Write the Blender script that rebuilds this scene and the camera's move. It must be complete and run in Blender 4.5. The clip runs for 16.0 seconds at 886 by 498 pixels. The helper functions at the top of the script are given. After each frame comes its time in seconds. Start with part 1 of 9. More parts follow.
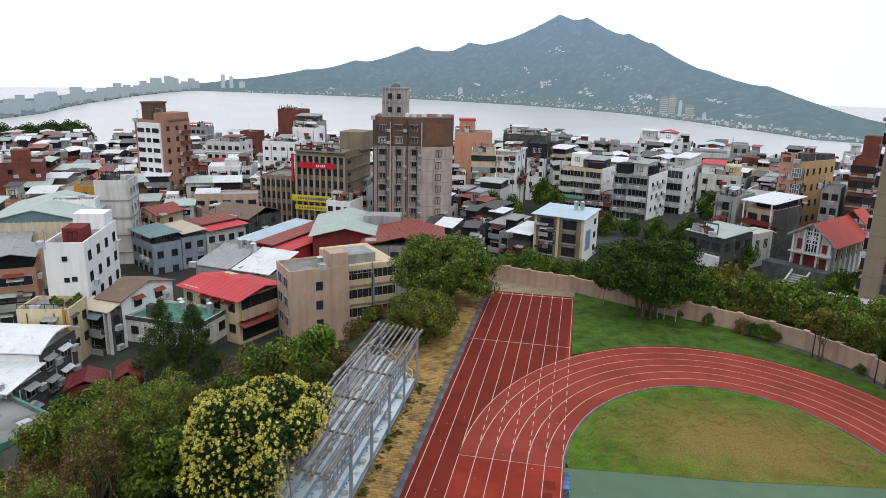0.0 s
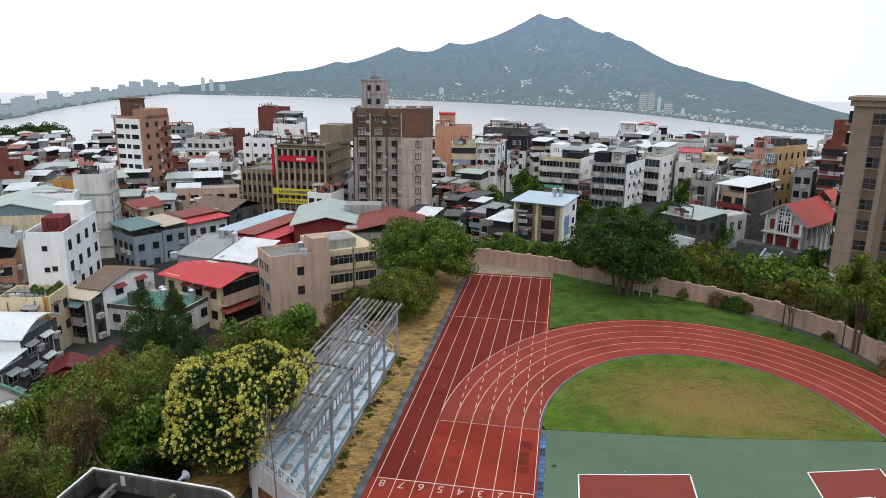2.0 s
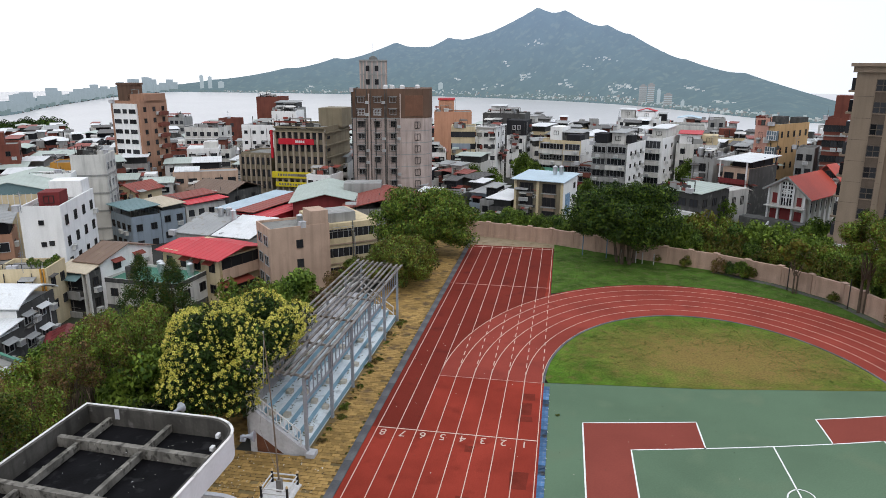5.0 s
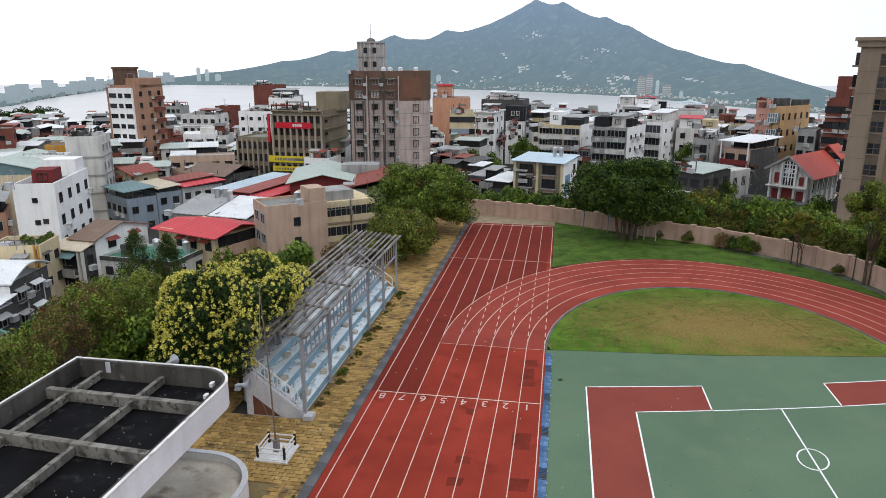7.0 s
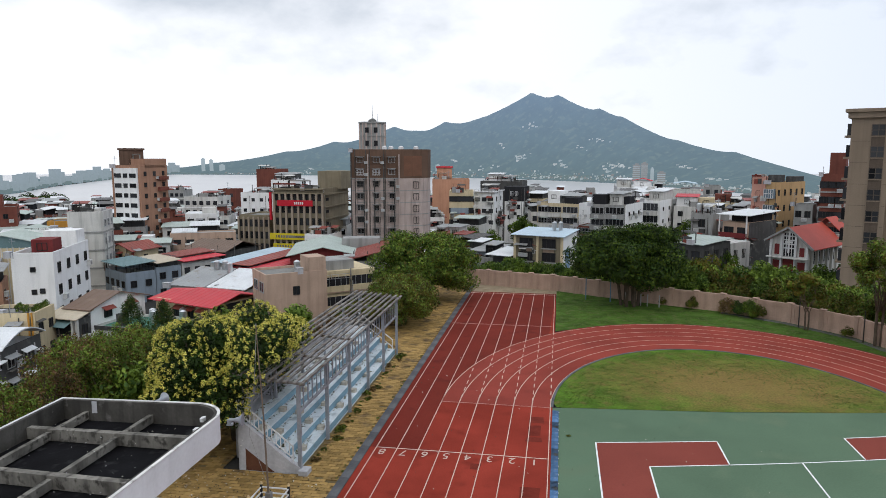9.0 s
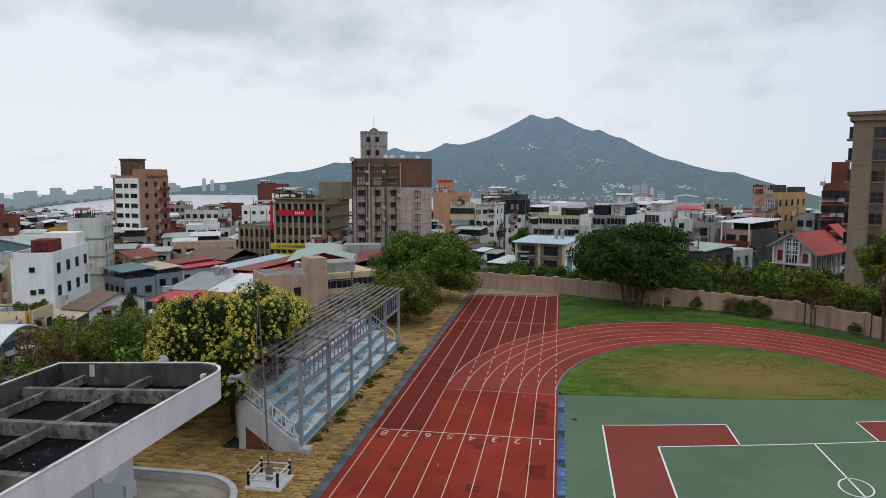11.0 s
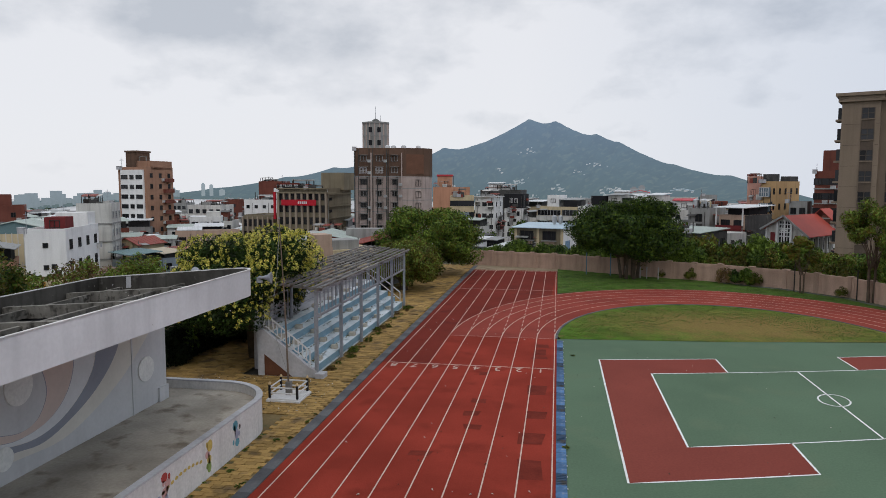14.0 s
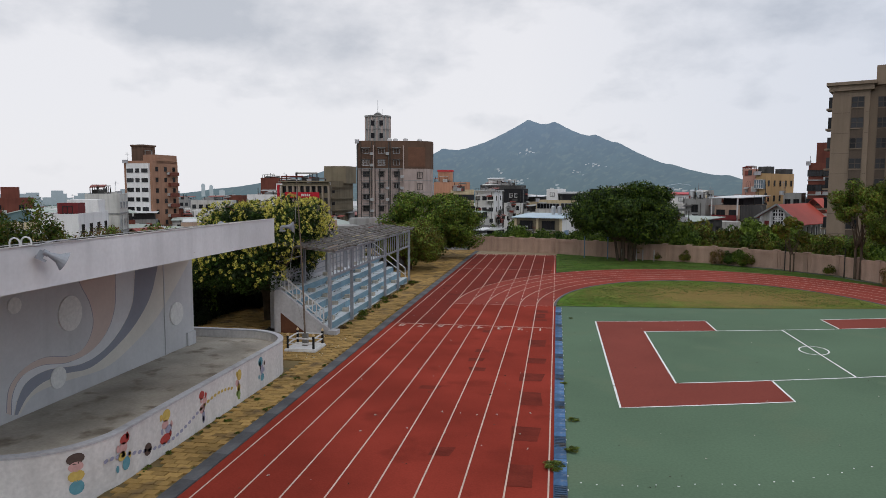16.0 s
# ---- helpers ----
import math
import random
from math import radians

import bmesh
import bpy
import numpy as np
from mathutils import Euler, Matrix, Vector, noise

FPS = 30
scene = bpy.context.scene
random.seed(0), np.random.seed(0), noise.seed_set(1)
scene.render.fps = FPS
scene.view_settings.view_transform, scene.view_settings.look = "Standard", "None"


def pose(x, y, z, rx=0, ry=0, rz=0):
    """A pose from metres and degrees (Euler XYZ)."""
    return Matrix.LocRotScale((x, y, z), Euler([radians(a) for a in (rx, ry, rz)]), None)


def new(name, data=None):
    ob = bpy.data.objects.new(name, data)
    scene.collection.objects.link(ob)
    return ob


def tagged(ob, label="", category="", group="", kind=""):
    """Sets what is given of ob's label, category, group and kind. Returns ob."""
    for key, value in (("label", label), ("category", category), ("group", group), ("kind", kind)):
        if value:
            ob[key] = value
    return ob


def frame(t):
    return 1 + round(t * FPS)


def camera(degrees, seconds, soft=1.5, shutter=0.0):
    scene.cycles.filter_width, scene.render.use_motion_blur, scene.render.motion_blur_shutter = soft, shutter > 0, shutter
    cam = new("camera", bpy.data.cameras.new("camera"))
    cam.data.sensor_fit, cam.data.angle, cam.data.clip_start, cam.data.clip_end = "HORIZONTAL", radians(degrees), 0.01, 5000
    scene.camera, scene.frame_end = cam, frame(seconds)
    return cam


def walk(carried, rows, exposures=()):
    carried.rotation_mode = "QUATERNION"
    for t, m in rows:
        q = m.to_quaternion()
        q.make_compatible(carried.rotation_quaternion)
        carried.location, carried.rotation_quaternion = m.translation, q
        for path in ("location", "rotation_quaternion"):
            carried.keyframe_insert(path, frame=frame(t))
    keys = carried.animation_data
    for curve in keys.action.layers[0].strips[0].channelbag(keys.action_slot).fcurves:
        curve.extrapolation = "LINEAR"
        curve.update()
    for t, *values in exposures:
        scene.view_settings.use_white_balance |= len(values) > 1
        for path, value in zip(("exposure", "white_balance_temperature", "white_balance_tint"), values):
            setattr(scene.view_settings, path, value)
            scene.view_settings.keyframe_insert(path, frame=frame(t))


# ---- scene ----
LENS = 65.42
cam = camera(LENS, 16.0, 0.4)
# seconds, place, heading, tilt and lean
ROWS = [
    (0, 9.440, -35.530, 26.725, 11.074, -14.703, 1.378),
    (0.5, 9.769, -36.041, 26.307, 10.136, -14.681, 1.032),
    (1, 10.286, -36.770, 25.966, 9.321, -14.685, 0.723),
    (1.5, 10.320, -36.910, 25.319, 9.588, -14.620, 0.704),
    (2, 10.385, -37.050, 24.776, 9.759, -14.538, 0.678),
    (2.5, 10.522, -37.266, 24.238, 9.814, -14.496, 0.556),
    (3, 10.485, -37.317, 23.689, 9.808, -14.481, 0.540),
    (3.5, 10.471, -37.357, 23.152, 9.811, -14.476, 0.450),
    (4, 10.453, -37.299, 22.549, 9.815, -14.425, 0.392),
    (6.5, 10.372, -36.859, 19.722, 9.743, -15.152, -0.017),
    (7, 10.241, -36.755, 19.139, 9.629, -15.112, 0.140),
    (7.5, 10.316, -36.714, 18.668, 9.742, -14.714, -0.246),
    (8, 10.170, -36.674, 18.155, 9.653, -11.837, 0.006),
    (8.5, 10.103, -36.596, 17.216, 9.602, -7.863, 0.065),
    (9, 10.049, -36.565, 16.647, 9.581, -7.780, -0.017),
    (11.5, 9.761, -36.452, 13.437, 9.577, -5.625, 0.126),
    (12, 9.765, -36.864, 12.854, 9.611, -5.586, 0.137),
    (12.5, 9.831, -37.372, 12.252, 9.589, -5.500, 0.087),
    (13, 9.809, -38.098, 11.637, 9.513, -5.424, 0.151),
    (13.5, 9.840, -38.680, 11.041, 9.471, -5.346, 0.122),
    (14, 9.800, -39.344, 10.536, 9.411, -5.289, 0.096),
    (14.5, 9.847, -39.921, 9.992, 9.419, -5.233, 0.094),
    (15, 9.938, -40.549, 9.500, 9.378, -5.216, -0.049),
    (15.5, 9.937, -41.252, 8.976, 9.346, -5.119, -0.031),
    (16, 9.864, -42.024, 8.574, 9.338, -5.113, 0.090),
]


def aim(x, y, z, yaw, tilt, lean):
    return (Matrix.Translation((x, y, z)) @ Matrix.Rotation(radians(yaw), 4, "Z")
            @ Matrix.Rotation(radians(90 + tilt), 4, "X") @ Matrix.Rotation(radians(lean), 4, "Z"))


EXPOSURES = ((0, 0.09, 6540, 14), (7.5, 0.09, 6540, 14), (9, -0.10, 6480, 13), (12, -0.46, 6480, 13), (16, -0.43, 6620, 15))
walk(cam, [(t, aim(*p)) for t, *p in ROWS], EXPOSURES)

# ---- sky and sun ----
world = bpy.data.worlds.new("overcast_sky")
scene.world = world
world.use_nodes = True
wn, wl = world.node_tree.nodes, world.node_tree.links
sky = wn.new("ShaderNodeTexSky")
sky.sky_type, sky.sun_disc, sky.sun_elevation, sky.sun_rotation = "NISHITA", False, radians(48), radians(145)
dim = wn.new("ShaderNodeVectorMath")
dim.operation = "SCALE"
dim.inputs["Scale"].default_value = 0.1
wl.new(sky.outputs[0], dim.inputs[0])
tc = wn.new("ShaderNodeTexCoord")
mp = wn.new("ShaderNodeMapping")
mp.inputs["Scale"].default_value = (1.0, 1.0, 1.9)
wl.new(tc.outputs["Generated"], mp.inputs[0])
n1 = wn.new("ShaderNodeTexNoise")
n1.inputs["Scale"].default_value, n1.inputs["Detail"].default_value, n1.inputs["Roughness"].default_value = 3.6, 8, 0.55
wl.new(mp.outputs[0], n1.inputs["Vector"])
ramp = wn.new("ShaderNodeValToRGB")
ramp.color_ramp.elements[0].position, ramp.color_ramp.elements[1].position = 0.36, 0.56
ramp.color_ramp.elements[0].color, ramp.color_ramp.elements[1].color = (0.595, 0.655, 0.715, 1), (0.925, 0.968, 1.0, 1)
sep = wn.new("ShaderNodeSeparateXYZ")
wl.new(tc.outputs["Generated"], sep.inputs[0])
low = wn.new("ShaderNodeMapRange")
for nm, v in (("From Min", 0.0), ("From Max", 0.24), ("To Min", 0.16), ("To Max", -0.03)):
    low.inputs[nm].default_value = v
wl.new(sep.outputs["Z"], low.inputs[0])
addn = wn.new("ShaderNodeMath")
wl.new(n1.outputs["Fac"], addn.inputs[0])
wl.new(low.outputs[0], addn.inputs[1])
wl.new(addn.outputs[0], ramp.inputs[0])
mixs = wn.new("ShaderNodeMix")
mixs.data_type = "RGBA"
mixs.inputs[0].default_value = 0.95
wl.new(dim.outputs[0], mixs.inputs[6])
wl.new(ramp.outputs[0], mixs.inputs[7])
east = wn.new("ShaderNodeMapRange")
for nm, v in (("From Min", -0.05), ("From Max", 0.55)):
    east.inputs[nm].default_value = v
wl.new(sep.outputs["X"], east.inputs[0])
dull = wn.new("ShaderNodeMix")
dull.data_type, dull.blend_type = "RGBA", "MULTIPLY"
wl.new(east.outputs[0], dull.inputs[0])
wl.new(mixs.outputs[2], dull.inputs[6])
dull.inputs[7].default_value = (0.76, 0.82, 0.90, 1)
wl.new(dull.outputs[2], wn["Background"].inputs[0])
# an overcast sky is brightest overhead
over = wn.new("ShaderNodeMapRange")
for nm, v in (("From Min", 0.27), ("From Max", 1.0), ("To Min", 1.19), ("To Max", 1.75)):
    over.inputs[nm].default_value = v
wl.new(sep.outputs["Z"], over.inputs[0])
wl.new(over.outputs[0], wn["Background"].inputs[1])

sun_data = bpy.data.lights.new("sun", "SUN")
sun_data.energy, sun_data.angle, sun_data.color = 0.75, radians(25), (1.0, 0.94, 0.81)
sun = new("sun", sun_data)
sun.matrix_world = pose(0, 0, 60, 42, 0, 35)


# ---- materials ----
def mat(name, col, rough=0.85, var=0.2, scale=0.6, grain=9.0, bump=0.15, streak=0.0, col2=None, cut=0.5,
        metal=0.0, spread=0.0, island=False, spec=0.16, speck=0.35):
    """A weathered surface: base colour with broad patches, fine grain, optional run-off streaks and a second colour in blotches."""
    m = bpy.data.materials.new(name)
    m.use_nodes = True
    nodes, links = m.node_tree.nodes, m.node_tree.links
    b = nodes["Principled BSDF"]
    b.inputs["Roughness"].default_value = rough
    b.inputs["Metallic"].default_value = metal
    b.inputs["Specular IOR Level"].default_value = spec
    co = nodes.new("ShaderNodeTexCoord").outputs["Object"]

    def noise_at(s, detail=4, zs=1.0):
        mpn = nodes.new("ShaderNodeMapping")
        mpn.inputs["Scale"].default_value = (s, s, s * zs)
        links.new(co, mpn.inputs[0])
        n = nodes.new("ShaderNodeTexNoise")
        n.inputs["Scale"].default_value, n.inputs["Detail"].default_value = 1.0, detail
        links.new(mpn.outputs[0], n.inputs["Vector"])
        return n.outputs["Fac"]

    def mixed(kind, fac, a, c):
        mx = nodes.new("ShaderNodeMix")
        mx.data_type, mx.blend_type = "RGBA", kind
        for sock, v in ((mx.inputs[0], fac), (mx.inputs[6], a), (mx.inputs[7], c)):
            if isinstance(v, (int, float)):
                sock.default_value = v
            elif isinstance(v, tuple):
                sock.default_value = (*v, 1)
            else:
                links.new(v, sock)
        return mx.outputs[2]

    def stretch(fac, lo, hi):
        r = nodes.new("ShaderNodeMapRange")
        r.inputs["From Min"].default_value, r.inputs["From Max"].default_value = lo, hi
        links.new(fac, r.inputs[0])
        return r.outputs[0]

    broad = stretch(noise_at(scale, 5), 0.3, 0.7)
    fine = noise_at(grain, 3)
    lo = tuple(c * (1 - var) for c in col)
    hi = tuple(min(1.0, c * (1 + var)) for c in col)
    out = mixed("MIX", broad, lo, hi)
    if col2:
        blot = stretch(noise_at(scale * 2.3, 7), cut, cut + 0.13)
        out = mixed("MIX", blot, out, col2)
    out = mixed("MULTIPLY", speck, out, mixed("MIX", stretch(fine, 0.3, 0.7), (0.55, 0.55, 0.55), (1.0, 1.0, 1.0)))
    if streak:
        runs = stretch(noise_at(1.6, 5, 0.08), 0.48, 0.75)
        out = mixed("MIX", mixed("MULTIPLY", 1.0, runs, (streak, streak, streak)), out, tuple(c * 0.32 for c in col))
    if spread:
        if island:
            rnd = nodes.new("ShaderNodeNewGeometry").outputs["Random Per Island"]
        else:
            rnd = nodes.new("ShaderNodeObjectInfo").outputs["Random"]
        hs = nodes.new("ShaderNodeHueSaturation")
        val = nodes.new("ShaderNodeMapRange")
        val.inputs["To Min"].default_value, val.inputs["To Max"].default_value = 1 - spread, 1 + spread
        links.new(rnd, val.inputs[0])
        links.new(val.outputs[0], hs.inputs["Value"])
        links.new(out, hs.inputs["Color"])
        out = hs.outputs[0]
    links.new(out, b.inputs["Base Color"])
    if bump:
        bp = nodes.new("ShaderNodeBump")
        bp.inputs["Strength"].default_value, bp.inputs["Distance"].default_value = bump, 0.03
        links.new(fine, bp.inputs["Height"])
        links.new(bp.outputs[0], b.inputs["Normal"])
    return m


def leaf_mat(name, dark, light, rough=0.55):
    """Foliage: colour differs from leaf to leaf, a little light comes through."""
    m = bpy.data.materials.new(name)
    m.use_nodes = True
    nodes, links = m.node_tree.nodes, m.node_tree.links
    b = nodes["Principled BSDF"]
    b.inputs["Roughness"].default_value = rough
    b.inputs["Specular IOR Level"].default_value = 0.11
    g = nodes.new("ShaderNodeNewGeometry")
    r = nodes.new("ShaderNodeValToRGB")
    r.color_ramp.elements[0].color, r.color_ramp.elements[1].color = (*dark, 1), (*light, 1)
    tone = nodes.new("ShaderNodeTexNoise")
    tone.inputs["Scale"].default_value, tone.inputs["Detail"].default_value = 1.1, 3
    links.new(nodes.new("ShaderNodeTexCoord").outputs["Object"], tone.inputs["Vector"])
    wide = nodes.new("ShaderNodeMapRange")
    for nm, v in (("From Min", 0.36), ("From Max", 0.64), ("To Min", 0.0), ("To Max", 0.62)):
        wide.inputs[nm].default_value = v
    links.new(tone.outputs["Fac"], wide.inputs[0])
    own = nodes.new("ShaderNodeMath")
    own.operation = "MULTIPLY_ADD"
    own.inputs[1].default_value = 0.38
    links.new(g.outputs["Random Per Island"], own.inputs[0])
    links.new(wide.outputs[0], own.inputs[2])
    links.new(own.outputs[0], r.inputs[0])
    oi = nodes.new("ShaderNodeObjectInfo")
    hs = nodes.new("ShaderNodeHueSaturation")
    val = nodes.new("ShaderNodeMapRange")
    val.inputs["To Min"].default_value, val.inputs["To Max"].default_value = 0.8, 1.2
    links.new(oi.outputs["Random"], val.inputs[0])
    links.new(val.outputs[0], hs.inputs["Value"])
    links.new(r.outputs[0], hs.inputs["Color"])
    links.new(hs.outputs[0], b.inputs["Base Color"])
    tr = nodes.new("ShaderNodeBsdfTranslucent")
    links.new(hs.outputs[0], tr.inputs["Color"])
    mx = nodes.new("ShaderNodeMixShader")
    mx.inputs[0].default_value = 0.15
    links.new(b.outputs[0], mx.inputs[1])
    links.new(tr.outputs[0], mx.inputs[2])
    links.new(mx.outputs[0], nodes["Material Output"].inputs[0])
    return m


def glass_mat(name, col, rough=0.08):
    m = bpy.data.materials.new(name)
    m.use_nodes = True
    nodes, links = m.node_tree.nodes, m.node_tree.links
    b = nodes["Principled BSDF"]
    b.inputs["Roughness"].default_value = rough
    b.inputs["Specular IOR Level"].default_value = 0.17
    oi = nodes.new("ShaderNodeObjectInfo")
    r = nodes.new("ShaderNodeValToRGB")
    r.color_ramp.elements[0].color = (*col, 1)
    r.color_ramp.elements[1].color = (*[c * 3 + 0.02 for c in col], 1)
    links.new(oi.outputs["Random"], r.inputs[0])
    links.new(r.outputs[0], b.inputs["Base Color"])
    return m


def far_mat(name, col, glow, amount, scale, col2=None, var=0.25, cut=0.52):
    """Distance haze painted in: a matt surface glowing pale, brighter and bluer with height."""
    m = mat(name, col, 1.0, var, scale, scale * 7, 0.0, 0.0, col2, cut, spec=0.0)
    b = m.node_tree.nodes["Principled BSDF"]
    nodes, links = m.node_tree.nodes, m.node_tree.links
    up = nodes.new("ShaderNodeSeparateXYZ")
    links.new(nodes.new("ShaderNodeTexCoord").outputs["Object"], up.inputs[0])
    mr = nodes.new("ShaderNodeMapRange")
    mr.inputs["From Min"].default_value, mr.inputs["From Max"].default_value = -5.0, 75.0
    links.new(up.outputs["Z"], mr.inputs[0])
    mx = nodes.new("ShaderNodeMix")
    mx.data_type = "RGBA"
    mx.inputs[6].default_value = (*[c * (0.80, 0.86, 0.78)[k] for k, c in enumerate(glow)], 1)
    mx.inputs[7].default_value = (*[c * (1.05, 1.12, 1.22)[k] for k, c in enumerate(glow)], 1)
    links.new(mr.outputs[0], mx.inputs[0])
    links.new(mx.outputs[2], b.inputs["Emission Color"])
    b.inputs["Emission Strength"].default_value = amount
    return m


M_TRACK = mat("red_tartan", (0.264, 0.040, 0.026), 0.95, 0.22, 0.22, 16, 0.25, col2=(0.205, 0.032, 0.021), cut=0.57, spec=0.03)
M_TRACK_CURVE = mat("dusty_tartan", (0.262, 0.050, 0.036), 0.95, 0.16, 0.22, 16, 0.25, col2=(0.215, 0.042, 0.031), cut=0.57, spec=0.08)
M_TRACK_DK = mat("dark_tartan", (0.170, 0.026, 0.017), 0.95, 0.14, 0.2, 16, 0.2, col2=(0.115, 0.019, 0.014), cut=0.57, spec=0.08)
M_PATCH = mat("patched_tartan", (0.165, 0.027, 0.017), 0.95, 0.2, 1.2, 16, 0.2, spec=0.08)
M_LINE = mat("track_white_paint", (0.60, 0.435, 0.36), 0.8, 0.12, 1.2, 8, 0.0)
M_LINE_FADED = mat("worn_white_paint", (0.46, 0.25, 0.21), 0.8, 0.2, 1.2, 8, 0.0)
M_COURT = mat("green_court", (0.105, 0.166, 0.106), 0.8, 0.12, 0.13, 11, 0.1, col2=(0.122, 0.176, 0.112), cut=0.55, spec=0.06)
M_COURT_RED = mat("court_red", (0.225, 0.056, 0.042), 0.85, 0.10, 0.2, 11, 0.1, spec=0.05)
M_COURT_LINE = mat("court_white_paint", (0.80, 0.82, 0.80), 0.6, 0.06, 1.2, 8, 0.0)
M_GRASS = mat("field_grass", (0.069, 0.138, 0.014), 0.95, 0.34, 0.5, 10, 0.9, col2=(0.118, 0.128, 0.030), cut=0.54, spec=0.1)


def wear_middle(m, centre, size, worn):
    """Trodden, dried-out middle of the pitch with a ragged edge."""
    nodes, links = m.node_tree.nodes, m.node_tree.links
    b = nodes["Principled BSDF"]
    old = b.inputs["Base Color"].links[0].from_socket
    co = nodes.new("ShaderNodeTexCoord")
    mp2 = nodes.new("ShaderNodeMapping")
    mp2.vector_type = "TEXTURE"
    mp2.inputs["Location"].default_value = (*centre, 0)
    mp2.inputs["Scale"].default_value = (*size, 1)
    links.new(co.outputs["Object"], mp2.inputs[0])
    ln = nodes.new("ShaderNodeVectorMath")
    ln.operation = "LENGTH"
    links.new(mp2.outputs[0], ln.inputs[0])
    nz = nodes.new("ShaderNodeTexNoise")
    nz.inputs["Scale"].default_value, nz.inputs["Detail"].default_value, nz.inputs["Roughness"].default_value = 0.55, 9, 0.68
    links.new(co.outputs["Object"], nz.inputs["Vector"])
    ad = nodes.new("ShaderNodeMath")
    ad.operation = "MULTIPLY_ADD"
    ad.inputs[1].default_value = 1.5
    links.new(nz.outputs["Fac"], ad.inputs[0])
    links.new(ln.outputs["Value"], ad.inputs[2])
    mr = nodes.new("ShaderNodeMapRange")
    for nm, v in (("From Min", 2.05), ("From Max", 1.1), ("To Min", 0.0), ("To Max", 0.80)):
        mr.inputs[nm].default_value = v
    links.new(ad.outputs[0], mr.inputs[0])
    mx = nodes.new("ShaderNodeMix")
    mx.data_type = "RGBA"
    links.new(mr.outputs[0], mx.inputs[0])
    links.new(old, mx.inputs[6])
    mx.inputs[7].default_value = (*worn, 1)
    fine = nodes.new("ShaderNodeTexNoise")
    fine.inputs["Scale"].default_value, fine.inputs["Detail"].default_value = 7.0, 4
    links.new(co.outputs["Object"], fine.inputs["Vector"])
    sh = nodes.new("ShaderNodeMapRange")
    for nm, v in (("From Min", 0.3), ("From Max", 0.7), ("To Min", 0.7), ("To Max", 1.25)):
        sh.inputs[nm].default_value = v
    links.new(fine.outputs["Fac"], sh.inputs[0])
    hs = nodes.new("ShaderNodeHueSaturation")
    links.new(sh.outputs[0], hs.inputs["Value"])
    links.new(mx.outputs[2], hs.inputs["Color"])
    links.new(hs.outputs[0], b.inputs["Base Color"])


wear_middle(M_GRASS, (23.5, 15.0), (11.0, 6.4), (0.215, 0.135, 0.048))
M_LAWN = mat("verge_grass", (0.058, 0.115, 0.017), 0.95, 0.45, 0.6, 7, 0.9, col2=(0.10, 0.125, 0.04), cut=0.53, spec=0.1)
M_KERB = mat("dark_concrete", (0.105, 0.108, 0.115), 0.9, 0.35, 0.5, 9, 0.3, spread=0.05, col2=(0.14, 0.14, 0.14), cut=0.60)
M_SAND_PAVER = mat("ochre_paver", (0.335, 0.213, 0.074), 0.9, 0.22, 0.5, 9, 0.25, col2=(0.15, 0.10, 0.05), cut=0.53, spread=0.26)
M_SAND_PAVER_I = mat("ochre_paver_field", (0.335, 0.213, 0.074), 0.9, 0.22, 0.35, 9, 0.25, col2=(0.15, 0.10, 0.05), cut=0.53, spread=0.26, island=True)
M_SANDBED = mat("sand_joint", (0.17, 0.125, 0.06), 0.95, 0.3, 0.5, 9, 0.3, col2=(0.10, 0.10, 0.045), cut=0.55)
M_BLUE = mat("blue_channel_cover", (0.060, 0.135, 0.26), 0.75, 0.35, 1.6, 8, 0.2, col2=(0.20, 0.23, 0.27), cut=0.57, spread=0.3)
M_SANDSTRIP = mat("sandy_strip", (0.27, 0.215, 0.145), 0.95, 0.2, 0.6, 9, 0.3, col2=(0.18, 0.135, 0.075), cut=0.56)
M_EARTH = mat("town_ground", (0.05, 0.05, 0.048), 0.95, 0.3, 0.06, 3, 0.3, col2=(0.035, 0.045, 0.02), cut=0.50)
M_WATER = mat("river_water", (0.53, 0.525, 0.525), 0.32, 0.05, 0.02, 0.4, 0.02, spec=0.5)
M_CONC = mat("grey_concrete", (0.30, 0.30, 0.29), 0.9, 0.2, 0.5, 8, 0.2, streak=0.6)
M_CONC_LT = mat("pale_painted_concrete", (0.50, 0.50, 0.52), 0.8, 0.10, 0.6, 8, 0.12, streak=0.35)
M_CONC_DK = mat("sooty_concrete", (0.12, 0.12, 0.115), 0.9, 0.3, 0.6, 8, 0.25, streak=0.6)
M_ROOFTAR = mat("black_roof_felt", (0.008, 0.008, 0.009), 0.95, 0.3, 0.8, 9, 0.2, col2=(0.024, 0.024, 0.025), cut=0.57, spec=0.05)
M_WALLPINK = mat("pink_wall_tile", (0.44, 0.305, 0.235), 0.85, 0.13, 0.5, 9, 0.15, streak=0.35, spread=0.08)
M_STEEL = mat("grey_steel", (0.30, 0.32, 0.35), 0.5, 0.15, 0.8, 8, 0.1, metal=0.3)
M_RUST = mat("weathered_steel", (0.19, 0.18, 0.168), 0.75, 0.35, 0.9, 8, 0.2, col2=(0.115, 0.085, 0.06), cut=0.53)
M_PURLIN = mat("weathered_purlin", (0.20, 0.188, 0.175), 0.8, 0.35, 0.9, 8, 0.2, col2=(0.10, 0.078, 0.06), cut=0.52)
M_STEP = mat("light_blue_step", (0.62, 0.68, 0.71), 0.75, 0.12, 0.5, 8, 0.1, col2=(0.36, 0.41, 0.43), cut=0.58)
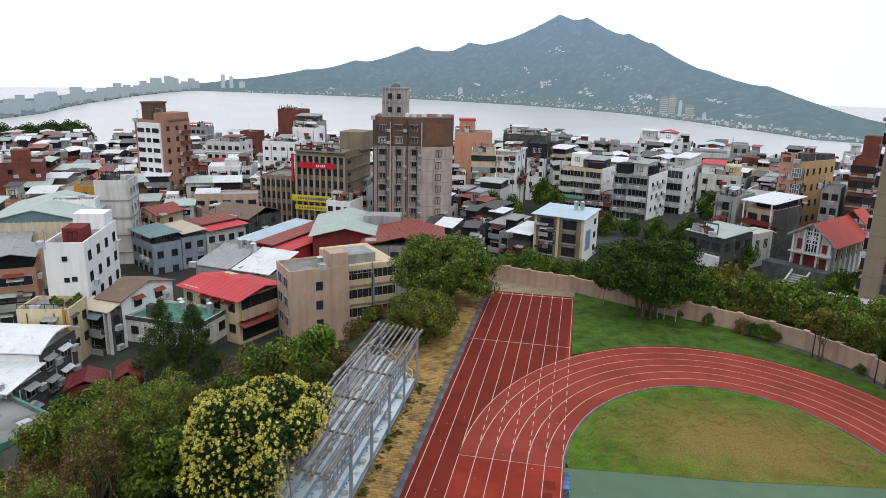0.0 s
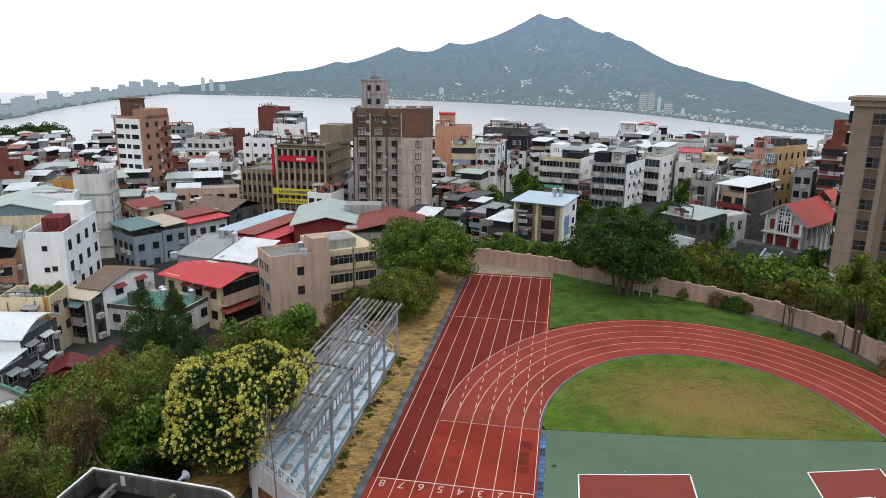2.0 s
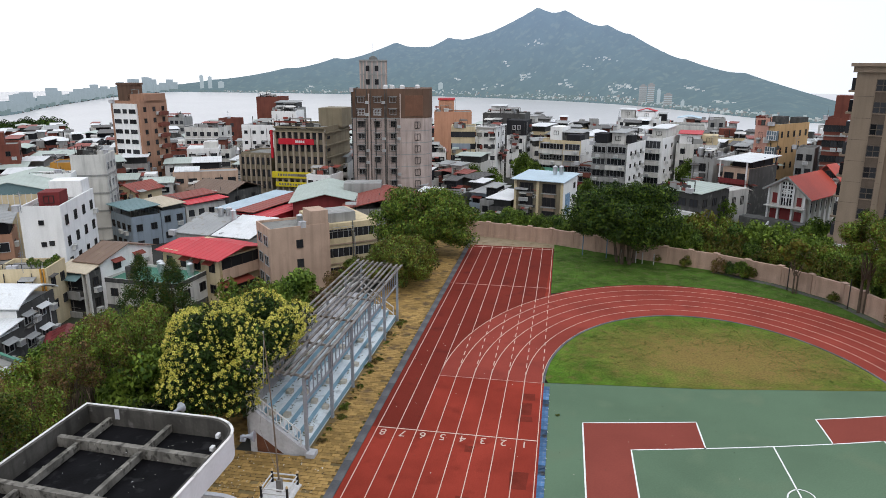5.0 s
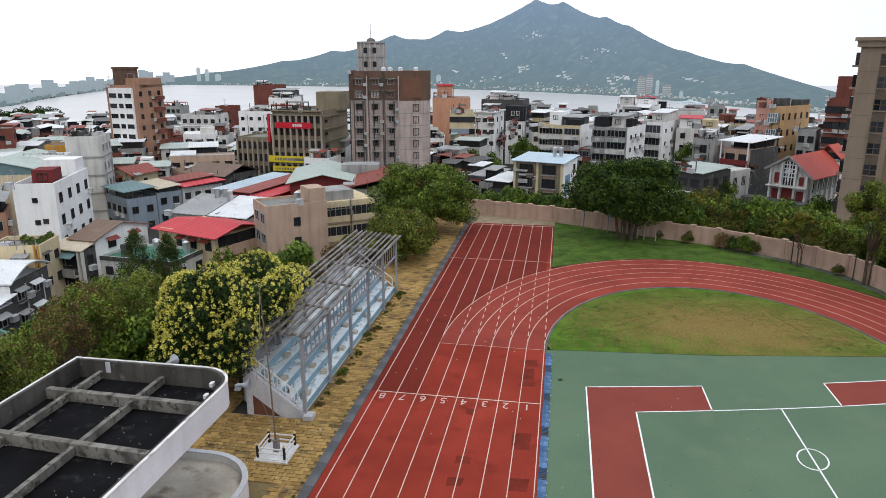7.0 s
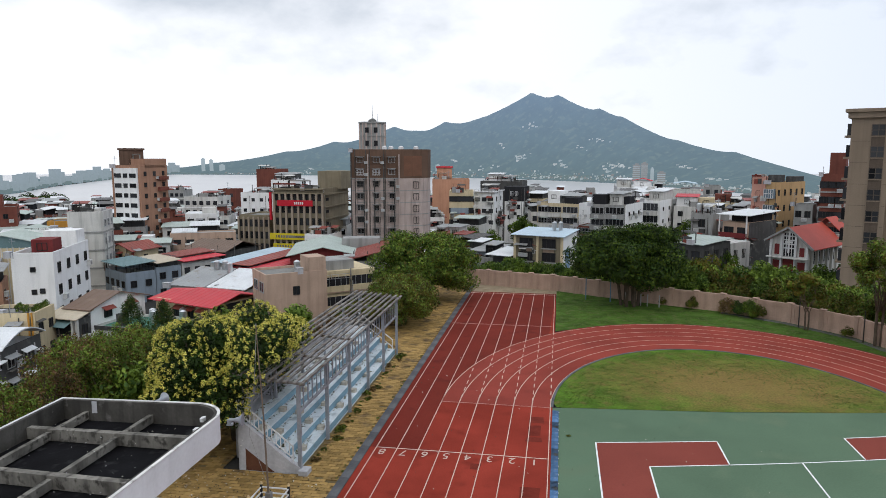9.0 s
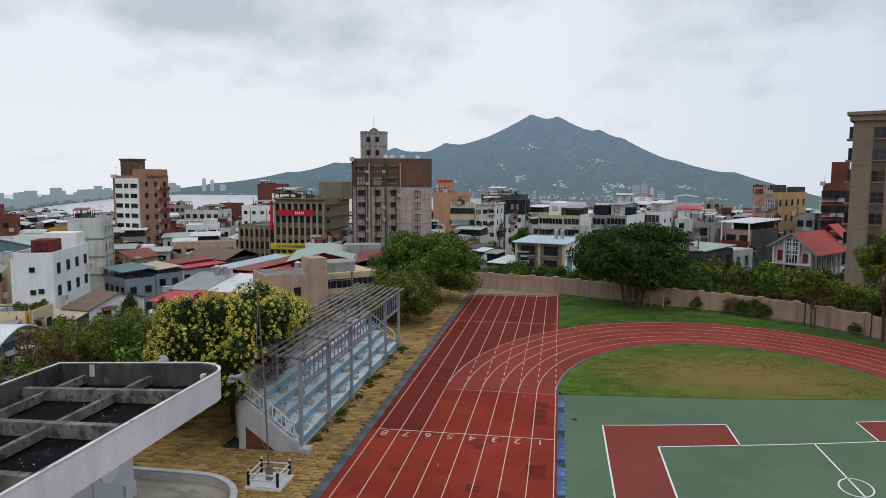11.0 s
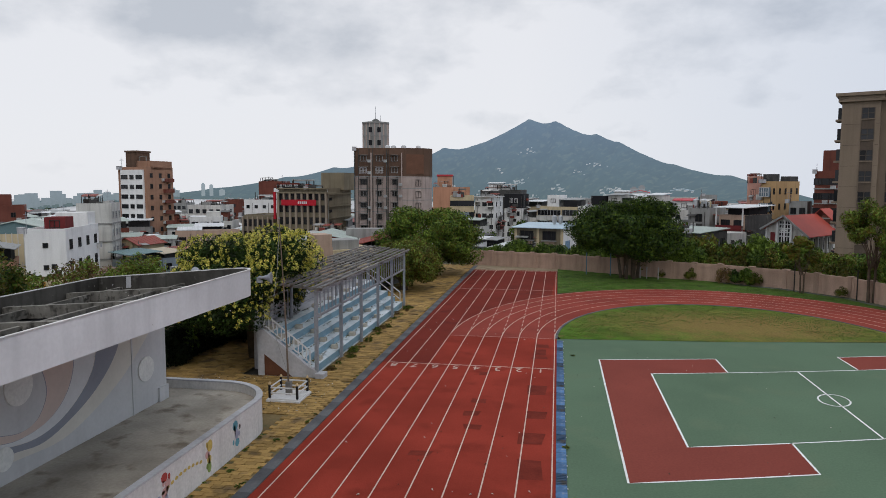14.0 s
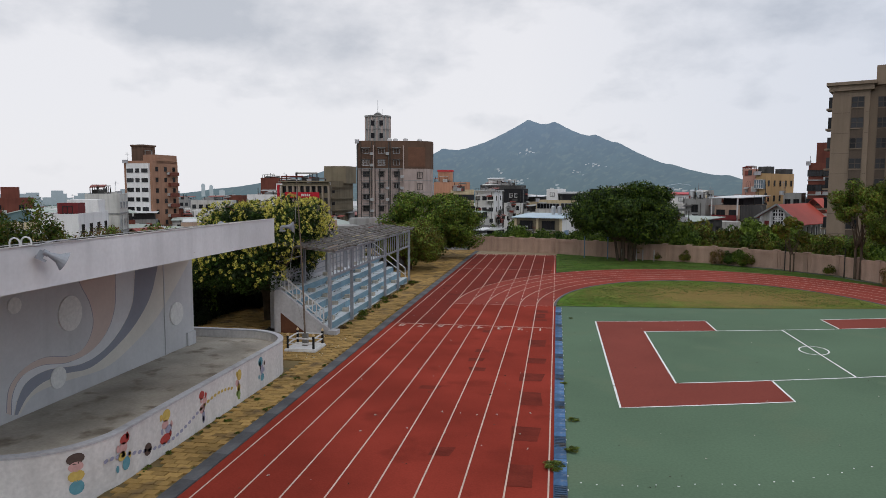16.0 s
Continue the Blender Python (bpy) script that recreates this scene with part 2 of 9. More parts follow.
M_STEP_RISER = mat("blue_riser", (0.22, 0.36, 0.44), 0.75, 0.15, 0.5, 8, 0.1, col2=(0.20, 0.26, 0.28), cut=0.58)
M_WHITEPAINT = mat("white_paint", (0.66, 0.66, 0.66), 0.7, 0.08, 0.7, 8, 0.08, streak=0.25)
M_STAINLESS = mat("stainless_steel", (0.62, 0.64, 0.66), 0.28, 0.05, 1.0, 6, 0.0, metal=0.85)
M_BLACK = mat("black_paint", (0.02, 0.02, 0.022), 0.5, 0.2, 1.0, 8, 0.05)
M_ALU = mat("aluminium_frame", (0.42, 0.43, 0.44), 0.45, 0.1, 1.0, 8, 0.0, metal=0.4)
M_DKFRAME = mat("dark_frame", (0.035, 0.032, 0.03), 0.6, 0.15, 1.0, 8, 0.0)
M_GLASS = glass_mat("window_glass", (0.010, 0.011, 0.013))
M_GLASS_BL = glass_mat("bluish_glass", (0.05, 0.07, 0.085))
M_BARK = mat("bark", (0.10, 0.075, 0.055), 0.95, 0.3, 2.0, 12, 0.6)
M_TWIG = mat("pale_twig", (0.24, 0.185, 0.115), 0.95, 0.25, 2.0, 12, 0.4)
L_DARK = leaf_mat("deep_green_leaf", (0.004, 0.011, 0.003), (0.078, 0.150, 0.032))
L_MID = leaf_mat("green_leaf", (0.009, 0.022, 0.004), (0.155, 0.235, 0.030))
L_OLIVE = leaf_mat("olive_leaf", (0.014, 0.017, 0.004), (0.195, 0.165, 0.031))
L_BROWN = leaf_mat("dry_brown_leaf", (0.030, 0.019, 0.008), (0.30, 0.180, 0.085))
L_YELLOW = leaf_mat("yellow_blossom", (0.36, 0.32, 0.04), (0.86, 0.77, 0.19))
L_GLOSSY = leaf_mat("glossy_dark_leaf", (0.002, 0.006, 0.002), (0.036, 0.066, 0.014), 0.4)
L_LIME = leaf_mat("fresh_green_leaf", (0.035, 0.08, 0.015), (0.265, 0.37, 0.058))


# ---- mesh building ----
class Shape:
    """Collects boxes, prisms and tubes into one mesh."""

    def __init__(self):
        self.v, self.f, self.m = [], [], []

    def poly(self, pts, m=0):
        n = len(self.v)
        self.v += [tuple(p) for p in pts]
        self.f.append(tuple(range(n, n + len(pts))))
        self.m.append(m)
        return self

    def box(self, x0, y0, z0, x1, y1, z1, m=0):
        n = len(self.v)
        self.v += [(x0, y0, z0), (x1, y0, z0), (x1, y1, z0), (x0, y1, z0), (x0, y0, z1), (x1, y0, z1), (x1, y1, z1), (x0, y1, z1)]
        for q in ((0, 3, 2, 1), (4, 5, 6, 7), (0, 1, 5, 4), (1, 2, 6, 5), (2, 3, 7, 6), (3, 0, 4, 7)):
            self.f.append(tuple(n + i for i in q))
            self.m.append(m)
        return self

    def prism(self, pts, z0, z1, m=0, cap=None):
        """An upright prism over a counter-clockwise outline."""
        n, k = len(self.v), len(pts)
        self.v += [(p[0], p[1], z0) for p in pts] + [(p[0], p[1], z1) for p in pts]
        for i in range(k):
            j = (i + 1) % k
            self.f.append((n + i, n + j, n + k + j, n + k + i))
            self.m.append(m)
        self.f.append(tuple(n + k + i for i in range(k)))
        self.m.append(m if cap is None else cap)
        self.f.append(tuple(n + i for i in reversed(range(k))))
        self.m.append(m)
        return self

    def slab(self, a, b, c, d, t, m=0):
        """A plate over four corners, t thick downwards."""
        n = len(self.v)
        self.v += [tuple(p) for p in (a, b, c, d)] + [(p[0], p[1], p[2] - t) for p in (a, b, c, d)]
        for q in ((0, 1, 2, 3), (7, 6, 5, 4), (0, 4, 5, 1), (1, 5, 6, 2), (2, 6, 7, 3), (3, 7, 4, 0)):
            self.f.append(tuple(n + i for i in q))
            self.m.append(m)
        return self

    def tube(self, p, q, r, r2=None, k=8, m=0):
        p, q = Vector(p), Vector(q)
        r2 = r if r2 is None else r2
        d = (q - p).normalized()
        u = d.orthogonal().normalized()
        w = d.cross(u)
        n = len(self.v)
        for c, s in ((p, r), (q, r2)):
            for i in range(k):
                t = 2 * math.pi * i / k
                self.v.append(tuple(c + s * (math.cos(t) * u + math.sin(t) * w)))
        for i in range(k):
            j = (i + 1) % k
            self.f.append((n + i, n + j, n + k + j, n + k + i))
            self.m.append(m)
        self.f += [tuple(n + i for i in reversed(range(k))), tuple(n + k + i for i in range(k))]
        self.m += [m, m]
        return self

    def bar(self, p, q, w, h, m=0):
        """A square bar from p to q."""
        p, q = Vector(p), Vector(q)
        d = (q - p).normalized()
        side = d.cross(Vector((0, 0, 1)))
        side = side.normalized() if side.length > 0.01 else Vector((1, 0, 0))
        up = side.cross(d)
        n = len(self.v)
        for c in (p, q):
            for s, t in ((-1, -1), (1, -1), (1, 1), (-1, 1)):
                self.v.append(tuple(c + side * s * w / 2 + up * t * h / 2))
        for g in ((0, 1, 5, 4), (1, 2, 6, 5), (2, 3, 7, 6), (3, 0, 4, 7), (3, 2, 1, 0), (4, 5, 6, 7)):
            self.f.append(tuple(n + i for i in g))
            self.m.append(m)
        return self

    def mesh(self, name, *mats):
        me = bpy.data.meshes.new(name)
        me.from_pydata(self.v, [], self.f)
        for x in mats:
            me.materials.append(x)
        if len(mats) > 1:
            me.polygons.foreach_set("material_index", self.m)
        me.update()
        return me


def thing(name, m=None, label="", category="", group="", kind="", mesh=None):
    ob = new(name, mesh)
    if m is not None:
        ob.matrix_world = m
    return tagged(ob, label, category, group, kind)


def part(name, shape, mats, parent, label="", m=None):
    """One mesh object under a thing or a part. shape: a Shape or a mesh."""
    mats = mats if isinstance(mats, tuple) else (mats,)
    ob = new(name, shape.mesh(name, *mats) if isinstance(shape, Shape) else shape)
    ob.parent = parent
    if m is not None:
        ob.matrix_local = m
    return tagged(ob, label)


def rounded(x0, y0, x1, y1, r, k=8, corners=(1, 1, 1, 1)):
    """A counter-clockwise rectangle with rounded corners, from the lower left."""
    out = []
    for (cx, cy, a0), on in zip(((x0 + r, y0 + r, 180), (x1 - r, y0 + r, 270), (x1 - r, y1 - r, 0), (x0 + r, y1 - r, 90)), corners):
        if on:
            out += [(cx + r * math.cos(radians(a0 + 90 * i / k)), cy + r * math.sin(radians(a0 + 90 * i / k))) for i in range(k + 1)]
        else:
            out.append({180: (x0, y0), 270: (x1, y0), 0: (x1, y1), 90: (x0, y1)}[a0])
    return out


def smooth(t):
    t = min(1.0, max(0.0, t))
    return t * t * (3 - 2 * t)


# ---- land, river and far hills ----
HUB = (10.0, -37.0)
PLATEAU = [(-11, -90), (42.5, -90), (42.5, 18), (39.6, 26), (38, 31.5), (33.6, 36.6), (27.8, 40.6), (20.4, 43.9), (9.8, 49.4), (-1, 52.6), (-8.5, 51), (-11, 28)]
WALL_LINE = [(-1.5, 51.6), (9.5, 48.5), (20.0, 42.9), (27.5, 39.6), (33.0, 35.6), (37.2, 30.4), (38.8, 25.6), (41.6, 17.0), (41.8, -60.0)]
WATER_Z = -7.5


def outside(x, y):
    """Distance from the school's plateau, 0 on it."""
    inside, best = False, 1e9
    for i in range(len(PLATEAU)):
        (x0, y0), (x1, y1) = PLATEAU[i - 1], PLATEAU[i]
        if (y0 > y) != (y1 > y) and x < (x1 - x0) * (y - y0) / (y1 - y0) + x0:
            inside = not inside
        t = ((x - x0) * (x1 - x0) + (y - y0) * (y1 - y0)) / ((x1 - x0) ** 2 + (y1 - y0) ** 2)
        t = min(1, max(0, t))
        best = min(best, math.hypot(x - x0 - t * (x1 - x0), y - y0 - t * (y1 - y0)))
    return 0.0 if inside else best


def far_shore(az):
    return float(np.interp(az, (-60, -16.7, -10.8, -4.4, 2, 14, 19, 25, 31, 35.4, 36.9, 38.7, 41, 46), (400, 445, 512, 610, 680, 790, 825, 875, 925, 750, 680, 615, 520, 440)))


def near_shore(az):
    return float(np.interp(az, (-60, -15, 10, 30, 37, 39.2, 44), (250, 262, 285, 300, 312, 392, 380)))


# peaks of the range: heading, rise over the eye in degrees, slopes to either side
PEAKS = ((2.4, 4.45, 0.51, 0.37), (0.3, 4.23, 0.30, 0.49), (-3.0, 3.09, 0.15, 0.47), (-4.8, 2.37, 0.11, 0.61), (6.5, 2.32, 0.22, 0.24), (9.4, 2.23, 0.57, 0.18), (13.6, 1.86, 0.38, 0.30),
         (11.8, 1.49, 0.18, 0.13), (18.4, 0.66, 0.33, 0.22), (22.3, -0.18, 0.22, 0.06), (-8.9, 0.53, 0.19, 0.28), (-13.2, -0.44, 0.02, 0.34), (27.9, -1.12, 0.4, 0.05))


def crest(az):
    """Rise of the skyline at a heading: the peaks blended softly into one ridge."""
    total = math.exp(-3.2 / 0.18)
    for c, h, left, right in PEAKS:
        d = az - c
        v = h - (left * d if d > 0 else -right * d) - 0.05 * min(abs(d), 1.2)
        total += math.exp(v / 0.18)
    return 0.18 * math.log(total) - 0.03


def town_level(x, y):
    r = math.hypot(x - HUB[0], y - HUB[1])
    east = smooth((x + 8) / 34) * (1 - smooth((r - 130) / 90))
    return -7.0 + 4.6 * east


def land_z(x, y):
    dx, dy = x - HUB[0], y - HUB[1]
    r, az = math.hypot(dx, dy), math.degrees(math.atan2(-dx, dy))
    d = outside(x, y)
    if d == 0:
        return -0.12
    if abs(az) > 60 or r < 240:
        run = (19 - 11 * smooth((y - 12) / 12)) if x < 5 else 15
        return -0.12 + (town_level(x, y) + 0.12) * smooth(d / run) + 0.25 * noise.noise((x * 0.11, y * 0.11, 3)) * smooth(d / 4)
    rn, rf = near_shore(az), far_shore(az)
    if r < rn:
        return -7.0
    if r < rn + 14:
        return -7.0 - 2.5 * smooth((r - rn) / 14)
    if r < rf - 8:
        return -9.5
    if r < rf:
        return -9.5 + 2.6 * smooth((r - rf + 8) / 8)
    rc = rf + 75 + 55 * smooth((28 - az) / 20)
    wob = noise.fractal((x * 0.012, y * 0.012, 1.7), 0.9, 2.1, 5)
    fine = noise.fractal((x * 0.05, y * 0.05, 7.3), 0.9, 2.1, 4)
    top = 23.5 + rc * math.tan(radians(crest(az)))
    top -= smooth((az - 29) / 4) * max(0.0, top + 2.5)
    t = (r - rf) / (rc - rf)
    if t < 1:
        t = min(1.0, t / 0.9)
        s = t ** 1.15
        return -6.9 + max(0.6, top + 6.9) * s + (7.5 * wob + 1.5 * fine) * math.sin(math.pi * min(1, t)) * min(1.0, (top + 7) / 40) * (1 - smooth((az - 29) / 4)) + 0.25 * fine * s
    return max(-6.6 - max(0, r - rf - 190) * 0.06, top - max(0.0, r - rc - 5) * 0.16 + 0.25 * fine)


# the mountain's haze is emission in this material
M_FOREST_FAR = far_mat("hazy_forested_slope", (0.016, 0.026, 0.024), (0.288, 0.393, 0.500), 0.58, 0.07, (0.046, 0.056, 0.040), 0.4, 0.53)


def make_land():
    azs = sorted({*range(-180, -36, 6), *[a * 0.5 for a in range(-72, 112)], *[a * 0.5 + 0.25 for a in range(-30, 96)], *range(56, 180, 6)})
    rs = [0.0, 6, 12, 18, 24] + [24 + 1.6 * i for i in range(1, 52)] + [110 + 6 * i for i in range(23)]
    rs += [248, 256, 264, 272, 280, 288, 296, 304, 312, 320, 335] + [345 + 5 * i for i in range(23)] + [460 + 7.0 * i for i in range(76)] + [1000, 1016, 1032, 1048, 1064, 1080, 1100, 1120, 1150, 1200, 1500, 2200, 4500]
    k = len(azs)
    verts, faces, idx = [], [], []
    for r in rs:
        for a in azs:
            x, y = HUB[0] - r * math.sin(radians(a)), HUB[1] + r * math.cos(radians(a))
            verts.append((x, y, land_z(x, y)))
    for i in range(len(rs) - 1):
        for j in range(k):
            n = (j + 1) % k
            faces.append((i * k + j, (i + 1) * k + j, (i + 1) * k + n, i * k + n))
            a, rm = azs[j], (rs[i] + rs[i + 1]) / 2
            idx.append(1 if abs(a) < 60 and rm > far_shore(a) - 4 else 0)
    me = bpy.data.meshes.new("ground")
    me.from_pydata(verts, [], [f[::-1] for f in faces])
    me.materials.append(M_EARTH)
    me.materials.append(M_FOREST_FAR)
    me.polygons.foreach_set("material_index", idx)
    me.polygons.foreach_set("use_smooth", [True] * len(faces))
    thing("ground", None, "sloping town ground, river bed and hazy forested mountain beyond", "ground", "", "structure", me)


make_land()
w = Shape()
ring = [(HUB[0] - r * math.sin(radians(a)), HUB[1] + r * math.cos(radians(a)), WATER_Z) for r, aa in ((262, range(-60, 61, 4)), (1000, range(60, -61, -4))) for a in aa]
w.poly(ring[::-1])
thing("water", None, "wide calm grey river reflecting the overcast sky", "river", "", "structure", w.mesh("water", M_WATER))

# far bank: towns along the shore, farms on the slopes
# far walls and trees glow too: their haze is put into the material
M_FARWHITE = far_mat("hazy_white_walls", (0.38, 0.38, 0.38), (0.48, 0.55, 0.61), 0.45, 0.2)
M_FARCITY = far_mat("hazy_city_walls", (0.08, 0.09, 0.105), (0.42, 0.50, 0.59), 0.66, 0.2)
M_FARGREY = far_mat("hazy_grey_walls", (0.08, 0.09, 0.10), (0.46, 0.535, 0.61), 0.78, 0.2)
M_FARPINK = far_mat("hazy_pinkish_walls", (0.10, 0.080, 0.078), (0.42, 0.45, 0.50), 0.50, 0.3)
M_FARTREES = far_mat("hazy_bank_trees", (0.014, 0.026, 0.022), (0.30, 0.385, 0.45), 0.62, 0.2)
rng = random.Random(5)


def bank_spot(az, up):
    """A place on the far bank: heading, and the share of the way up the slope."""
    r = far_shore(az) + 2 + up * (75 + 55 * smooth((28 - az) / 20))
    x, y = HUB[0] - r * math.sin(radians(az)), HUB[1] + r * math.cos(radians(az))
    return x, y, land_z(x, y)


towns, city, bank = Shape(), Shape(), Shape()
for i in range(900):
    # the built-up strip along the water
    az = rng.uniform(-20, 3) if i % 3 else rng.uniform(3, 27)
    x, y, z = bank_spot(az, abs(rng.gauss(0, 0.035)))
    s = rng.uniform(0.3, 0.75)
    towns.box(x - s * rng.choice((0.8, 1.2, 2.0)), y - s, z - 1.2, x + s, y + s, z + s * rng.choice((1.2, 1.6, 2.4)), rng.choice((0, 0, 1, 1, 2, 2)))
for az, up, n, wide in ((3.1, 0.27, 16, 0.55), (-0.2, 0.19, 12, 0.6), (-1.5, 0.42, 7, 0.5), (-5.0, 0.2, 18, 1.3), (2.5, 0.56, 9, 0.7), (-3.0, 0.54, 8, 0.7), (-9.7, 0.45, 8, 0.6), (-3.9, 0.12, 8, 0.5), (6.0, 0.16, 9, 0.9), (8.6, 0.3, 5, 0.7), (10.5, 0.12, 9, 1.0), (15.0, 0.16, 8, 1.2), (-12.0, 0.3, 6, 0.8), (4.6, 0.42, 4, 0.4), (20.0, 0.2, 6, 1.0)):
    # hamlets and greenhouses on the slopes
    for k in range(n):
        x, y, z = bank_spot(az + rng.gauss(0, wide * 0.6), max(0.05, up + rng.gauss(0, 0.02)))
        s = rng.uniform(0.4, 0.8)
        towns.box(x - s * rng.choice((1.0, 2.2, 4.0)), y - s, z - 1.2, x + s * 1.3, y + s, z + s * 0.9, rng.choice((0, 0, 1)))
for i in range(150):
    az = rng.uniform(30.5, 47)
    r = far_shore(az) + rng.uniform(9, 34)
    x, y = HUB[0] - r * math.sin(radians(az)), HUB[1] + r * math.cos(radians(az))
    hh = rng.choice((6, 7, 8, 9, 10, 12, 16)) * (0.75 + 0.25 * rng.random()) * r / 800
    ww = rng.uniform(1.5, 4.0) * r / 800
    city.box(x - ww, y - 3, -10.0, x + ww, y + 3, -6.8 + hh)
for i in range(420):
    # low woods along the banks
    az = rng.uniform(-20, 47)
    r = far_shore(az) + rng.uniform(0.5, 9 if az < 29 else 16)
    x, y = HUB[0] - r * math.sin(radians(az)), HUB[1] + r * math.cos(radians(az))
    q, hh = rng.uniform(1.2, 3.0), rng.uniform(0.4, 1.2) * (1.0 if az < 29 else 1.3)
    bank.prism([(x + q * math.cos(k) * rng.uniform(0.8, 1.2), y + 0.8 * q * math.sin(k)) for k in (0, 1.05, 2.1, 3.14, 4.2, 5.24)], -8.5, land_z(x, y) + hh)
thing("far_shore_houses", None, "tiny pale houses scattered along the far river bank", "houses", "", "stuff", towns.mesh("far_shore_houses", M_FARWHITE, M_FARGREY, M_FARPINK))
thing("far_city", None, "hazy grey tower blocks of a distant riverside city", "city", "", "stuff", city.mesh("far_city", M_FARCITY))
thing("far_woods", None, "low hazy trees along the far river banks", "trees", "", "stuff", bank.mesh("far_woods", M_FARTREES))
for az, wid, hh, dist, paint in ((-6.0, 6.0, 13.5, 5, M_FARPINK), (-6.6, 5.0, 14.0, 8, M_FARPINK), (-7.2, 2.6, 11.0, 6, M_FARGREY), (-7.9, 6.0, 8.5, 6, M_FARPINK), (-9.0, 2.6, 5.0, 6, M_FARGREY),
                                 (10.0, 5.0, 5.5, 22, M_FARGREY), (28.0, 4.6, 13.5, 26, M_FARGREY), (28.6, 4.6, 15.0, 26, M_FARGREY), (27.2, 7.0, 7.0, 28, M_FARGREY)):
    r = far_shore(az) + dist
    x, y = HUB[0] - r * math.sin(radians(az)), HUB[1] + r * math.cos(radians(az))
    far_block = thing("far_tower", pose(x, y, land_z(x, y), 0, 0, az), "hazy apartment tower on the far river bank", "building", "far bank towers")
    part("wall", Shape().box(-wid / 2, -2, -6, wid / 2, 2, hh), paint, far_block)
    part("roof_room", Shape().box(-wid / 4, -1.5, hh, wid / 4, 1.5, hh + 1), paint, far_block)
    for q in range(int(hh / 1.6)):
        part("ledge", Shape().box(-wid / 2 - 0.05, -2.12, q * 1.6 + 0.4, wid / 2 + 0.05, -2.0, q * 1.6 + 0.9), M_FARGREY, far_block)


# ---- sports field ----
def strip(pts, width, z):
    """A flat painted stripe along a line of points."""
    s, n = Shape(), len(pts)
    left, right = [], []
    for i in range(n):
        a, b = Vector(pts[max(0, i - 1)]), Vector(pts[min(n - 1, i + 1)])
        d = (b - a).normalized()
        p = Vector(pts[i])
        nx, ny = -d.y * width / 2, d.x * width / 2
        left.append((p.x + nx, p.y + ny, z))
        right.append((p.x - nx, p.y - ny, z))
    for i in range(n - 1):
        s.poly((right[i], right[i + 1], left[i + 1], left[i]))
    return s


LANE = 1.22
BEND = (22.0, 8.0)


def bend(k, a):
    """A point of the bend on lane line k, at a degrees from its right end."""
    ax, by = 12.24 + LANE * k, 16.0 + 1.45 * k
    return (BEND[0] + ax * math.cos(radians(a)), BEND[1] + by * math.sin(radians(a)))


track = thing("running_track", None, "red rubber running track with eight white-lined lanes", "running track", "", "structure")
s = Shape()
s.poly([(-0.38, -70, 0.012), (9.9, -70, 0.012), (9.9, 46.1, 0.012), (-0.38, 46.1, 0.012)])
part("straight", s, M_TRACK, track)
s = Shape()
for i in range(60):
    a, b = 180 - 3 * i, 177 - 3 * i
    s.poly([(*bend(-0.1, a), 0.016), (*bend(6.2, a), 0.016), (*bend(6.2, b), 0.016), (*bend(-0.1, b), 0.016)])
s.poly([(34.1, -70, 0.016), (41.8, -70, 0.016), (41.8, 8, 0.016), (34.1, 8, 0.016)])
part("curve", s, M_TRACK_CURVE, track, "paler dusty rubber round the bend")
s = Shape()
edge = [bend(6, 180 - 2 * i) for i in range(80) if bend(6, 180 - 2 * i)[0] < 9.9]
far = [(9.9, 46.1, 0.02), (-0.38, 46.1, 0.02)]
s.poly([(-0.38, 0.0, 0.02), (2.4, 0.0, 0.02)] + [(x - 0.05, y, 0.02) for x, y in edge] + far)
part("far_straight", s, M_TRACK_DK, track, "darker damp rubber of the far straight")
for k in range(9):
    x = 9.76 - LANE * k
    meet = 8 + 24.7 * math.sqrt(max(0, 1 - ((22 - x) / 19.56) ** 2)) if k < 6 else 8
    part("lane_line", strip([(x, -70), (x, 8.0)], 0.052, 0.024), M_LINE, track)
    part("lane_line", strip([(x, meet if k < 6 else 8.0), (x, 46.0)], 0.052, 0.024), M_LINE, track)
    if k < 6:
        s, y = Shape(), 8.8
        while y < meet:
            q = strip([(x, y), (x, y + 0.8)], 0.06, 0.024)
            for f in q.f:
                s.poly([q.v[i] for i in f])
            y += 1.5
        part("dashed_line", s, M_LINE, track)
for k in range(7):
    part("curve_line", strip([bend(k, 180 - 2 * i) for i in range(91)], 0.06, 0.024), M_LINE, track)
    part("lane_line", strip([(34.24 + LANE * k, 8), (34.24 + LANE * k, -70)], 0.08, 0.024), M_LINE, track)
for x0, x1, y, wd, mt in ((0, 9.76, 0.0, 0.09, M_LINE), (2.44, 9.76, 7.9, 0.07, M_LINE_FADED), (-0.3, 9.8, 29.9, 0.12, M_LINE_FADED), (-0.3, 9.8, 45.4, 0.14, M_LINE)):
    part("cross_line", strip([(x0, y), (x1, y)], wd, 0.027), mt, track)
for k in range(8):
    fc = bpy.data.curves.new("lane_number", "FONT")
    fc.body, fc.size, fc.align_x, fc.extrude = str(k + 1), 1.0, "CENTER", 0.001
    fc.materials.append(M_LINE)
    ob = new("lane_number", fc)
    ob.parent = track
    ob.matrix_local = pose(9.76 - LANE * (k + 0.62), -0.22, 0.03, 0, 0, 180)
    ob.scale = (0.85, 1.0, 1)
rng = random.Random(11)
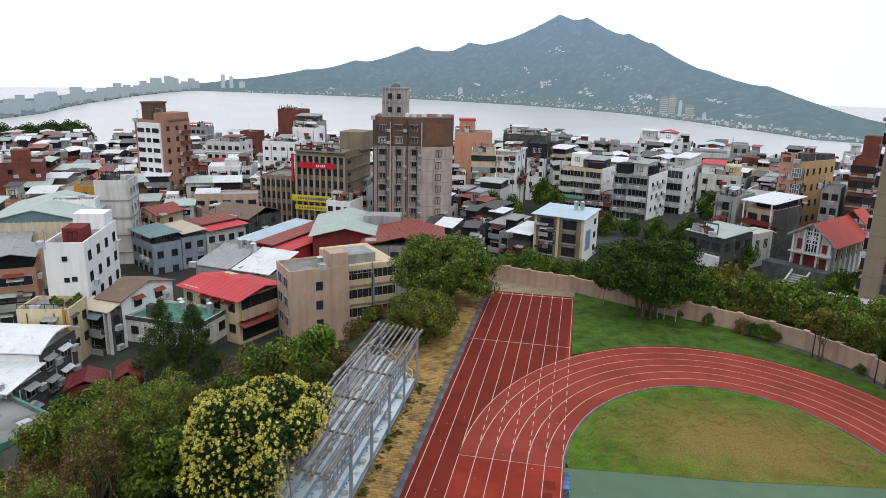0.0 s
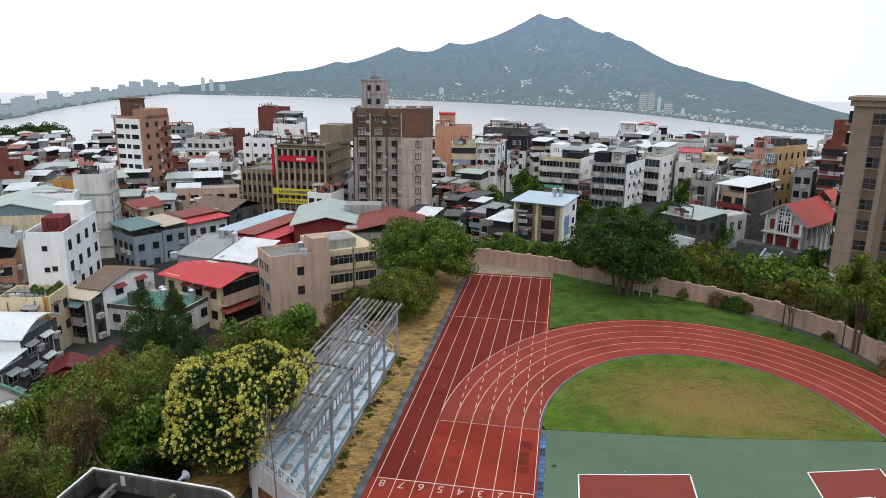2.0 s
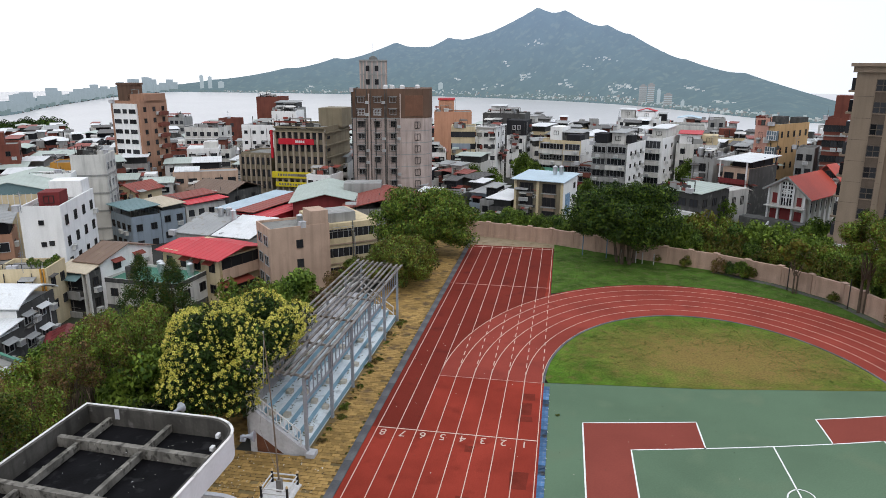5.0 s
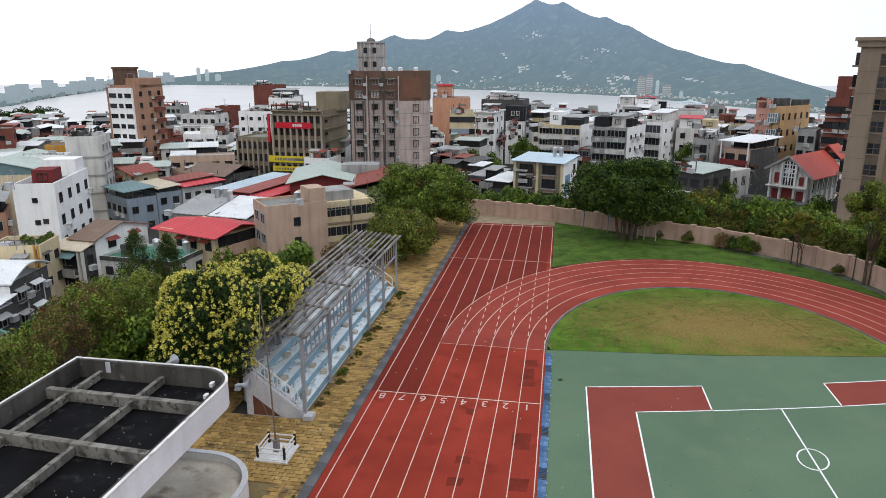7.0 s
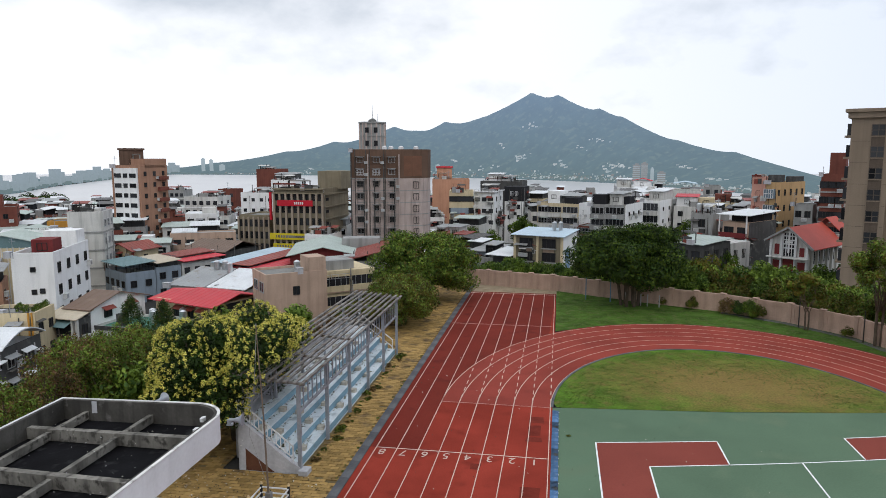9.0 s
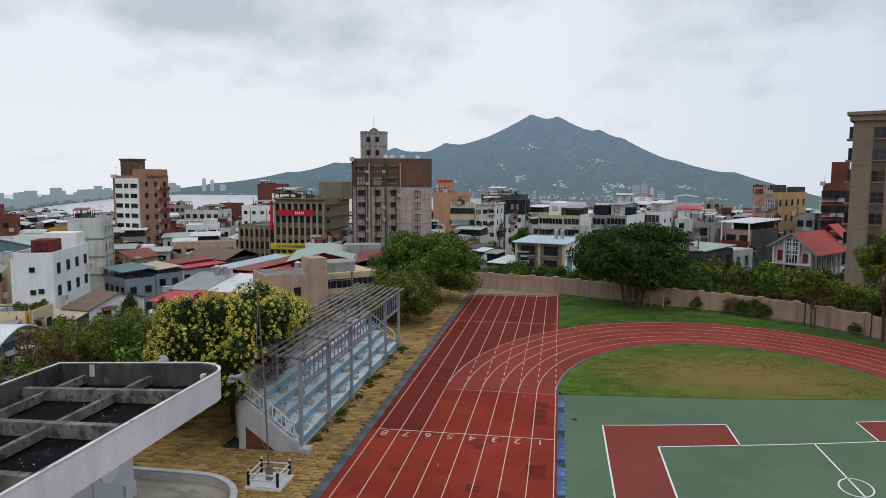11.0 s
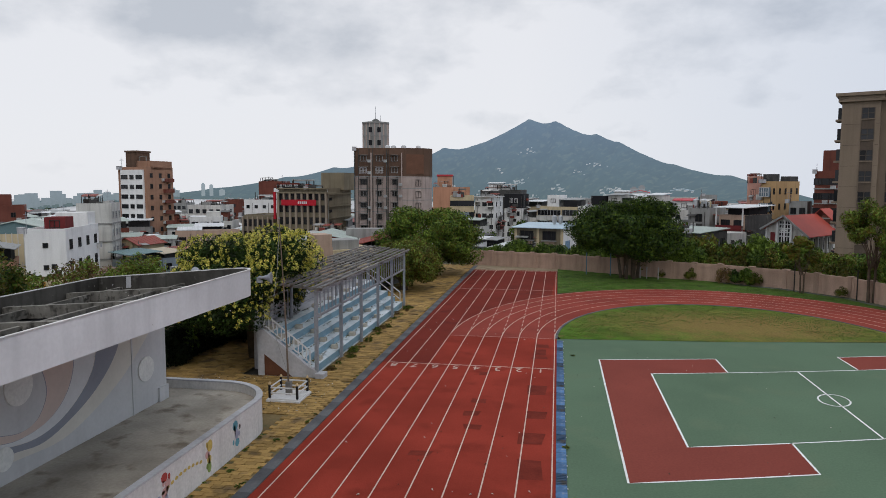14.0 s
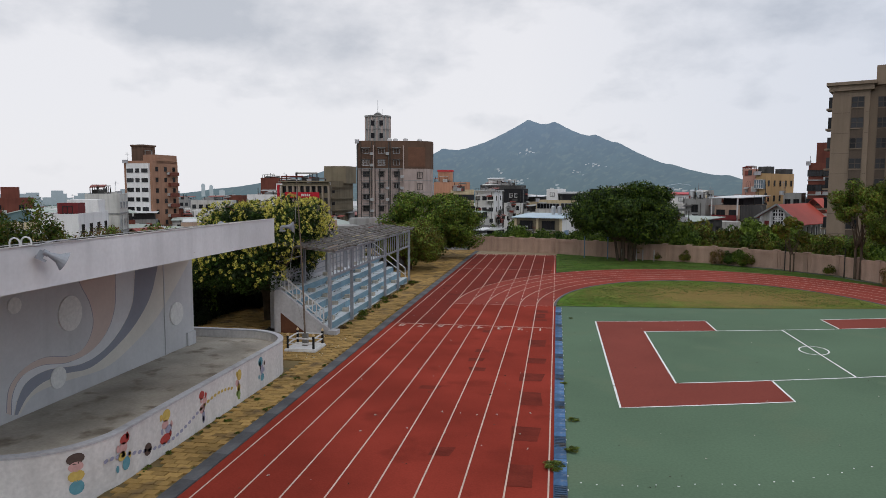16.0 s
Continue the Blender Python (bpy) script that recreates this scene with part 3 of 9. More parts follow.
for x, y, wx, wy in ((8.9, 5.6, 0.9, 1.0), (8.9, 3.9, 0.8, 1.6), (8.9, 2.6, 0.9, 0.7), (5.9, -1.6, 0.6, 0.7), (8.9, -4.3, 0.9, 1.6), (9.0, -8.2, 0.9, 1.1), (8.9, -11.2, 1.0, 1.3), (8.95, -14.4, 0.9, 1.8),
                     (8.9, -18.5, 1.0, 1.5), (8.9, -22.0, 0.9, 1.6), (6.2, -6.5, 0.7, 0.6), (6.0, -8.4, 0.8, 0.7), (6.3, -10.2, 0.8, 0.6), (4.6, -13.5, 0.9, 0.5), (6.3, -20.5, 0.7, 0.7), (8.9, -26, 1, 1.6)):
    pts = [(x + sx * (wx / 2 + rng.uniform(-0.08, 0.08)), y + sy * (wy / 2 + rng.uniform(-0.08, 0.08)), 0.0205) for sx, sy in ((-1, -1), (1, -1), (1, 1), (-1, 1))]
    part("repair_patch", Shape().poly(pts), M_PATCH, track, "darker rubber repair patch")

# infield: green hard court and the worn grass end
s = Shape().poly([(9.9, -70, 0.0), (34.2, -70, 0.0), (34.2, 11.0, 0.0), (9.9, 8.0, 0.0)])
court = thing("court", None, "green acrylic sports court with red and white markings", "sports court", "", "structure", s.mesh("court", M_COURT))
s = Shape()
arc = [bend(-0.13, 3 * i) for i in range(61)]
arc = [p for p in arc if p[1] > 8.0 + 0.125 * (p[0] - 9.9)]
s.poly([(*p, 0.02) for p in [(10.2, 8.05), (21, 9.0), (33.6, 10.95)] + arc])
thing("infield_grass", None, "worn half-oval grass infield browning in the middle", "grass", "", "structure", s.mesh("infield_grass", M_GRASS))



def court_xy(x, y):
    """Court plan to ground: the markings run slightly askew to the track."""
    return (x - 0.0085 * (x - 12) ** 2, 1.09 * y + (0.19 - 0.005 * y) * (x - 12.4))


def court_strip(pts, width=0.09, z=0.012):
    fine = []
    for (x0, y0), (x1, y1) in zip(pts, pts[1:]):
        fine += [court_xy(x0 + (x1 - x0) * i / 8, y0 + (y1 - y0) * i / 8) for i in range(8)]
    return strip(fine + [court_xy(*pts[-1])], width, z)


for sign in (1, -1):
    def mx(x):
        return x if sign > 0 else 49.62 - x
    u = [(20, 2.5), (12.45, 2.5), (12.45, -13.75), (20, -13.75), (20, -10.8), (15.25, -10.8), (15.25, -0.5), (20, -0.5)]
    s = Shape()
    for i0, i1, i2, i3 in ((1, 0, 7, 6), (2, 1, 6, 5), (3, 2, 5, 4)):
        s.poly([(*court_xy(mx(u[i][0]), u[i][1]), 0.006) for i in (i0, i1, i2, i3)][::sign])
    part("red_zone", s, M_COURT_RED, court, "red painted end zone")
    part("boundary_line", court_strip([(mx(x), y) for x, y in u[4:] + u[:4] + u[4:5]]), M_COURT_LINE, court)
for y in (-0.5, -10.8):
    part("side_line", court_strip([(19.9, y), (29.7, y)]), M_COURT_LINE, court)
part("half_way_line", court_strip([(24.81, -0.5), (24.81, -10.8)]), M_COURT_LINE, court)
part("centre_circle", court_strip([(24.81 + 0.95 * math.cos(radians(a)), -5.66 + 0.95 * math.sin(radians(a))) for a in range(0, 361, 20)], 0.08), M_COURT_LINE, court)

# a row of white paint specks near the edge of the court
speck = Shape().prism([(0.03 * math.cos(k), 0.026 * math.sin(k)) for k in (0, 1.05, 2.1, 3.14, 4.2, 5.24)], 0.0, 0.008).mesh("paint_speck", M_COURT_LINE)
rng = random.Random(12)
for i in range(17):
    x = 10.7 + 0.56 * i
    part("paint_speck", speck, (), court, "", pose(x + rng.uniform(-0.12, 0.12), -22.25 + 0.034 * (x - 10.7) ** 2 + rng.uniform(-0.12, 0.12), 0.001, 0, 0, i * 40) @ Matrix.Diagonal((rng.uniform(0.7, 1.5), rng.uniform(0.7, 1.2), 1, 1)))

# inner edging: blue channel covers along the straight, kerb round the bend
edging = thing("drain_edging", None, "chipped blue channel covers along the inner lane", "drain", "", "structure")
cover = Shape().prism(rounded(-0.2, -0.49, 0.2, 0.49, 0.02, 1), 0, 0.045).mesh("drain_cover", M_BLUE)
s = Shape()
for i in range(7):
    s.box(-0.19, -0.47 + i * 0.14, 0.0, 0.19, -0.39 + i * 0.14, 0.045)
grate = s.box(-0.2, -0.49, 0, -0.17, 0.49, 0.045).box(0.17, -0.49, 0, 0.2, 0.49, 0.045).mesh("drain_grate", mat("dark_blue_grate", (0.045, 0.085, 0.15), 0.7, 0.3, 0.8, 8, 0.2, col2=(0.06, 0.06, 0.06), cut=0.5))
stud = Shape().tube((0.215, 0, 0.0), (0.215, 0, 0.03), 0.028, 0.02, 8).mesh("edge_stud", M_WHITEPAINT)
for i in range(72):
    if i % 4 == 2:
        part("drain_grate", grate, (), edging, "", pose(10.1, 6.9 - i * 1.0, 0.0))
    else:
        part("drain_cover", cover, (), edging, "", pose(10.1, 6.9 - i * 1.0, 0.0))
    part("edge_stud", stud, (), edging, "", pose(10.1, 7.2 - i * 1.0, 0.0))
s = Shape()
for i in range(90):
    a, b = 180 - 2 * i, 178 - 2 * i
    pa, pb, qa, qb = bend(-0.02, a), bend(-0.02, b), bend(-0.16, a), bend(-0.16, b)
    s.slab((*pa, 0.05), (*pb, 0.05), (*qb, 0.05), (*qa, 0.05), 0.08)
part("kerb_arc", s, M_KERB, edging, "low grey kerb round the bend")

# outer kerb stones and the ochre paved strip
kerb = thing("outer_kerb", None, "dark grey concrete kerb slabs along the track", "kerb", "", "structure")
slab_me = Shape().box(-0.25, -0.996, -0.1, 0.25, 0.996, 0.05).mesh("kerb_slab", M_KERB)
for i in range(52):
    part("kerb_slab", slab_me, (), kerb, "", pose(-0.64 + 0.004 * math.sin(i * 2.1), -53 + i * 2.0, 0.0))
paving = thing("pavement", None, "ochre block paving between the track and the stands", "pavement", "", "structure")
s = Shape()
for x0, y0, x1, y1 in ((-12.3, -14, -0.89, -4.0), (-12.3, -4.0, -7.45, 4.6), (-3.6, -4.0, -0.89, 18.5), (-7.5, 18.5, -0.89, 50.5), (-2.6, -60, -0.89, -14)):
    s.poly([(x0, y0, -0.02), (x1, y0, -0.02), (x1, y1, -0.02), (x0, y1, -0.02)])
part("sand_bed", s, M_SANDBED, paving)
part("sand_strip", Shape().poly([(-1.04, 46.0, -0.01), (9.95, 46.0, -0.01), (9.95, 48.3, -0.01), (-1.04, 51.4, -0.01)]), M_SANDSTRIP, paving, "pale sandy strip before the wall")
lawn = Shape()
base = [(9.95, 28.3)] + [bend(6.25, a) for a in range(124, -1, -3) if bend(6.25, a)[0] > 9.95] + [(42.2, 8), (42.2, 17)]
wall_pts = [(x, y) for x, y in WALL_LINE if x > 15 and y > 16]
lawn.poly([(*p, 0.02) for p in base] + [(x, y, 0.02) for x, y in reversed(wall_pts)] + [(9.95, 48.2, 0.02)])
thing("lawn", None, "green grass verge between the track and the wall", "grass", "", "structure", lawn.mesh("lawn", M_LAWN))

path_pts = [(x - 0.7 * nx, y - 0.7 * ny) for (x, y), (nx, ny) in zip(WALL_LINE[3:8], ((0.5, 0.87), (0.7, 0.71), (0.85, 0.53), (0.95, 0.31), (0.99, 0.1)))]
thing("footpath", None, "narrow dark concrete footpath at the foot of the wall", "path", "", "structure", strip(path_pts, 0.8, 0.03).mesh("footpath", M_CONC_DK))

s = Shape()
for (x0, y0), (x1, y1) in zip(((-9.9, 16.0), (-9.2, 22.4), (-8.1, 28.7)), ((-9.2, 22.4), (-8.1, 28.7), (-6.6, 36.0))):
    s.bar((x0, y0, 0.35), (x1, y1, 0.35), 0.2, 1.4)
thing("wall_west", None, "low dark concrete yard wall overgrown with shrubs", "wall", "", "structure", s.mesh("wall_west", M_CONC_DK))
for (x0, y0), (x1, y1) in zip(((-9.9, 16.0), (-9.2, 22.4), (-8.1, 28.7)), ((-9.2, 22.4), (-8.1, 28.7), (-6.6, 36.0))):
    part("coping", Shape().bar((x0, y0, 1.1), (x1, y1, 1.1), 0.28, 0.1), M_CONC, bpy.data.objects["wall_west"])

# boundary wall of pink tiled panels between piers
wall = thing("wall_field", None, "pinkish-brown tiled school wall with piers and recessed panels", "wall", "", "structure")
pier_me = Shape().box(-0.24, -0.24, -0.6, 0.24, 0.24, 1.95).box(-0.29, -0.29, 1.95, 0.29, 0.29, 2.03).mesh("pier", M_WALLPINK)
for (x0, y0), (x1, y1) in zip(WALL_LINE, WALL_LINE[1:]):
    length = math.hypot(x1 - x0, y1 - y0)
    n = max(1, round(length / 3.1))
    if length > 40:
        n = 8
    ang = math.degrees(math.atan2(y1 - y0, x1 - x0))
    for i in range(n):
        t = i / n
        part("pier", pier_me, (), wall, "", pose(x0 + (x1 - x0) * t, y0 + (y1 - y0) * t, 0, 0, 0, ang))
        seg = length / n
        s = Shape().box(0.24, -0.10, -0.6, seg - 0.24, 0.10, 1.82).box(0.24, -0.15, 1.82, seg - 0.24, 0.15, 1.92)
        s.box(0.24, -0.16, -0.6, seg - 0.24, -0.10, 0.35).box(0.24, -0.16, 1.55, seg - 0.24, -0.10, 1.82)
        s.box(0.24, -0.16, 0.35, 0.55, -0.10, 1.55).box(seg - 0.55, -0.16, 0.35, seg - 0.24, -0.10, 1.55)
        part("panel", s, M_WALLPINK, wall, "", pose(x0 + (x1 - x0) * t, y0 + (y1 - y0) * t, 0, 0, 0, ang))


# ---- open-air stage beside the track ----
stage = thing("stage", None, "grey concrete open-air stage with cantilever roof and painted walls", "stage")
def ring_wall(outer, inner, z0, z1, inner_mat=0):
    """A closed wall between two outlines of equal count, in one piece."""
    s, k = Shape(), len(outer)
    s.v = [(*p, z0) for p in outer] + [(*p, z0) for p in inner] + [(*p, z1) for p in outer] + [(*p, z1) for p in inner]
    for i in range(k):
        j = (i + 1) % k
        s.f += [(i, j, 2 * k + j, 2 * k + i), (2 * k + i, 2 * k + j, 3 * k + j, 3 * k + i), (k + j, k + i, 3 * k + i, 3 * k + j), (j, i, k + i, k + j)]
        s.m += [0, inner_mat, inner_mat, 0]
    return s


plan = rounded(-10.0, -26.9, -2.48, -10.2, 2.7, 10, (0, 1, 1, 0))
inner = rounded(-10.0, -26.7, -2.68, -10.4, 2.5, 10, (0, 1, 1, 0))
s = Shape().prism(inner, -0.1, 1.12)
M_STAGEFLOOR = mat("stained_stage_floor", (0.41, 0.37, 0.31), 0.9, 0.3, 0.4, 8, 0.25, col2=(0.22, 0.185, 0.145), cut=0.55)
M_DISC = mat("pale_disc_paint", (0.78, 0.77, 0.73), 0.7, 0.08, 0.7, 8, 0.08)
M_STAGEWALL = mat("stage_front_paint", (0.66, 0.64, 0.62), 0.8, 0.08, 0.5, 8, 0.1, streak=0.3)
part("floor", s, M_STAGEFLOOR, stage, "stained bare concrete stage floor")
part("parapet", ring_wall(plan, inner, -0.1, 1.48), M_STAGEWALL, stage, "white painted low front wall with rounded ends")
part("coping", ring_wall(rounded(-10.0, -26.93, -2.45, -10.17, 2.73, 10, (0, 1, 1, 0)), rounded(-10.0, -26.67, -2.71, -10.43, 2.47, 10, (0, 1, 1, 0)), 1.48, 1.545), M_CONC_LT, stage, "pale rounded coping")
s = Shape().box(-7.75, -25.5, -0.1, -7.2, -11.8, 5.72).box(-7.8, -12.5, 1.1, -7.1, -11.8, 1.75).box(-7.195, -14.3, 1.12, -7.16, -14.22, 5.7)
M_MURAL = mat("mural_grey", (0.58, 0.575, 0.57), 0.85, 0.06, 0.5, 8, 0.05, streak=0.15, speck=0.12)
part("back_wall", s, M_MURAL, stage, "grey back wall under the roof")


def wall_band(one, two, x):
    """A flowing painted band on the back wall between two edges; points are (along, up)."""
    rows = []
    for pts in (one, two):
        n, fine = len(pts), []
        for i in range(n - 1):
            p0, p1, p2, p3 = pts[max(0, i - 1)], pts[i], pts[i + 1], pts[min(n - 1, i + 2)]
            for k in range(6):
                t = k / 6
                fine.append(tuple(0.5 * (2 * p1[c] + (p2[c] - p0[c]) * t + (2 * p0[c] - 5 * p1[c] + 4 * p2[c] - p3[c]) * t * t + (3 * p1[c] - p0[c] - 3 * p2[c] + p3[c]) * t ** 3) for c in (0, 1)))
        rows.append([(x, *p) for p in fine + [pts[-1]]])
    s = Shape()
    for a, b, c, d in zip(rows[0], rows[1], rows[1][1:], rows[0][1:]):
        s.poly((a, b, c, d))
    return s


M_BAND_PINK = mat("mural_pink_beige", (0.62, 0.50, 0.44), 0.85, 0.06, 0.5, 8, 0.03, speck=0.1)
M_BAND_DARK = mat("mural_slate", (0.29, 0.30, 0.34), 0.85, 0.06, 0.5, 8, 0.03, speck=0.1)
M_BAND_CREAM = mat("mural_cream", (0.66, 0.62, 0.55), 0.85, 0.06, 0.5, 8, 0.03, speck=0.1)
M_BAND_PALE = mat("mural_pale_grey", (0.68, 0.68, 0.68), 0.85, 0.06, 0.5, 8, 0.03, speck=0.1)
EDGES = (((-19.9, 5.6), (-19.6, 4.96), (-19.16, 4.23), (-19.04, 3.42), (-19.51, 2.73), (-20.3, 2.55), (-21.54, 2.80), (-22.48, 2.67), (-23.14, 2.21), (-23.31, 1.44)),
         ((-17.55, 5.6), (-17.6, 4.86), (-17.72, 3.87), (-18.19, 3.07), (-19.1, 2.50), (-20.4, 2.34), (-21.69, 2.56), (-22.56, 2.44), (-23.01, 1.98), (-23.12, 1.32)),
         ((-16.25, 5.6), (-16.39, 4.85), (-16.62, 3.8), (-17.36, 2.96), (-18.51, 2.32), (-19.79, 2.12), (-21.43, 2.34), (-22.39, 2.19), (-22.82, 1.77), (-23.01, 1.28)),
         ((-14.5, 5.6), (-14.81, 4.83), (-15.36, 3.84), (-16.48, 2.9), (-17.88, 2.23), (-19.32, 1.85), (-20.65, 1.98), (-21.73, 1.96), (-22.42, 1.68), (-22.84, 1.24)),
         ((-11.9, 5.3), (-12.36, 4.85), (-13.75, 3.72), (-14.97, 2.87), (-16.73, 2.09), (-18.47, 1.63), (-20.59, 1.72), (-21.89, 1.72), (-22.43, 1.52), (-22.78, 1.20)))
for k, paint in enumerate((M_BAND_PINK, M_BAND_PALE, M_BAND_DARK, M_BAND_CREAM)):
    part("painted_band", wall_band(EDGES[k], EDGES[k + 1], -7.192 + 0.003 * k), paint, stage)
    part("band_outline", wall_band(EDGES[k], [(y + 0.035, z + 0.01) for y, z in EDGES[k]], -7.190 + 0.003 * k), M_BAND_DARK if k < 2 else M_BAND_CREAM, stage)
for y, z, ry, rz in ((-13.32, 2.82, 0.55, 0.52), (-20.23, 4.08, 0.6, 0.63), (-20.97, 1.95, 0.38, 0.38), (-22.76, 4.79, 0.28, 0.26), (-23.6, 5.6, 0.3, 0.3)):
    s = Shape()
    pts = [(y + ry * math.cos(2 * math.pi * i / 28), z + rz * math.sin(2 * math.pi * i / 28)) for i in range(28)]
    s.poly([(-7.15, a, b) for a, b in pts])
    for i in range(28):
        (a, b), (c, d) = pts[i - 1], pts[i]
        s.poly([(-7.2, a, b), (-7.2, c, d), (-7.15, c, d), (-7.15, a, b)])
    part("wall_disc", s, M_DISC, stage, "pale round disc")

# roof: deep fascia ring, black felt and exposed beams
r_out, r_in = rounded(-9.5, -30.5, -2.0, -13.0, 1.5, 12, (0, 0, 1, 0)), rounded(-9.3, -30.3, -2.18, -13.2, 1.35, 12, (0, 0, 1, 0))
M_FASCIA = mat("grey_painted_fascia", (0.69, 0.69, 0.70), 0.8, 0.13, 0.35, 8, 0.06, streak=0.22, speck=0.15)
M_BEAM = mat("weathered_beam", (0.20, 0.188, 0.165), 0.9, 0.35, 1.4, 8, 0.4, streak=0.85, col2=(0.06, 0.055, 0.048), cut=0.52)
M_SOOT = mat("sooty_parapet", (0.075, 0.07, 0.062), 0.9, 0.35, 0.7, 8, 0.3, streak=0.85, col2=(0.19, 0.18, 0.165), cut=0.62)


def falling(s):
    """The roof falls towards the rear and is set askew to the front."""
    s.v = [(-2.0 - 1.17 * (-2.0 - x), y + 0.235 * max(0.0, -2.0 - x), z - 0.12 * max(0.0, -2.0 - x)) for x, y, z in s.v]
    return s


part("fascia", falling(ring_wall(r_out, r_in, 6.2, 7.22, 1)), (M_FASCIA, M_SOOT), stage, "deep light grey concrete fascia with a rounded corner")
part("roof_slab", falling(Shape().prism(r_in, 6.2, 6.36)), M_ROOFTAR, stage, "black felt roof deck")
for y in (-15.3, -18.7, -22.2, -25.7, -29.2):
    part("cross_beam", falling(Shape().bar((-9.25, y + 0.06, 6.62), (-2.22, y, 6.62), 0.26, 0.46)), M_BEAM, stage)
for x in (-5.3, -8.2):
    for y in (-15.3, -18.7, -22.2, -25.7):
        part("long_beam", falling(Shape().bar((x, y - 0.13, 6.6), (x, y - 3.25, 6.58), 0.19, 0.32)), M_BEAM, stage)
    part("long_beam", falling(Shape().bar((x, -13.22, 6.6), (x, -15.1, 6.6), 0.19, 0.32)), M_BEAM, stage)
part("roof_vent", falling(Shape().tube((-8.35, -22.7, 6.36), (-8.35, -22.7, 6.42), 0.34, 0.36, 18).tube((-8.35, -22.7, 6.42), (-8.35, -22.7, 6.48), 0.2, 0.12, 14)), M_WHITEPAINT, stage, "pale round roof vent")
part("fascia_cap", falling(ring_wall(rounded(-9.52, -30.5, -1.98, -12.98, 1.52, 12, (0, 0, 1, 0)), rounded(-9.42, -30.42, -2.08, -13.08, 1.44, 12, (0, 0, 1, 0)), 7.222, 7.25)), mat("weathered_cap", (0.66, 0.65, 0.63), 0.85, 0.25, 0.8, 8, 0.2, col2=(0.25, 0.24, 0.22), cut=0.60), stage)
part("pale_patch", falling(Shape().box(-7.95, -13.215, 6.7, -7.72, -13.2, 7.2)), M_CONC_LT, stage, "pale bare patch on the sooty parapet")
for x, y, z in ((-2.75, -13.95, 6.98), (-2.62, -14.7, 6.86)):
    part("junction_box", falling(Shape().prism(rounded(x - 0.07, y - 0.13, x + 0.07, y + 0.13, 0.03, 3), z - 0.08, z + 0.06)), M_WHITEPAINT, stage, "small white box inside the parapet corner")
# painted figures along the front reduced to plain colour patches, with a dotted path
paints = {n: mat("wall_paint_" + n, c, 0.8, 0.06, 2.0, 8, 0.0) for n, c in
          (("red", (0.42, 0.07, 0.06)), ("yellow", (0.58, 0.42, 0.12)), ("teal", (0.12, 0.30, 0.36)), ("pink", (0.58, 0.34, 0.32)), ("green", (0.24, 0.32, 0.10)), ("dark", (0.10, 0.07, 0.06)), ("lavender", (0.32, 0.32, 0.42)))}


def patch(y, z, ry, rz, paint):
    part("painted_patch", Shape().poly([(-2.472, y + ry * math.cos(2 * math.pi * i / 14), z + rz * math.sin(2 * math.pi * i / 14)) for i in range(14)]), paints[paint], stage)


FIGURES = ((-14.75, (("teal", 1.17, 0.24, 0.20), ("lavender", 0.80, 0.17, 0.22), ("teal", 0.46, 0.20, 0.16), ("dark", 1.0, 0.05, 0.24))),
           (-16.95, (("yellow", 1.14, 0.22, 0.22), ("pink", 0.86, 0.15, 0.14), ("yellow", 0.66, 0.17, 0.15), ("green", 0.38, 0.16, 0.22))),
           (-19.7, (("red", 1.20, 0.2, 0.16), ("pink", 0.95, 0.18, 0.14), ("pink", 0.70, 0.2, 0.16), ("lavender", 0.40, 0.12, 0.24))),
           (-22.05, (("yellow", 1.22, 0.27, 0.20), ("pink", 0.94, 0.22, 0.14), ("lavender", 0.74, 0.22, 0.14), ("red", 0.48, 0.34, 0.16))),
           (-24.3, (("red", 1.24, 0.25, 0.15), ("pink", 1.0, 0.22, 0.16), ("yellow", 0.78, 0.2, 0.14), ("teal", 0.5, 0.2, 0.2))))
for y, zs in FIGURES:
    for k, (paint, z, ry, rz) in enumerate(zs):
        patch(y + 0.11 * math.sin(k * 2.4 + y), z, ry * 0.9, rz, paint)
        patch(y + 0.3 * math.cos(k * 2.9 + y), z + 0.09 * math.sin(k * 1.7 + y), 0.07, 0.11, paint)
patch(-23.1, 0.5, 0.2, 0.2, "dark")
for paint, z, ry, rz in (("dark", 1.2, 0.24, 0.16), ("pink", 0.98, 0.2, 0.14), ("yellow", 0.72, 0.22, 0.16), ("teal", 0.4, 0.2, 0.2)):
    pts = []
    for i in range(14):
        phi = radians(-34) + ry / 2.7 * math.cos(2 * math.pi * i / 14)
        pts.append((-5.18 + 2.712 * math.cos(phi), -24.2 + 2.712 * math.sin(phi), z + rz * math.sin(2 * math.pi * i / 14)))
    part("painted_patch", Shape().poly(pts), paints[paint], stage)
for i in range(30):
    t = i / 29
    patch(-17.5 - 7.6 * t, 0.62 + 0.3 * math.sin(t * 7.0 + 0.6), 0.1, 0.06, ("yellow", "lavender", "lavender")[min(2, int(t * 3))])


def horn(x, y, z, turn, dip=0):
    h = thing("horn_loudspeaker", pose(x, y, z, 0, dip, turn), "grey metal horn loudspeaker on the stage roof edge", "loudspeaker", "stage horns")
    s = Shape().tube((0, 0, 0), (0.12, 0, 0), 0.07, 0.07, 12).tube((0.12, 0, 0), (0.34, 0, 0), 0.05, 0.11, 14).tube((0.34, 0, 0), (0.5, 0, 0), 0.11, 0.24, 14)
    part("horn", s, M_STEEL, h)
    part("bracket", Shape().box(-0.08, -0.03, -0.14, 0.06, 0.03, 0.02).box(-0.08, -0.1, -0.2, 0.14, 0.1, -0.14), M_STEEL, h)


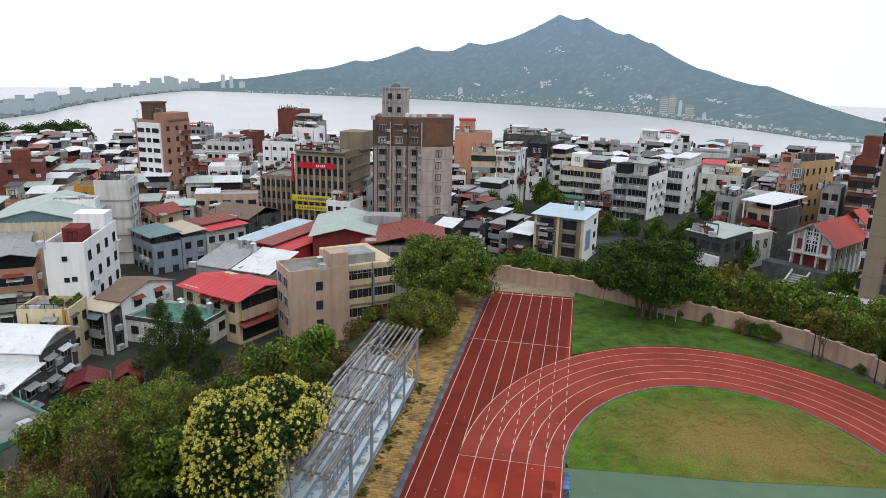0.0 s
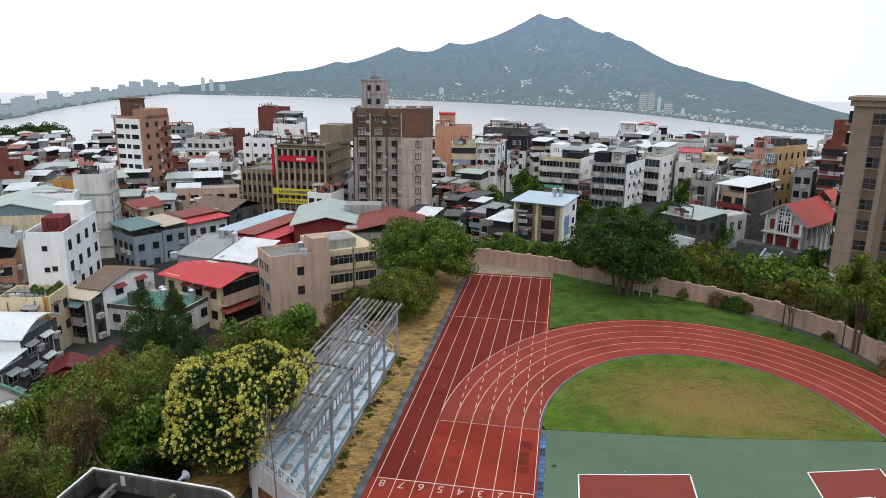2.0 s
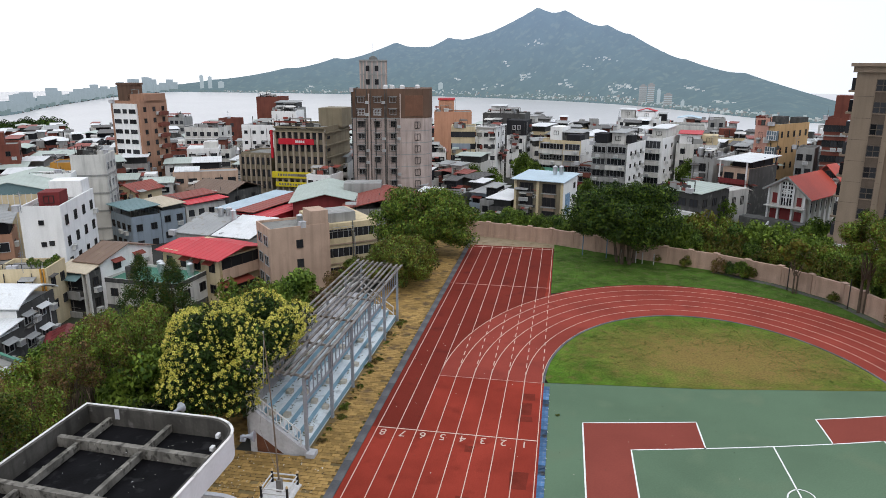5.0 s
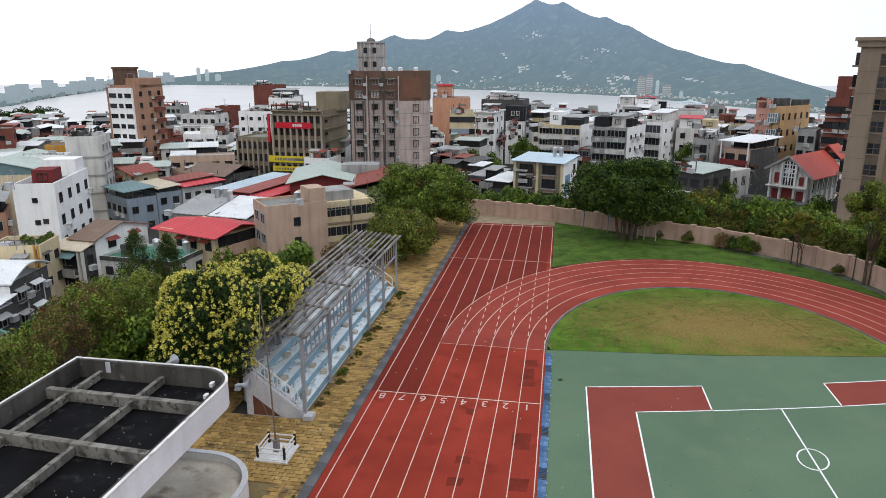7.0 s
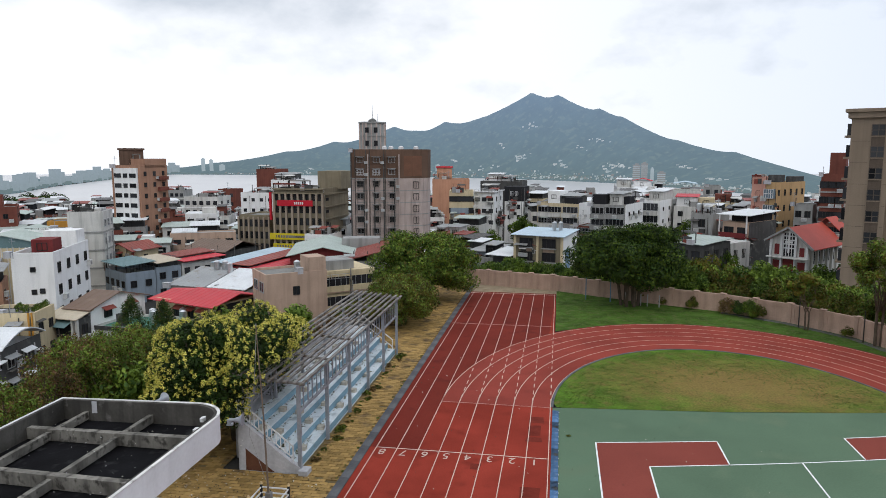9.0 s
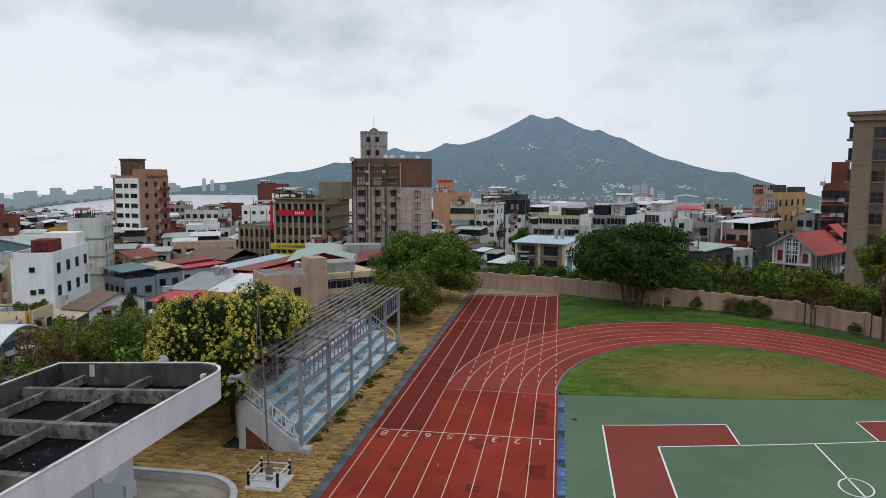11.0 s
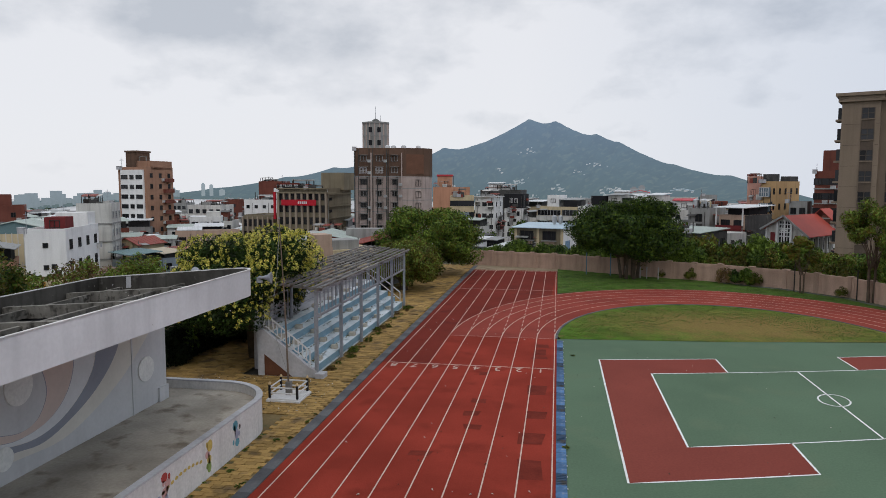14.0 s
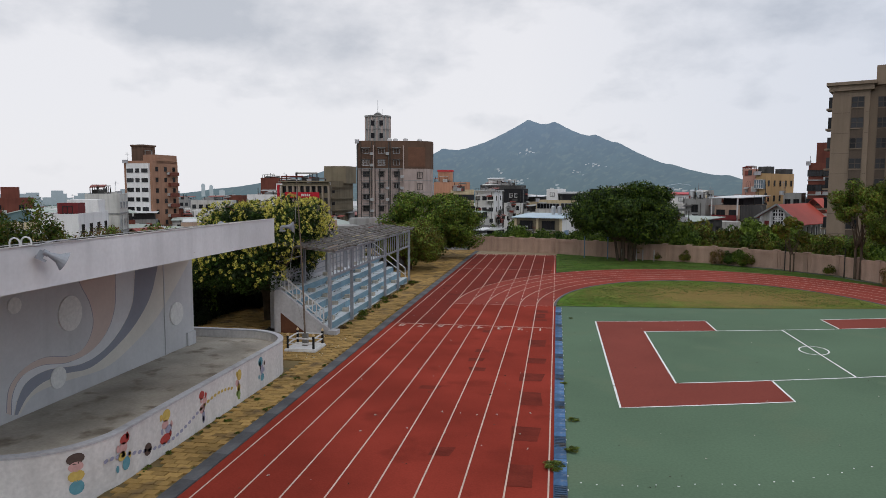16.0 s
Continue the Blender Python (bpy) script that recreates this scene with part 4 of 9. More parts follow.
horn(-1.80, -27.9, 7.08, 48, 30)
horn(-1.92, -13.6, 6.85, 10)
horn(-5.9, -12.0, 6.72, 80)
hoops = thing("roof_ladder", pose(-2.06, -28.4, 7.2), "white steel ladder hoops over the stage roof edge", "ladder")
for y in (0.0, 0.34):
    s = Shape().tube((0.1, y, 0.03), (0.1, y, 0.12), 0.018, 0.018, 6).tube((-0.16, y, 0.03), (-0.16, y, 0.12), 0.018, 0.018, 6)
    for k in range(6):
        a, c = math.pi * k / 6, math.pi * (k + 1) / 6
        s.tube((-0.03 + 0.13 * math.cos(a), y, 0.12 + 0.11 * math.sin(a)), (-0.03 + 0.13 * math.cos(c), y, 0.12 + 0.11 * math.sin(c)), 0.02, 0.02, 6)
    part("hoop", s, M_WHITEPAINT, hoops)
part("rung", Shape().tube((0.1, 0.0, 0.05), (0.1, 0.34, 0.05), 0.016, 0.016, 6), M_WHITEPAINT, hoops)
part("loose_cable", Shape().tube((0.12, 0.4, 0.02), (0.14, 1.1, 0.10), 0.012, 0.012, 5).tube((0.14, 1.1, 0.10), (0.1, 2.0, 0.03), 0.012, 0.012, 5), M_CONC_LT, hoops)

# ---- covered stand ----
stand = thing("grandstand", None, "light blue concrete grandstand under a bare steel roof frame", "grandstand")
Y0, Y1 = -3.9, 18.2
for i in range(5):
    x1, x0, z = -3.3 - 0.64 * i, -3.3 - 0.64 * (i + 1), 0.52 + 0.46 * i
    s = Shape().box(x0, Y0 + 0.25, -0.1 if i == 0 else z - 0.46, x1, Y1, z, 0)
    part("tier", s, M_STEP, stand)
    part("riser", Shape().box(x1, Y0 + 0.25, z - 0.40, x1 + 0.02, Y1, z - 0.02), M_STEP_RISER, stand)
part("base_wall", Shape().box(-6.5, Y0 + 0.25, -0.1, -3.94, Y1, 0.5), M_CONC, stand)
part("rear_walk", Shape().box(-7.3, Y0 + 1.5, -0.1, -6.5, Y1, 2.38), M_CONC_LT, stand, "rear gangway")
part("rear_wall", Shape().box(-7.4, Y0 + 1.5, -0.1, -7.3, Y1, 3.3), M_CONC_LT, stand, "low back wall")
s = Shape()
prof = [(-6.5, -0.1), (-3.1, -0.1), (-3.1, 0.35), (-3.6, 0.62), (-6.1, 2.55), (-6.5, 2.55)]
n = len(s.v)
s.v += [(x, Y0 - 0.02, z) for x, z in prof] + [(x, Y0 + 0.24, z) for x, z in prof]
s.f += [tuple(range(6)), tuple(reversed(range(6, 12)))] + [(i, i + 6, (i + 1) % 6 + 6, (i + 1) % 6) for i in range(6)]
s.m += [0] * 8
part("end_wall", s, M_CONC_LT, stand, "pale sloping end wall")
part("small_door", Shape().poly([(-6.1, Y0 - 0.035, 0.0), (-4.5, Y0 - 0.035, 0.0), (-5.1, Y0 - 0.035, 0.45), (-6.1, Y0 - 0.035, 1.2)]), mat("brown_boards", (0.13, 0.055, 0.032), 0.8, 0.2, 1.5, 9, 0.2), stand, "brown wedge-shaped store door")
part("step_block", Shape().box(-3.1, Y0 - 0.3, -0.1, -2.6, Y0 + 0.35, 0.28), M_CONC_LT, stand)
for y in (Y0 + 0.12,):
    s = Shape().bar((-3.5, y, 1.45), (-6.3, y, 3.6), 0.06, 0.06).bar((-3.5, y, 0.78), (-6.3, y, 2.93), 0.05, 0.05).bar((-3.5, y, 0.55), (-3.5, y, 1.47), 0.06, 0.06)
    part("handrail", s, M_WHITEPAINT, stand, "white painted steel handrail")
    for i in range(12):
        x = -3.7 - i * 0.24
        z = 1.45 + (-3.5 - x) * 0.768
        part("baluster", Shape().bar((x, y, z - 0.68), (x, y, z), 0.045, 0.045), M_WHITEPAINT, stand)
for y, k in ((Y1 - 0.4, 0),):
    s = Shape().bar((-3.4, y, 1.4), (-6.3, y, 3.6), 0.07, 0.07).bar((-3.4, y, 0.8), (-6.3, y, 3.0), 0.06, 0.06).bar((-3.4, y, 0.5), (-3.4, y, 1.42), 0.06, 0.06)
    part("handrail", s, M_WHITEPAINT, stand)
posts_y = [Y0 + 0.1 + i * (Y1 - Y0 - 0.2) / 5 for i in range(6)]
for y in posts_y:
    part("post", Shape().box(-3.2, y - 0.09, 0.0, -3.02, y + 0.09, 4.78), M_STEEL, stand)
    part("rear_post", Shape().box(-6.35, y - 0.08, 2.3, -6.2, y + 0.08, 5.12), M_STEEL, stand)
    part("rafter", Shape().bar((-2.75, y, 4.86), (-6.6, y, 5.22), 0.09, 0.14), M_RUST, stand)
for z, h in ((3.35, 0.12), (4.7, 0.14)):
    part("front_beam", Shape().box(-3.17, Y0 + 0.2, z - h / 2, -3.05, Y1 - 0.2, z + h / 2), M_STEEL, stand)
for i in range(31):
    y = Y0 + 0.8 + i * 0.68
    part("front_slat", Shape().box(-3.13, y - 0.06, 3.41, -3.09, y + 0.06, 4.63), M_STEEL, stand)
for i in range(10):
    x = -2.80 - i * 0.42
    z = 4.97 + (-2.75 - x) * 0.092
    part("purlin", Shape().bar((x + 0.05 * math.sin(i * 2.3), Y0 - 0.4 - 0.12 * math.sin(i * 5.1), z), (x - 0.04 * math.sin(i * 3.7), Y1 + 0.35 + 0.1 * math.cos(i * 4.3), z + 0.02 * math.sin(i * 1.9)), 0.15, 0.09), M_PURLIN, stand)
part("end_rail", Shape().bar((-6.4, Y0 + 0.5, 3.15), (-6.4, Y0 + 4.2, 3.15), 0.07, 0.07).bar((-6.4, Y0 + 0.5, 4.15), (-6.4, Y0 + 4.2, 4.15), 0.07, 0.07).bar((-6.4, Y0 + 0.5, 2.4), (-6.4, Y0 + 0.5, 4.18), 0.07, 0.07).bar((-6.4, Y0 + 4.2, 2.4), (-6.4, Y0 + 4.2, 4.18), 0.07, 0.07), M_STEEL, stand, "pale steel rail behind the top tier")
part("rear_rail", Shape().bar((-6.55, Y0 + 0.3, 3.3), (-6.55, Y1 - 0.3, 3.3), 0.06, 0.06).bar((-6.55, Y0 + 0.3, 2.9), (-6.55, Y1 - 0.3, 2.9), 0.04, 0.04), M_STEEL, stand)
rng = random.Random(21)
seat_me = Shape().prism(rounded(-0.2, -0.2, 0.2, 0.2, 0.05, 3), 0, 0.22).mesh("seat_block", mat("beige_seat_block", (0.42, 0.40, 0.34), 0.8, 0.15, 1.0, 8, 0.1))
for i in range(5):
    for j in range(6):
        if rng.random() < 0.85:
            part("seat_block", seat_me, (), stand, "", pose(-3.62 - 0.64 * i, Y0 + 1.6 + j * 3.4 + rng.uniform(-0.5, 0.5) - (0.9 if i % 2 else 0), 0.52 + 0.46 * i, 0, 0, rng.uniform(-8, 8)))

# ---- flagpole on its plinth ----
pole = thing("flagpole", pose(-3.2, -7.6, -0.02), "rusty steel flagpole on a white plinth with a low railing", "flagpole")
part("plinth", Shape().box(-0.85, -0.85, 0, 0.85, 0.85, 0.14).box(-0.8, -0.8, 0.14, 0.8, 0.8, 0.2), M_WHITEPAINT, pole)
part("foot", Shape().box(-0.13, -0.13, 0.2, 0.13, 0.13, 0.85), M_RUST, pole)
part("mast", Shape().tube((0, 0, 0.2), (-0.12, 0, 4.5), 0.05, 0.04, 10).tube((-0.12, 0, 4.5), (-0.34, 0, 8.9), 0.036, 0.024, 10), mat("rusty_pole", (0.17, 0.13, 0.10), 0.7, 0.25, 1.5, 9, 0.2), pole)
part("finial", Shape().tube((-0.34, 0, 8.9), (-0.345, 0, 9.0), 0.04, 0.03, 10), M_STEEL, pole)
part("halyard", Shape().tube((-0.32, 0, 8.8), (-0.45, -0.1, 6.4), 0.012, 0.012, 5).tube((-0.45, -0.1, 6.4), (-0.75, -0.25, 3.8), 0.012, 0.012, 5).tube((-0.75, -0.25, 3.8), (-0.06, 0, 1.3), 0.009, 0.009, 5), M_CONC, pole)
for x, y in ((-0.7, -0.7), (0.7, -0.7), (0.7, 0.7), (-0.7, 0.7)):
    p = part("rail_post", Shape().box(x - 0.05, y - 0.05, 0.2, x + 0.05, y + 0.05, 0.85), M_BLACK, pole)
    part("knob", Shape().tube((x, y, 0.85), (x, y, 0.9), 0.035, 0.08, 10).tube((x, y, 0.9), (x, y, 1.0), 0.08, 0.03, 10), mat("gilt_knob", (0.62, 0.45, 0.25), 0.4, 0.1, 1, 6, 0.0), p)
for z in (0.45, 0.72):
    for a, b in (((-0.7, -0.7), (0.7, -0.7)), ((0.7, -0.7), (0.7, 0.7)), ((0.7, 0.7), (-0.7, 0.7)), ((-0.7, 0.7), (-0.7, -0.7))):
        part("rail", Shape().bar((*a, z), (*b, z), 0.055, 0.055), M_WHITEPAINT, pole)

# blue and grey guard stakes on the verge
for x, y, h, label in ((13.3, 43.6, 2.6, "slim blue steel stake on the grass"), (16.0, 42.6, 2.6, "slim blue steel stake on the grass"), (17.6, 41.7, 1.3, "short pale post on the grass verge"),
                       (19.2, 41.2, 1.3, "short pale post on the grass verge"), (19.9, 41.0, 1.3, "short pale post on the grass verge"), (21.1, 40.6, 1.3, "short pale post on the grass verge")):
    thing("stake", pose(x, y, 0), label, "post", "verge stakes", "", Shape().tube((0, 0, -0.1), (0, 0, h), 0.06, 0.06, 8).tube((0, 0, h), (0, 0, h + 0.05), 0.08, 0.05, 8).mesh("stake", mat("stake_paint", (0.12, 0.2, 0.28) if h > 2 else (0.4, 0.4, 0.38), 0.6, 0.15)))
for x, y in ((33.2, 33.6), (37.0, 28.6)):
    thing("net_post", pose(x, y, 0), "thin dark steel post beside the wall", "post", "net posts", "", Shape().tube((0, 0, -0.1), (0, 0, 2.9), 0.06, 0.05, 8).box(-0.1, -0.1, 0, 0.1, 0.1, 0.05).mesh("net_post", M_DKFRAME))


# ---- trees and shrubs ----
def leaf_mesh(name, blobs, count, size, mats, seed, shell=0.72, weights=None, up=0.0, slim=0.55):
    """Many small folded leaves on and in a set of ellipsoid clumps."""
    g = np.random.RandomState(seed)
    B = np.array(blobs, float)
    area = (B[:, 3] * B[:, 4] + B[:, 3] * B[:, 5] + B[:, 4] * B[:, 5])
    pick = g.choice(len(B), count, p=area / area.sum())
    d = g.normal(size=(count, 3))
    d /= np.linalg.norm(d, axis=1)[:, None]
    rad = (shell + (1.06 - shell) * g.rand(count) ** 0.6)[:, None]
    c = B[pick, :3] + d * B[pick, 3:6] * rad
    nrm = d + g.normal(scale=0.42, size=(count, 3)) + np.array((0, 0, up))
    nrm /= np.linalg.norm(nrm, axis=1)[:, None]
    t = np.cross(nrm, g.normal(size=(count, 3)))
    t /= np.linalg.norm(t, axis=1)[:, None]
    b = np.cross(nrm, t)
    sz = (size * (0.6 + 0.8 * g.rand(count)))[:, None]
    v = np.stack([c - t * sz * 0.5, c + b * sz * slim * 0.5 + nrm * sz * 0.08, c + t * sz * 0.5 - nrm * sz * 0.1, c - b * sz * slim * 0.5 + nrm * sz * 0.08], 1).reshape(-1, 3)
    me = bpy.data.meshes.new(name)
    me.vertices.add(count * 4)
    me.loops.add(count * 4)
    me.polygons.add(count)
    me.vertices.foreach_set("co", v.ravel())
    me.loops.foreach_set("vertex_index", np.arange(count * 4))
    me.polygons.foreach_set("loop_start", np.arange(0, count * 4, 4))
    mats = mats if isinstance(mats, tuple) else (mats,)
    for x in mats:
        me.materials.append(x)
    if len(mats) > 1:
        me.polygons.foreach_set("material_index", g.choice(len(mats), count, p=weights).astype(np.int32))
    me.update(calc_edges=True)
    return me


def clumps(seed, n, rx, ry, rz, cz, lo=0.26, hi=0.42):
    """Uneven clumps that make up a crown of the given half-sizes round height cz."""
    g = random.Random(seed)
    out = []
    for i in range(n):
        a, e = g.uniform(0, 2 * math.pi), g.uniform(-0.75, 1.0)
        q = math.sqrt(max(0, 1 - e * e))
        k = g.uniform(0.45, 0.8)
        r = g.uniform(lo, hi)
        out.append((rx * k * q * math.cos(a), ry * k * q * math.sin(a), cz + rz * k * e, rx * r, ry * r, rz * r * 1.05))
    return out


def trunk_shape(blobs, height, r, seed, stems=1):
    g = random.Random(seed)
    s = Shape()
    for k in range(stems):
        a = 2 * math.pi * k / stems
        o = 0.0 if stems == 1 else r * (1.6 if stems < 5 else 4.2)
        p0 = Vector((o * math.cos(a), o * math.sin(a), -0.4))
        p1 = p0 * 1.3 + Vector((g.uniform(-0.2, 0.2), g.uniform(-0.2, 0.2), height * 0.55))
        s.tube(p0, p1, r, r * 0.72, 9)
        for b in blobs[k::stems][:9]:
            mid = p1 + (Vector(b[:3]) - p1) * 0.5 + Vector((g.uniform(-0.4, 0.4), g.uniform(-0.4, 0.4), 0.2))
            s.tube(p1 - Vector((0, 0, 0.1)), mid, r * 0.42, r * 0.25, 6)
            s.tube(mid, b[:3], r * 0.25, r * 0.08, 5)
    return s


def tree(label, x, y, z, rx, ry, rz, cz, leaves, size, mats, seed, r=0.25, n=26, stems=1, weights=None, lo=0.26, hi=0.42, shell=0.72, flat=1.0):
    t = thing("tree", pose(x, y, z), label, "tree")
    bl = [(*b[:5], b[5] * flat) for b in clumps(seed, n, rx, ry, rz, cz, lo, hi)]
    part("trunk", trunk_shape(bl, cz, r, seed, stems), M_BARK, t)
    part("crown", leaf_mesh("crown", bl, leaves, size, mats, seed, shell, weights), (), t)
    return t, bl


# the yellow-blossoming tree between stage and stand
t = thing("tree", pose(-8.3, -0.2, -0.1), "broad round tree covered in yellow blossom beside the stand", "tree")
bl = []
for x, y, z, a, b, c in clumps(31, 96, 5.3, 5.5, 3.75, 4.5, 0.16, 0.28):
    k = 0.72 + 0.28 * smooth((z - 1.4) / 2.4)
    if not (x * k > 1.0 and z < 5.6 and y * k > -3.6):
        bl.append((x * k, y * k, z, a, b, c))
# hanging branches on the open side and over the end of the stand
for x, y, z in ((-0.4, -4.5, 3.3), (0.6, -4.6, 3.4), (-1.4, -4.4, 3.5), (0.9, -4.5, 4.2), (-2.4, -4.0, 3.6), (-1.0, -4.8, 4.6), (1.7, -4.4, 3.6), (1.7, -4.2, 4.8), (2.5, -4.1, 5.4), (2.9, -3.3, 6.3), (3.4, -2.3, 6.9), (2.3, -3.2, 6.9), (3.3, -1.2, 7.0)):
    bl.append((x, y, z, 1.0, 1.0, 0.95))
part("trunk", trunk_shape(bl, 4.4, 0.42, 31), M_BARK, t)
part("crown", leaf_mesh("crown", bl, 50000, 0.18, (L_GLOSSY, L_DARK), 31, 0.45, (0.85, 0.15)), (), t)
g = np.random.RandomState(8)
tips, taken = [], {}
for i in range(30000):
    b = bl[g.randint(len(bl))]
    d = g.normal(size=3)
    d[2] = abs(d[2]) * 1.1 - 0.45
    d /= np.linalg.norm(d)
    p = [b[0] + d[0] * b[3] * 1.08, b[1] + d[1] * b[4] * 1.08, b[2] + d[2] * b[5] * 1.08]
    cell = tuple(int(math.floor(q / 0.46)) for q in p)
    near = [q for a in (-1, 0, 1) for e in (-1, 0, 1) for h in (-1, 0, 1) for q in taken.get((cell[0] + a, cell[1] + e, cell[2] + h), ())]
    if any((p[0] - q[0]) ** 2 + (p[1] - q[1]) ** 2 + (p[2] - q[2]) ** 2 < 0.070 for q in near) or noise.noise((p[0] * 0.8, p[1] * 0.8, p[2] * 0.8)) < -0.24 or g.rand() > 0.05 + 0.95 * smooth((p[2] - 2.8) / 3.6):
        continue
    if all(((p[0] - c[0]) / c[3]) ** 2 + ((p[1] - c[1]) / c[4]) ** 2 + ((p[2] - c[2]) / c[5]) ** 2 > 0.92 for c in bl):
        r = 0.085 + 0.065 * g.rand()
        tips.append((*p, r, r, r * 1.15))
        taken.setdefault(cell, []).append(p)
part("blossom", leaf_mesh("blossom", tips, len(tips) * 34, 0.075, (L_YELLOW, L_LIME), 9, 0.45, (0.78, 0.22), 0.9, 0.85), (), t, "clusters of yellow blossom")


def conifer(label, x, y, z, r, h, seed):
    """A feathery conifer: whorls of short clumps that shrink towards the tip."""
    g = random.Random(seed)
    t = thing("tree", pose(x, y, z), label, "tree")
    bl = []
    for i in range(int(h * 13)):
        e = g.random() ** 0.8
        q = r * (1 - e) ** 0.75 * g.uniform(0.35, 1.0)
        a = g.uniform(0, 6.28)
        k = 0.32 + 0.5 * (1 - e)
        bl.append((q * math.cos(a), q * math.sin(a), 1.2 + (h - 1.2) * e, k, k, k * 1.35))
    part("trunk", trunk_shape(bl, h * 0.9, 0.16, seed), M_BARK, t)
    part("crown", leaf_mesh("crown", bl, 22000, 0.22, (L_DARK, L_GLOSSY, L_OLIVE), seed, 0.3, (0.45, 0.4, 0.15), 0.2, 0.25), (), t)


tree("large dense dark green banyan on the verge", 18.0, 41.2, 0, 7.3, 5.6, 4.3, 5.3, 50000, 0.27, (L_DARK, L_GLOSSY, L_MID), 41, 0.2, 66, 6, (0.40, 0.24, 0.36), 0.12, 0.31, 0.4, 0.9)
tree("broad leafy green tree beside the paved strip", -5.0, 40.3, -0.1, 7.4, 6.4, 4.6, 4.2, 46000, 0.27, (L_MID, L_OLIVE, L_LIME, L_DARK), 43, 0.35, 84, 2, (0.35, 0.15, 0.35, 0.15), 0.14, 0.28, 0.4, 0.85)
tree("olive-leaved shrubby tree past the stand", -5.4, 28.0, -0.1, 4.4, 5.2, 3.1, 2.9, 28000, 0.21, (L_OLIVE, L_LIME), 44, 0.18, 60, 3, (0.62, 0.38), 0.15, 0.28, 0.4, 0.95)
tree("slender tree with an airy olive crown by the wall", 37.8, 27.6, 0, 3.8, 3.8, 3.6, 6.4, 13000, 0.22, (L_MID, L_OLIVE, L_LIME), 45, 0.15, 30, 2, (0.4, 0.35, 0.25), 0.14, 0.26, 0.35)
tree("slender tree with an airy green crown by the wall", 39.8, 24.4, 0, 3.8, 3.8, 3.8, 6.0, 13000, 0.22, (L_MID, L_OLIVE, L_LIME), 46, 0.15, 30, 2, (0.45, 0.25, 0.3), 0.14, 0.26, 0.35)
tree("thin young tree with sparse leaves by the wall", 33.6, 32.6, 0, 2.0, 2.0, 1.6, 4.2, 1500, 0.32, (L_OLIVE, L_MID), 47, 0.09, 10, 2, (0.7, 0.3), 0.2, 0.34)
conifer("dark feathery conifer on the slope below", -33.5, 27.0, -7.4, 3.5, 9.4, 48)
conifer("dark feathery conifer on the slope below", -30.4, 28.0, -7.4, 3.3, 9.0, 49)

# shrubs: a few kinds, planted many times
kinds = {}
for nm, mats, wts, size, seed in (("deep", (L_DARK, L_MID), (0.7, 0.3), 0.14, 60), ("green", (L_MID, L_LIME), (0.75, 0.25), 0.14, 61), ("olive", (L_OLIVE, L_MID), (0.7, 0.3), 0.12, 62), ("brown", (L_BROWN, L_OLIVE), (0.7, 0.3), 0.14, 63), ("lime", (L_LIME, L_MID), (0.7, 0.3), 0.15, 64),
                                     # gloom: leaf colour darkened to stand for shade
                                     ("wild", (L_OLIVE, L_MID, L_LIME), (0.4, 0.25, 0.35), 0.10, 65), ("bush", (L_MID, L_DARK, L_LIME), (0.35, 0.1, 0.55), 0.105, 66), ("gloom", (leaf_mat("shade_dark_leaf", (0.002, 0.005, 0.002), (0.016, 0.028, 0.009)),), None, 0.12, 68), ("dry", (L_BROWN, L_OLIVE, M_TWIG), (0.45, 0.35, 0.2), 0.10, 67)):
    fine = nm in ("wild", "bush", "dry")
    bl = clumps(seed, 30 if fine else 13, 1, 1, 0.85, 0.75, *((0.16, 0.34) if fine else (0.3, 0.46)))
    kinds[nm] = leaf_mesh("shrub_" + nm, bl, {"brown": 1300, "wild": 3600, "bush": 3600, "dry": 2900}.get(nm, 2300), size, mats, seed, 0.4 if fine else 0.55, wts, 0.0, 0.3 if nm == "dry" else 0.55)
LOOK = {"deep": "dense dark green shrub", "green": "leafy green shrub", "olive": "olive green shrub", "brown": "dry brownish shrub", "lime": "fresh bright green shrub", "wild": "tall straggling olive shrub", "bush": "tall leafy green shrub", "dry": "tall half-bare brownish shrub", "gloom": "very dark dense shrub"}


def shrub(kind, x, y, s, h=1.0, where="on the slope", z=None):
    z = land_z(x, y) - 0.25 if z is None else z
    turn = (x * 37 + y * 91) % 360
    return thing("shrub", Matrix.Translation((x, y, z)) @ Matrix.Rotation(radians(turn), 4, "Z") @ Matrix.Diagonal((s, s, s * h, 1)), LOOK[kind] + " " + where, "shrub", "shrubs " + where, "", kinds[kind])


SCRUB = []


def scrub(kind, x, y, s, h=1.0, z=None):
    SCRUB.append((kind, x, y, land_z(x, y) - 0.25 if z is None else z, s, h))


rng = random.Random(77)
# the overgrown slope west of the yard
for i in range(112):
    x, y = rng.uniform(-33, -12.0), rng.uniform(-28, 23)
    if (y > 18 and x < -26) or (x > -13.6 and y > -9):
        continue
    v = noise.noise((x * 0.10, y * 0.10, 5.0))
    kind = "dry" if v > 0.16 else ("wild" if v > 0.0 else rng.choice(("bush", "lime", "bush")))
    (scrub if i > 45 else shrub)(kind, x, y, rng.uniform(2.0, 3.1), rng.uniform(0.95, 1.35))
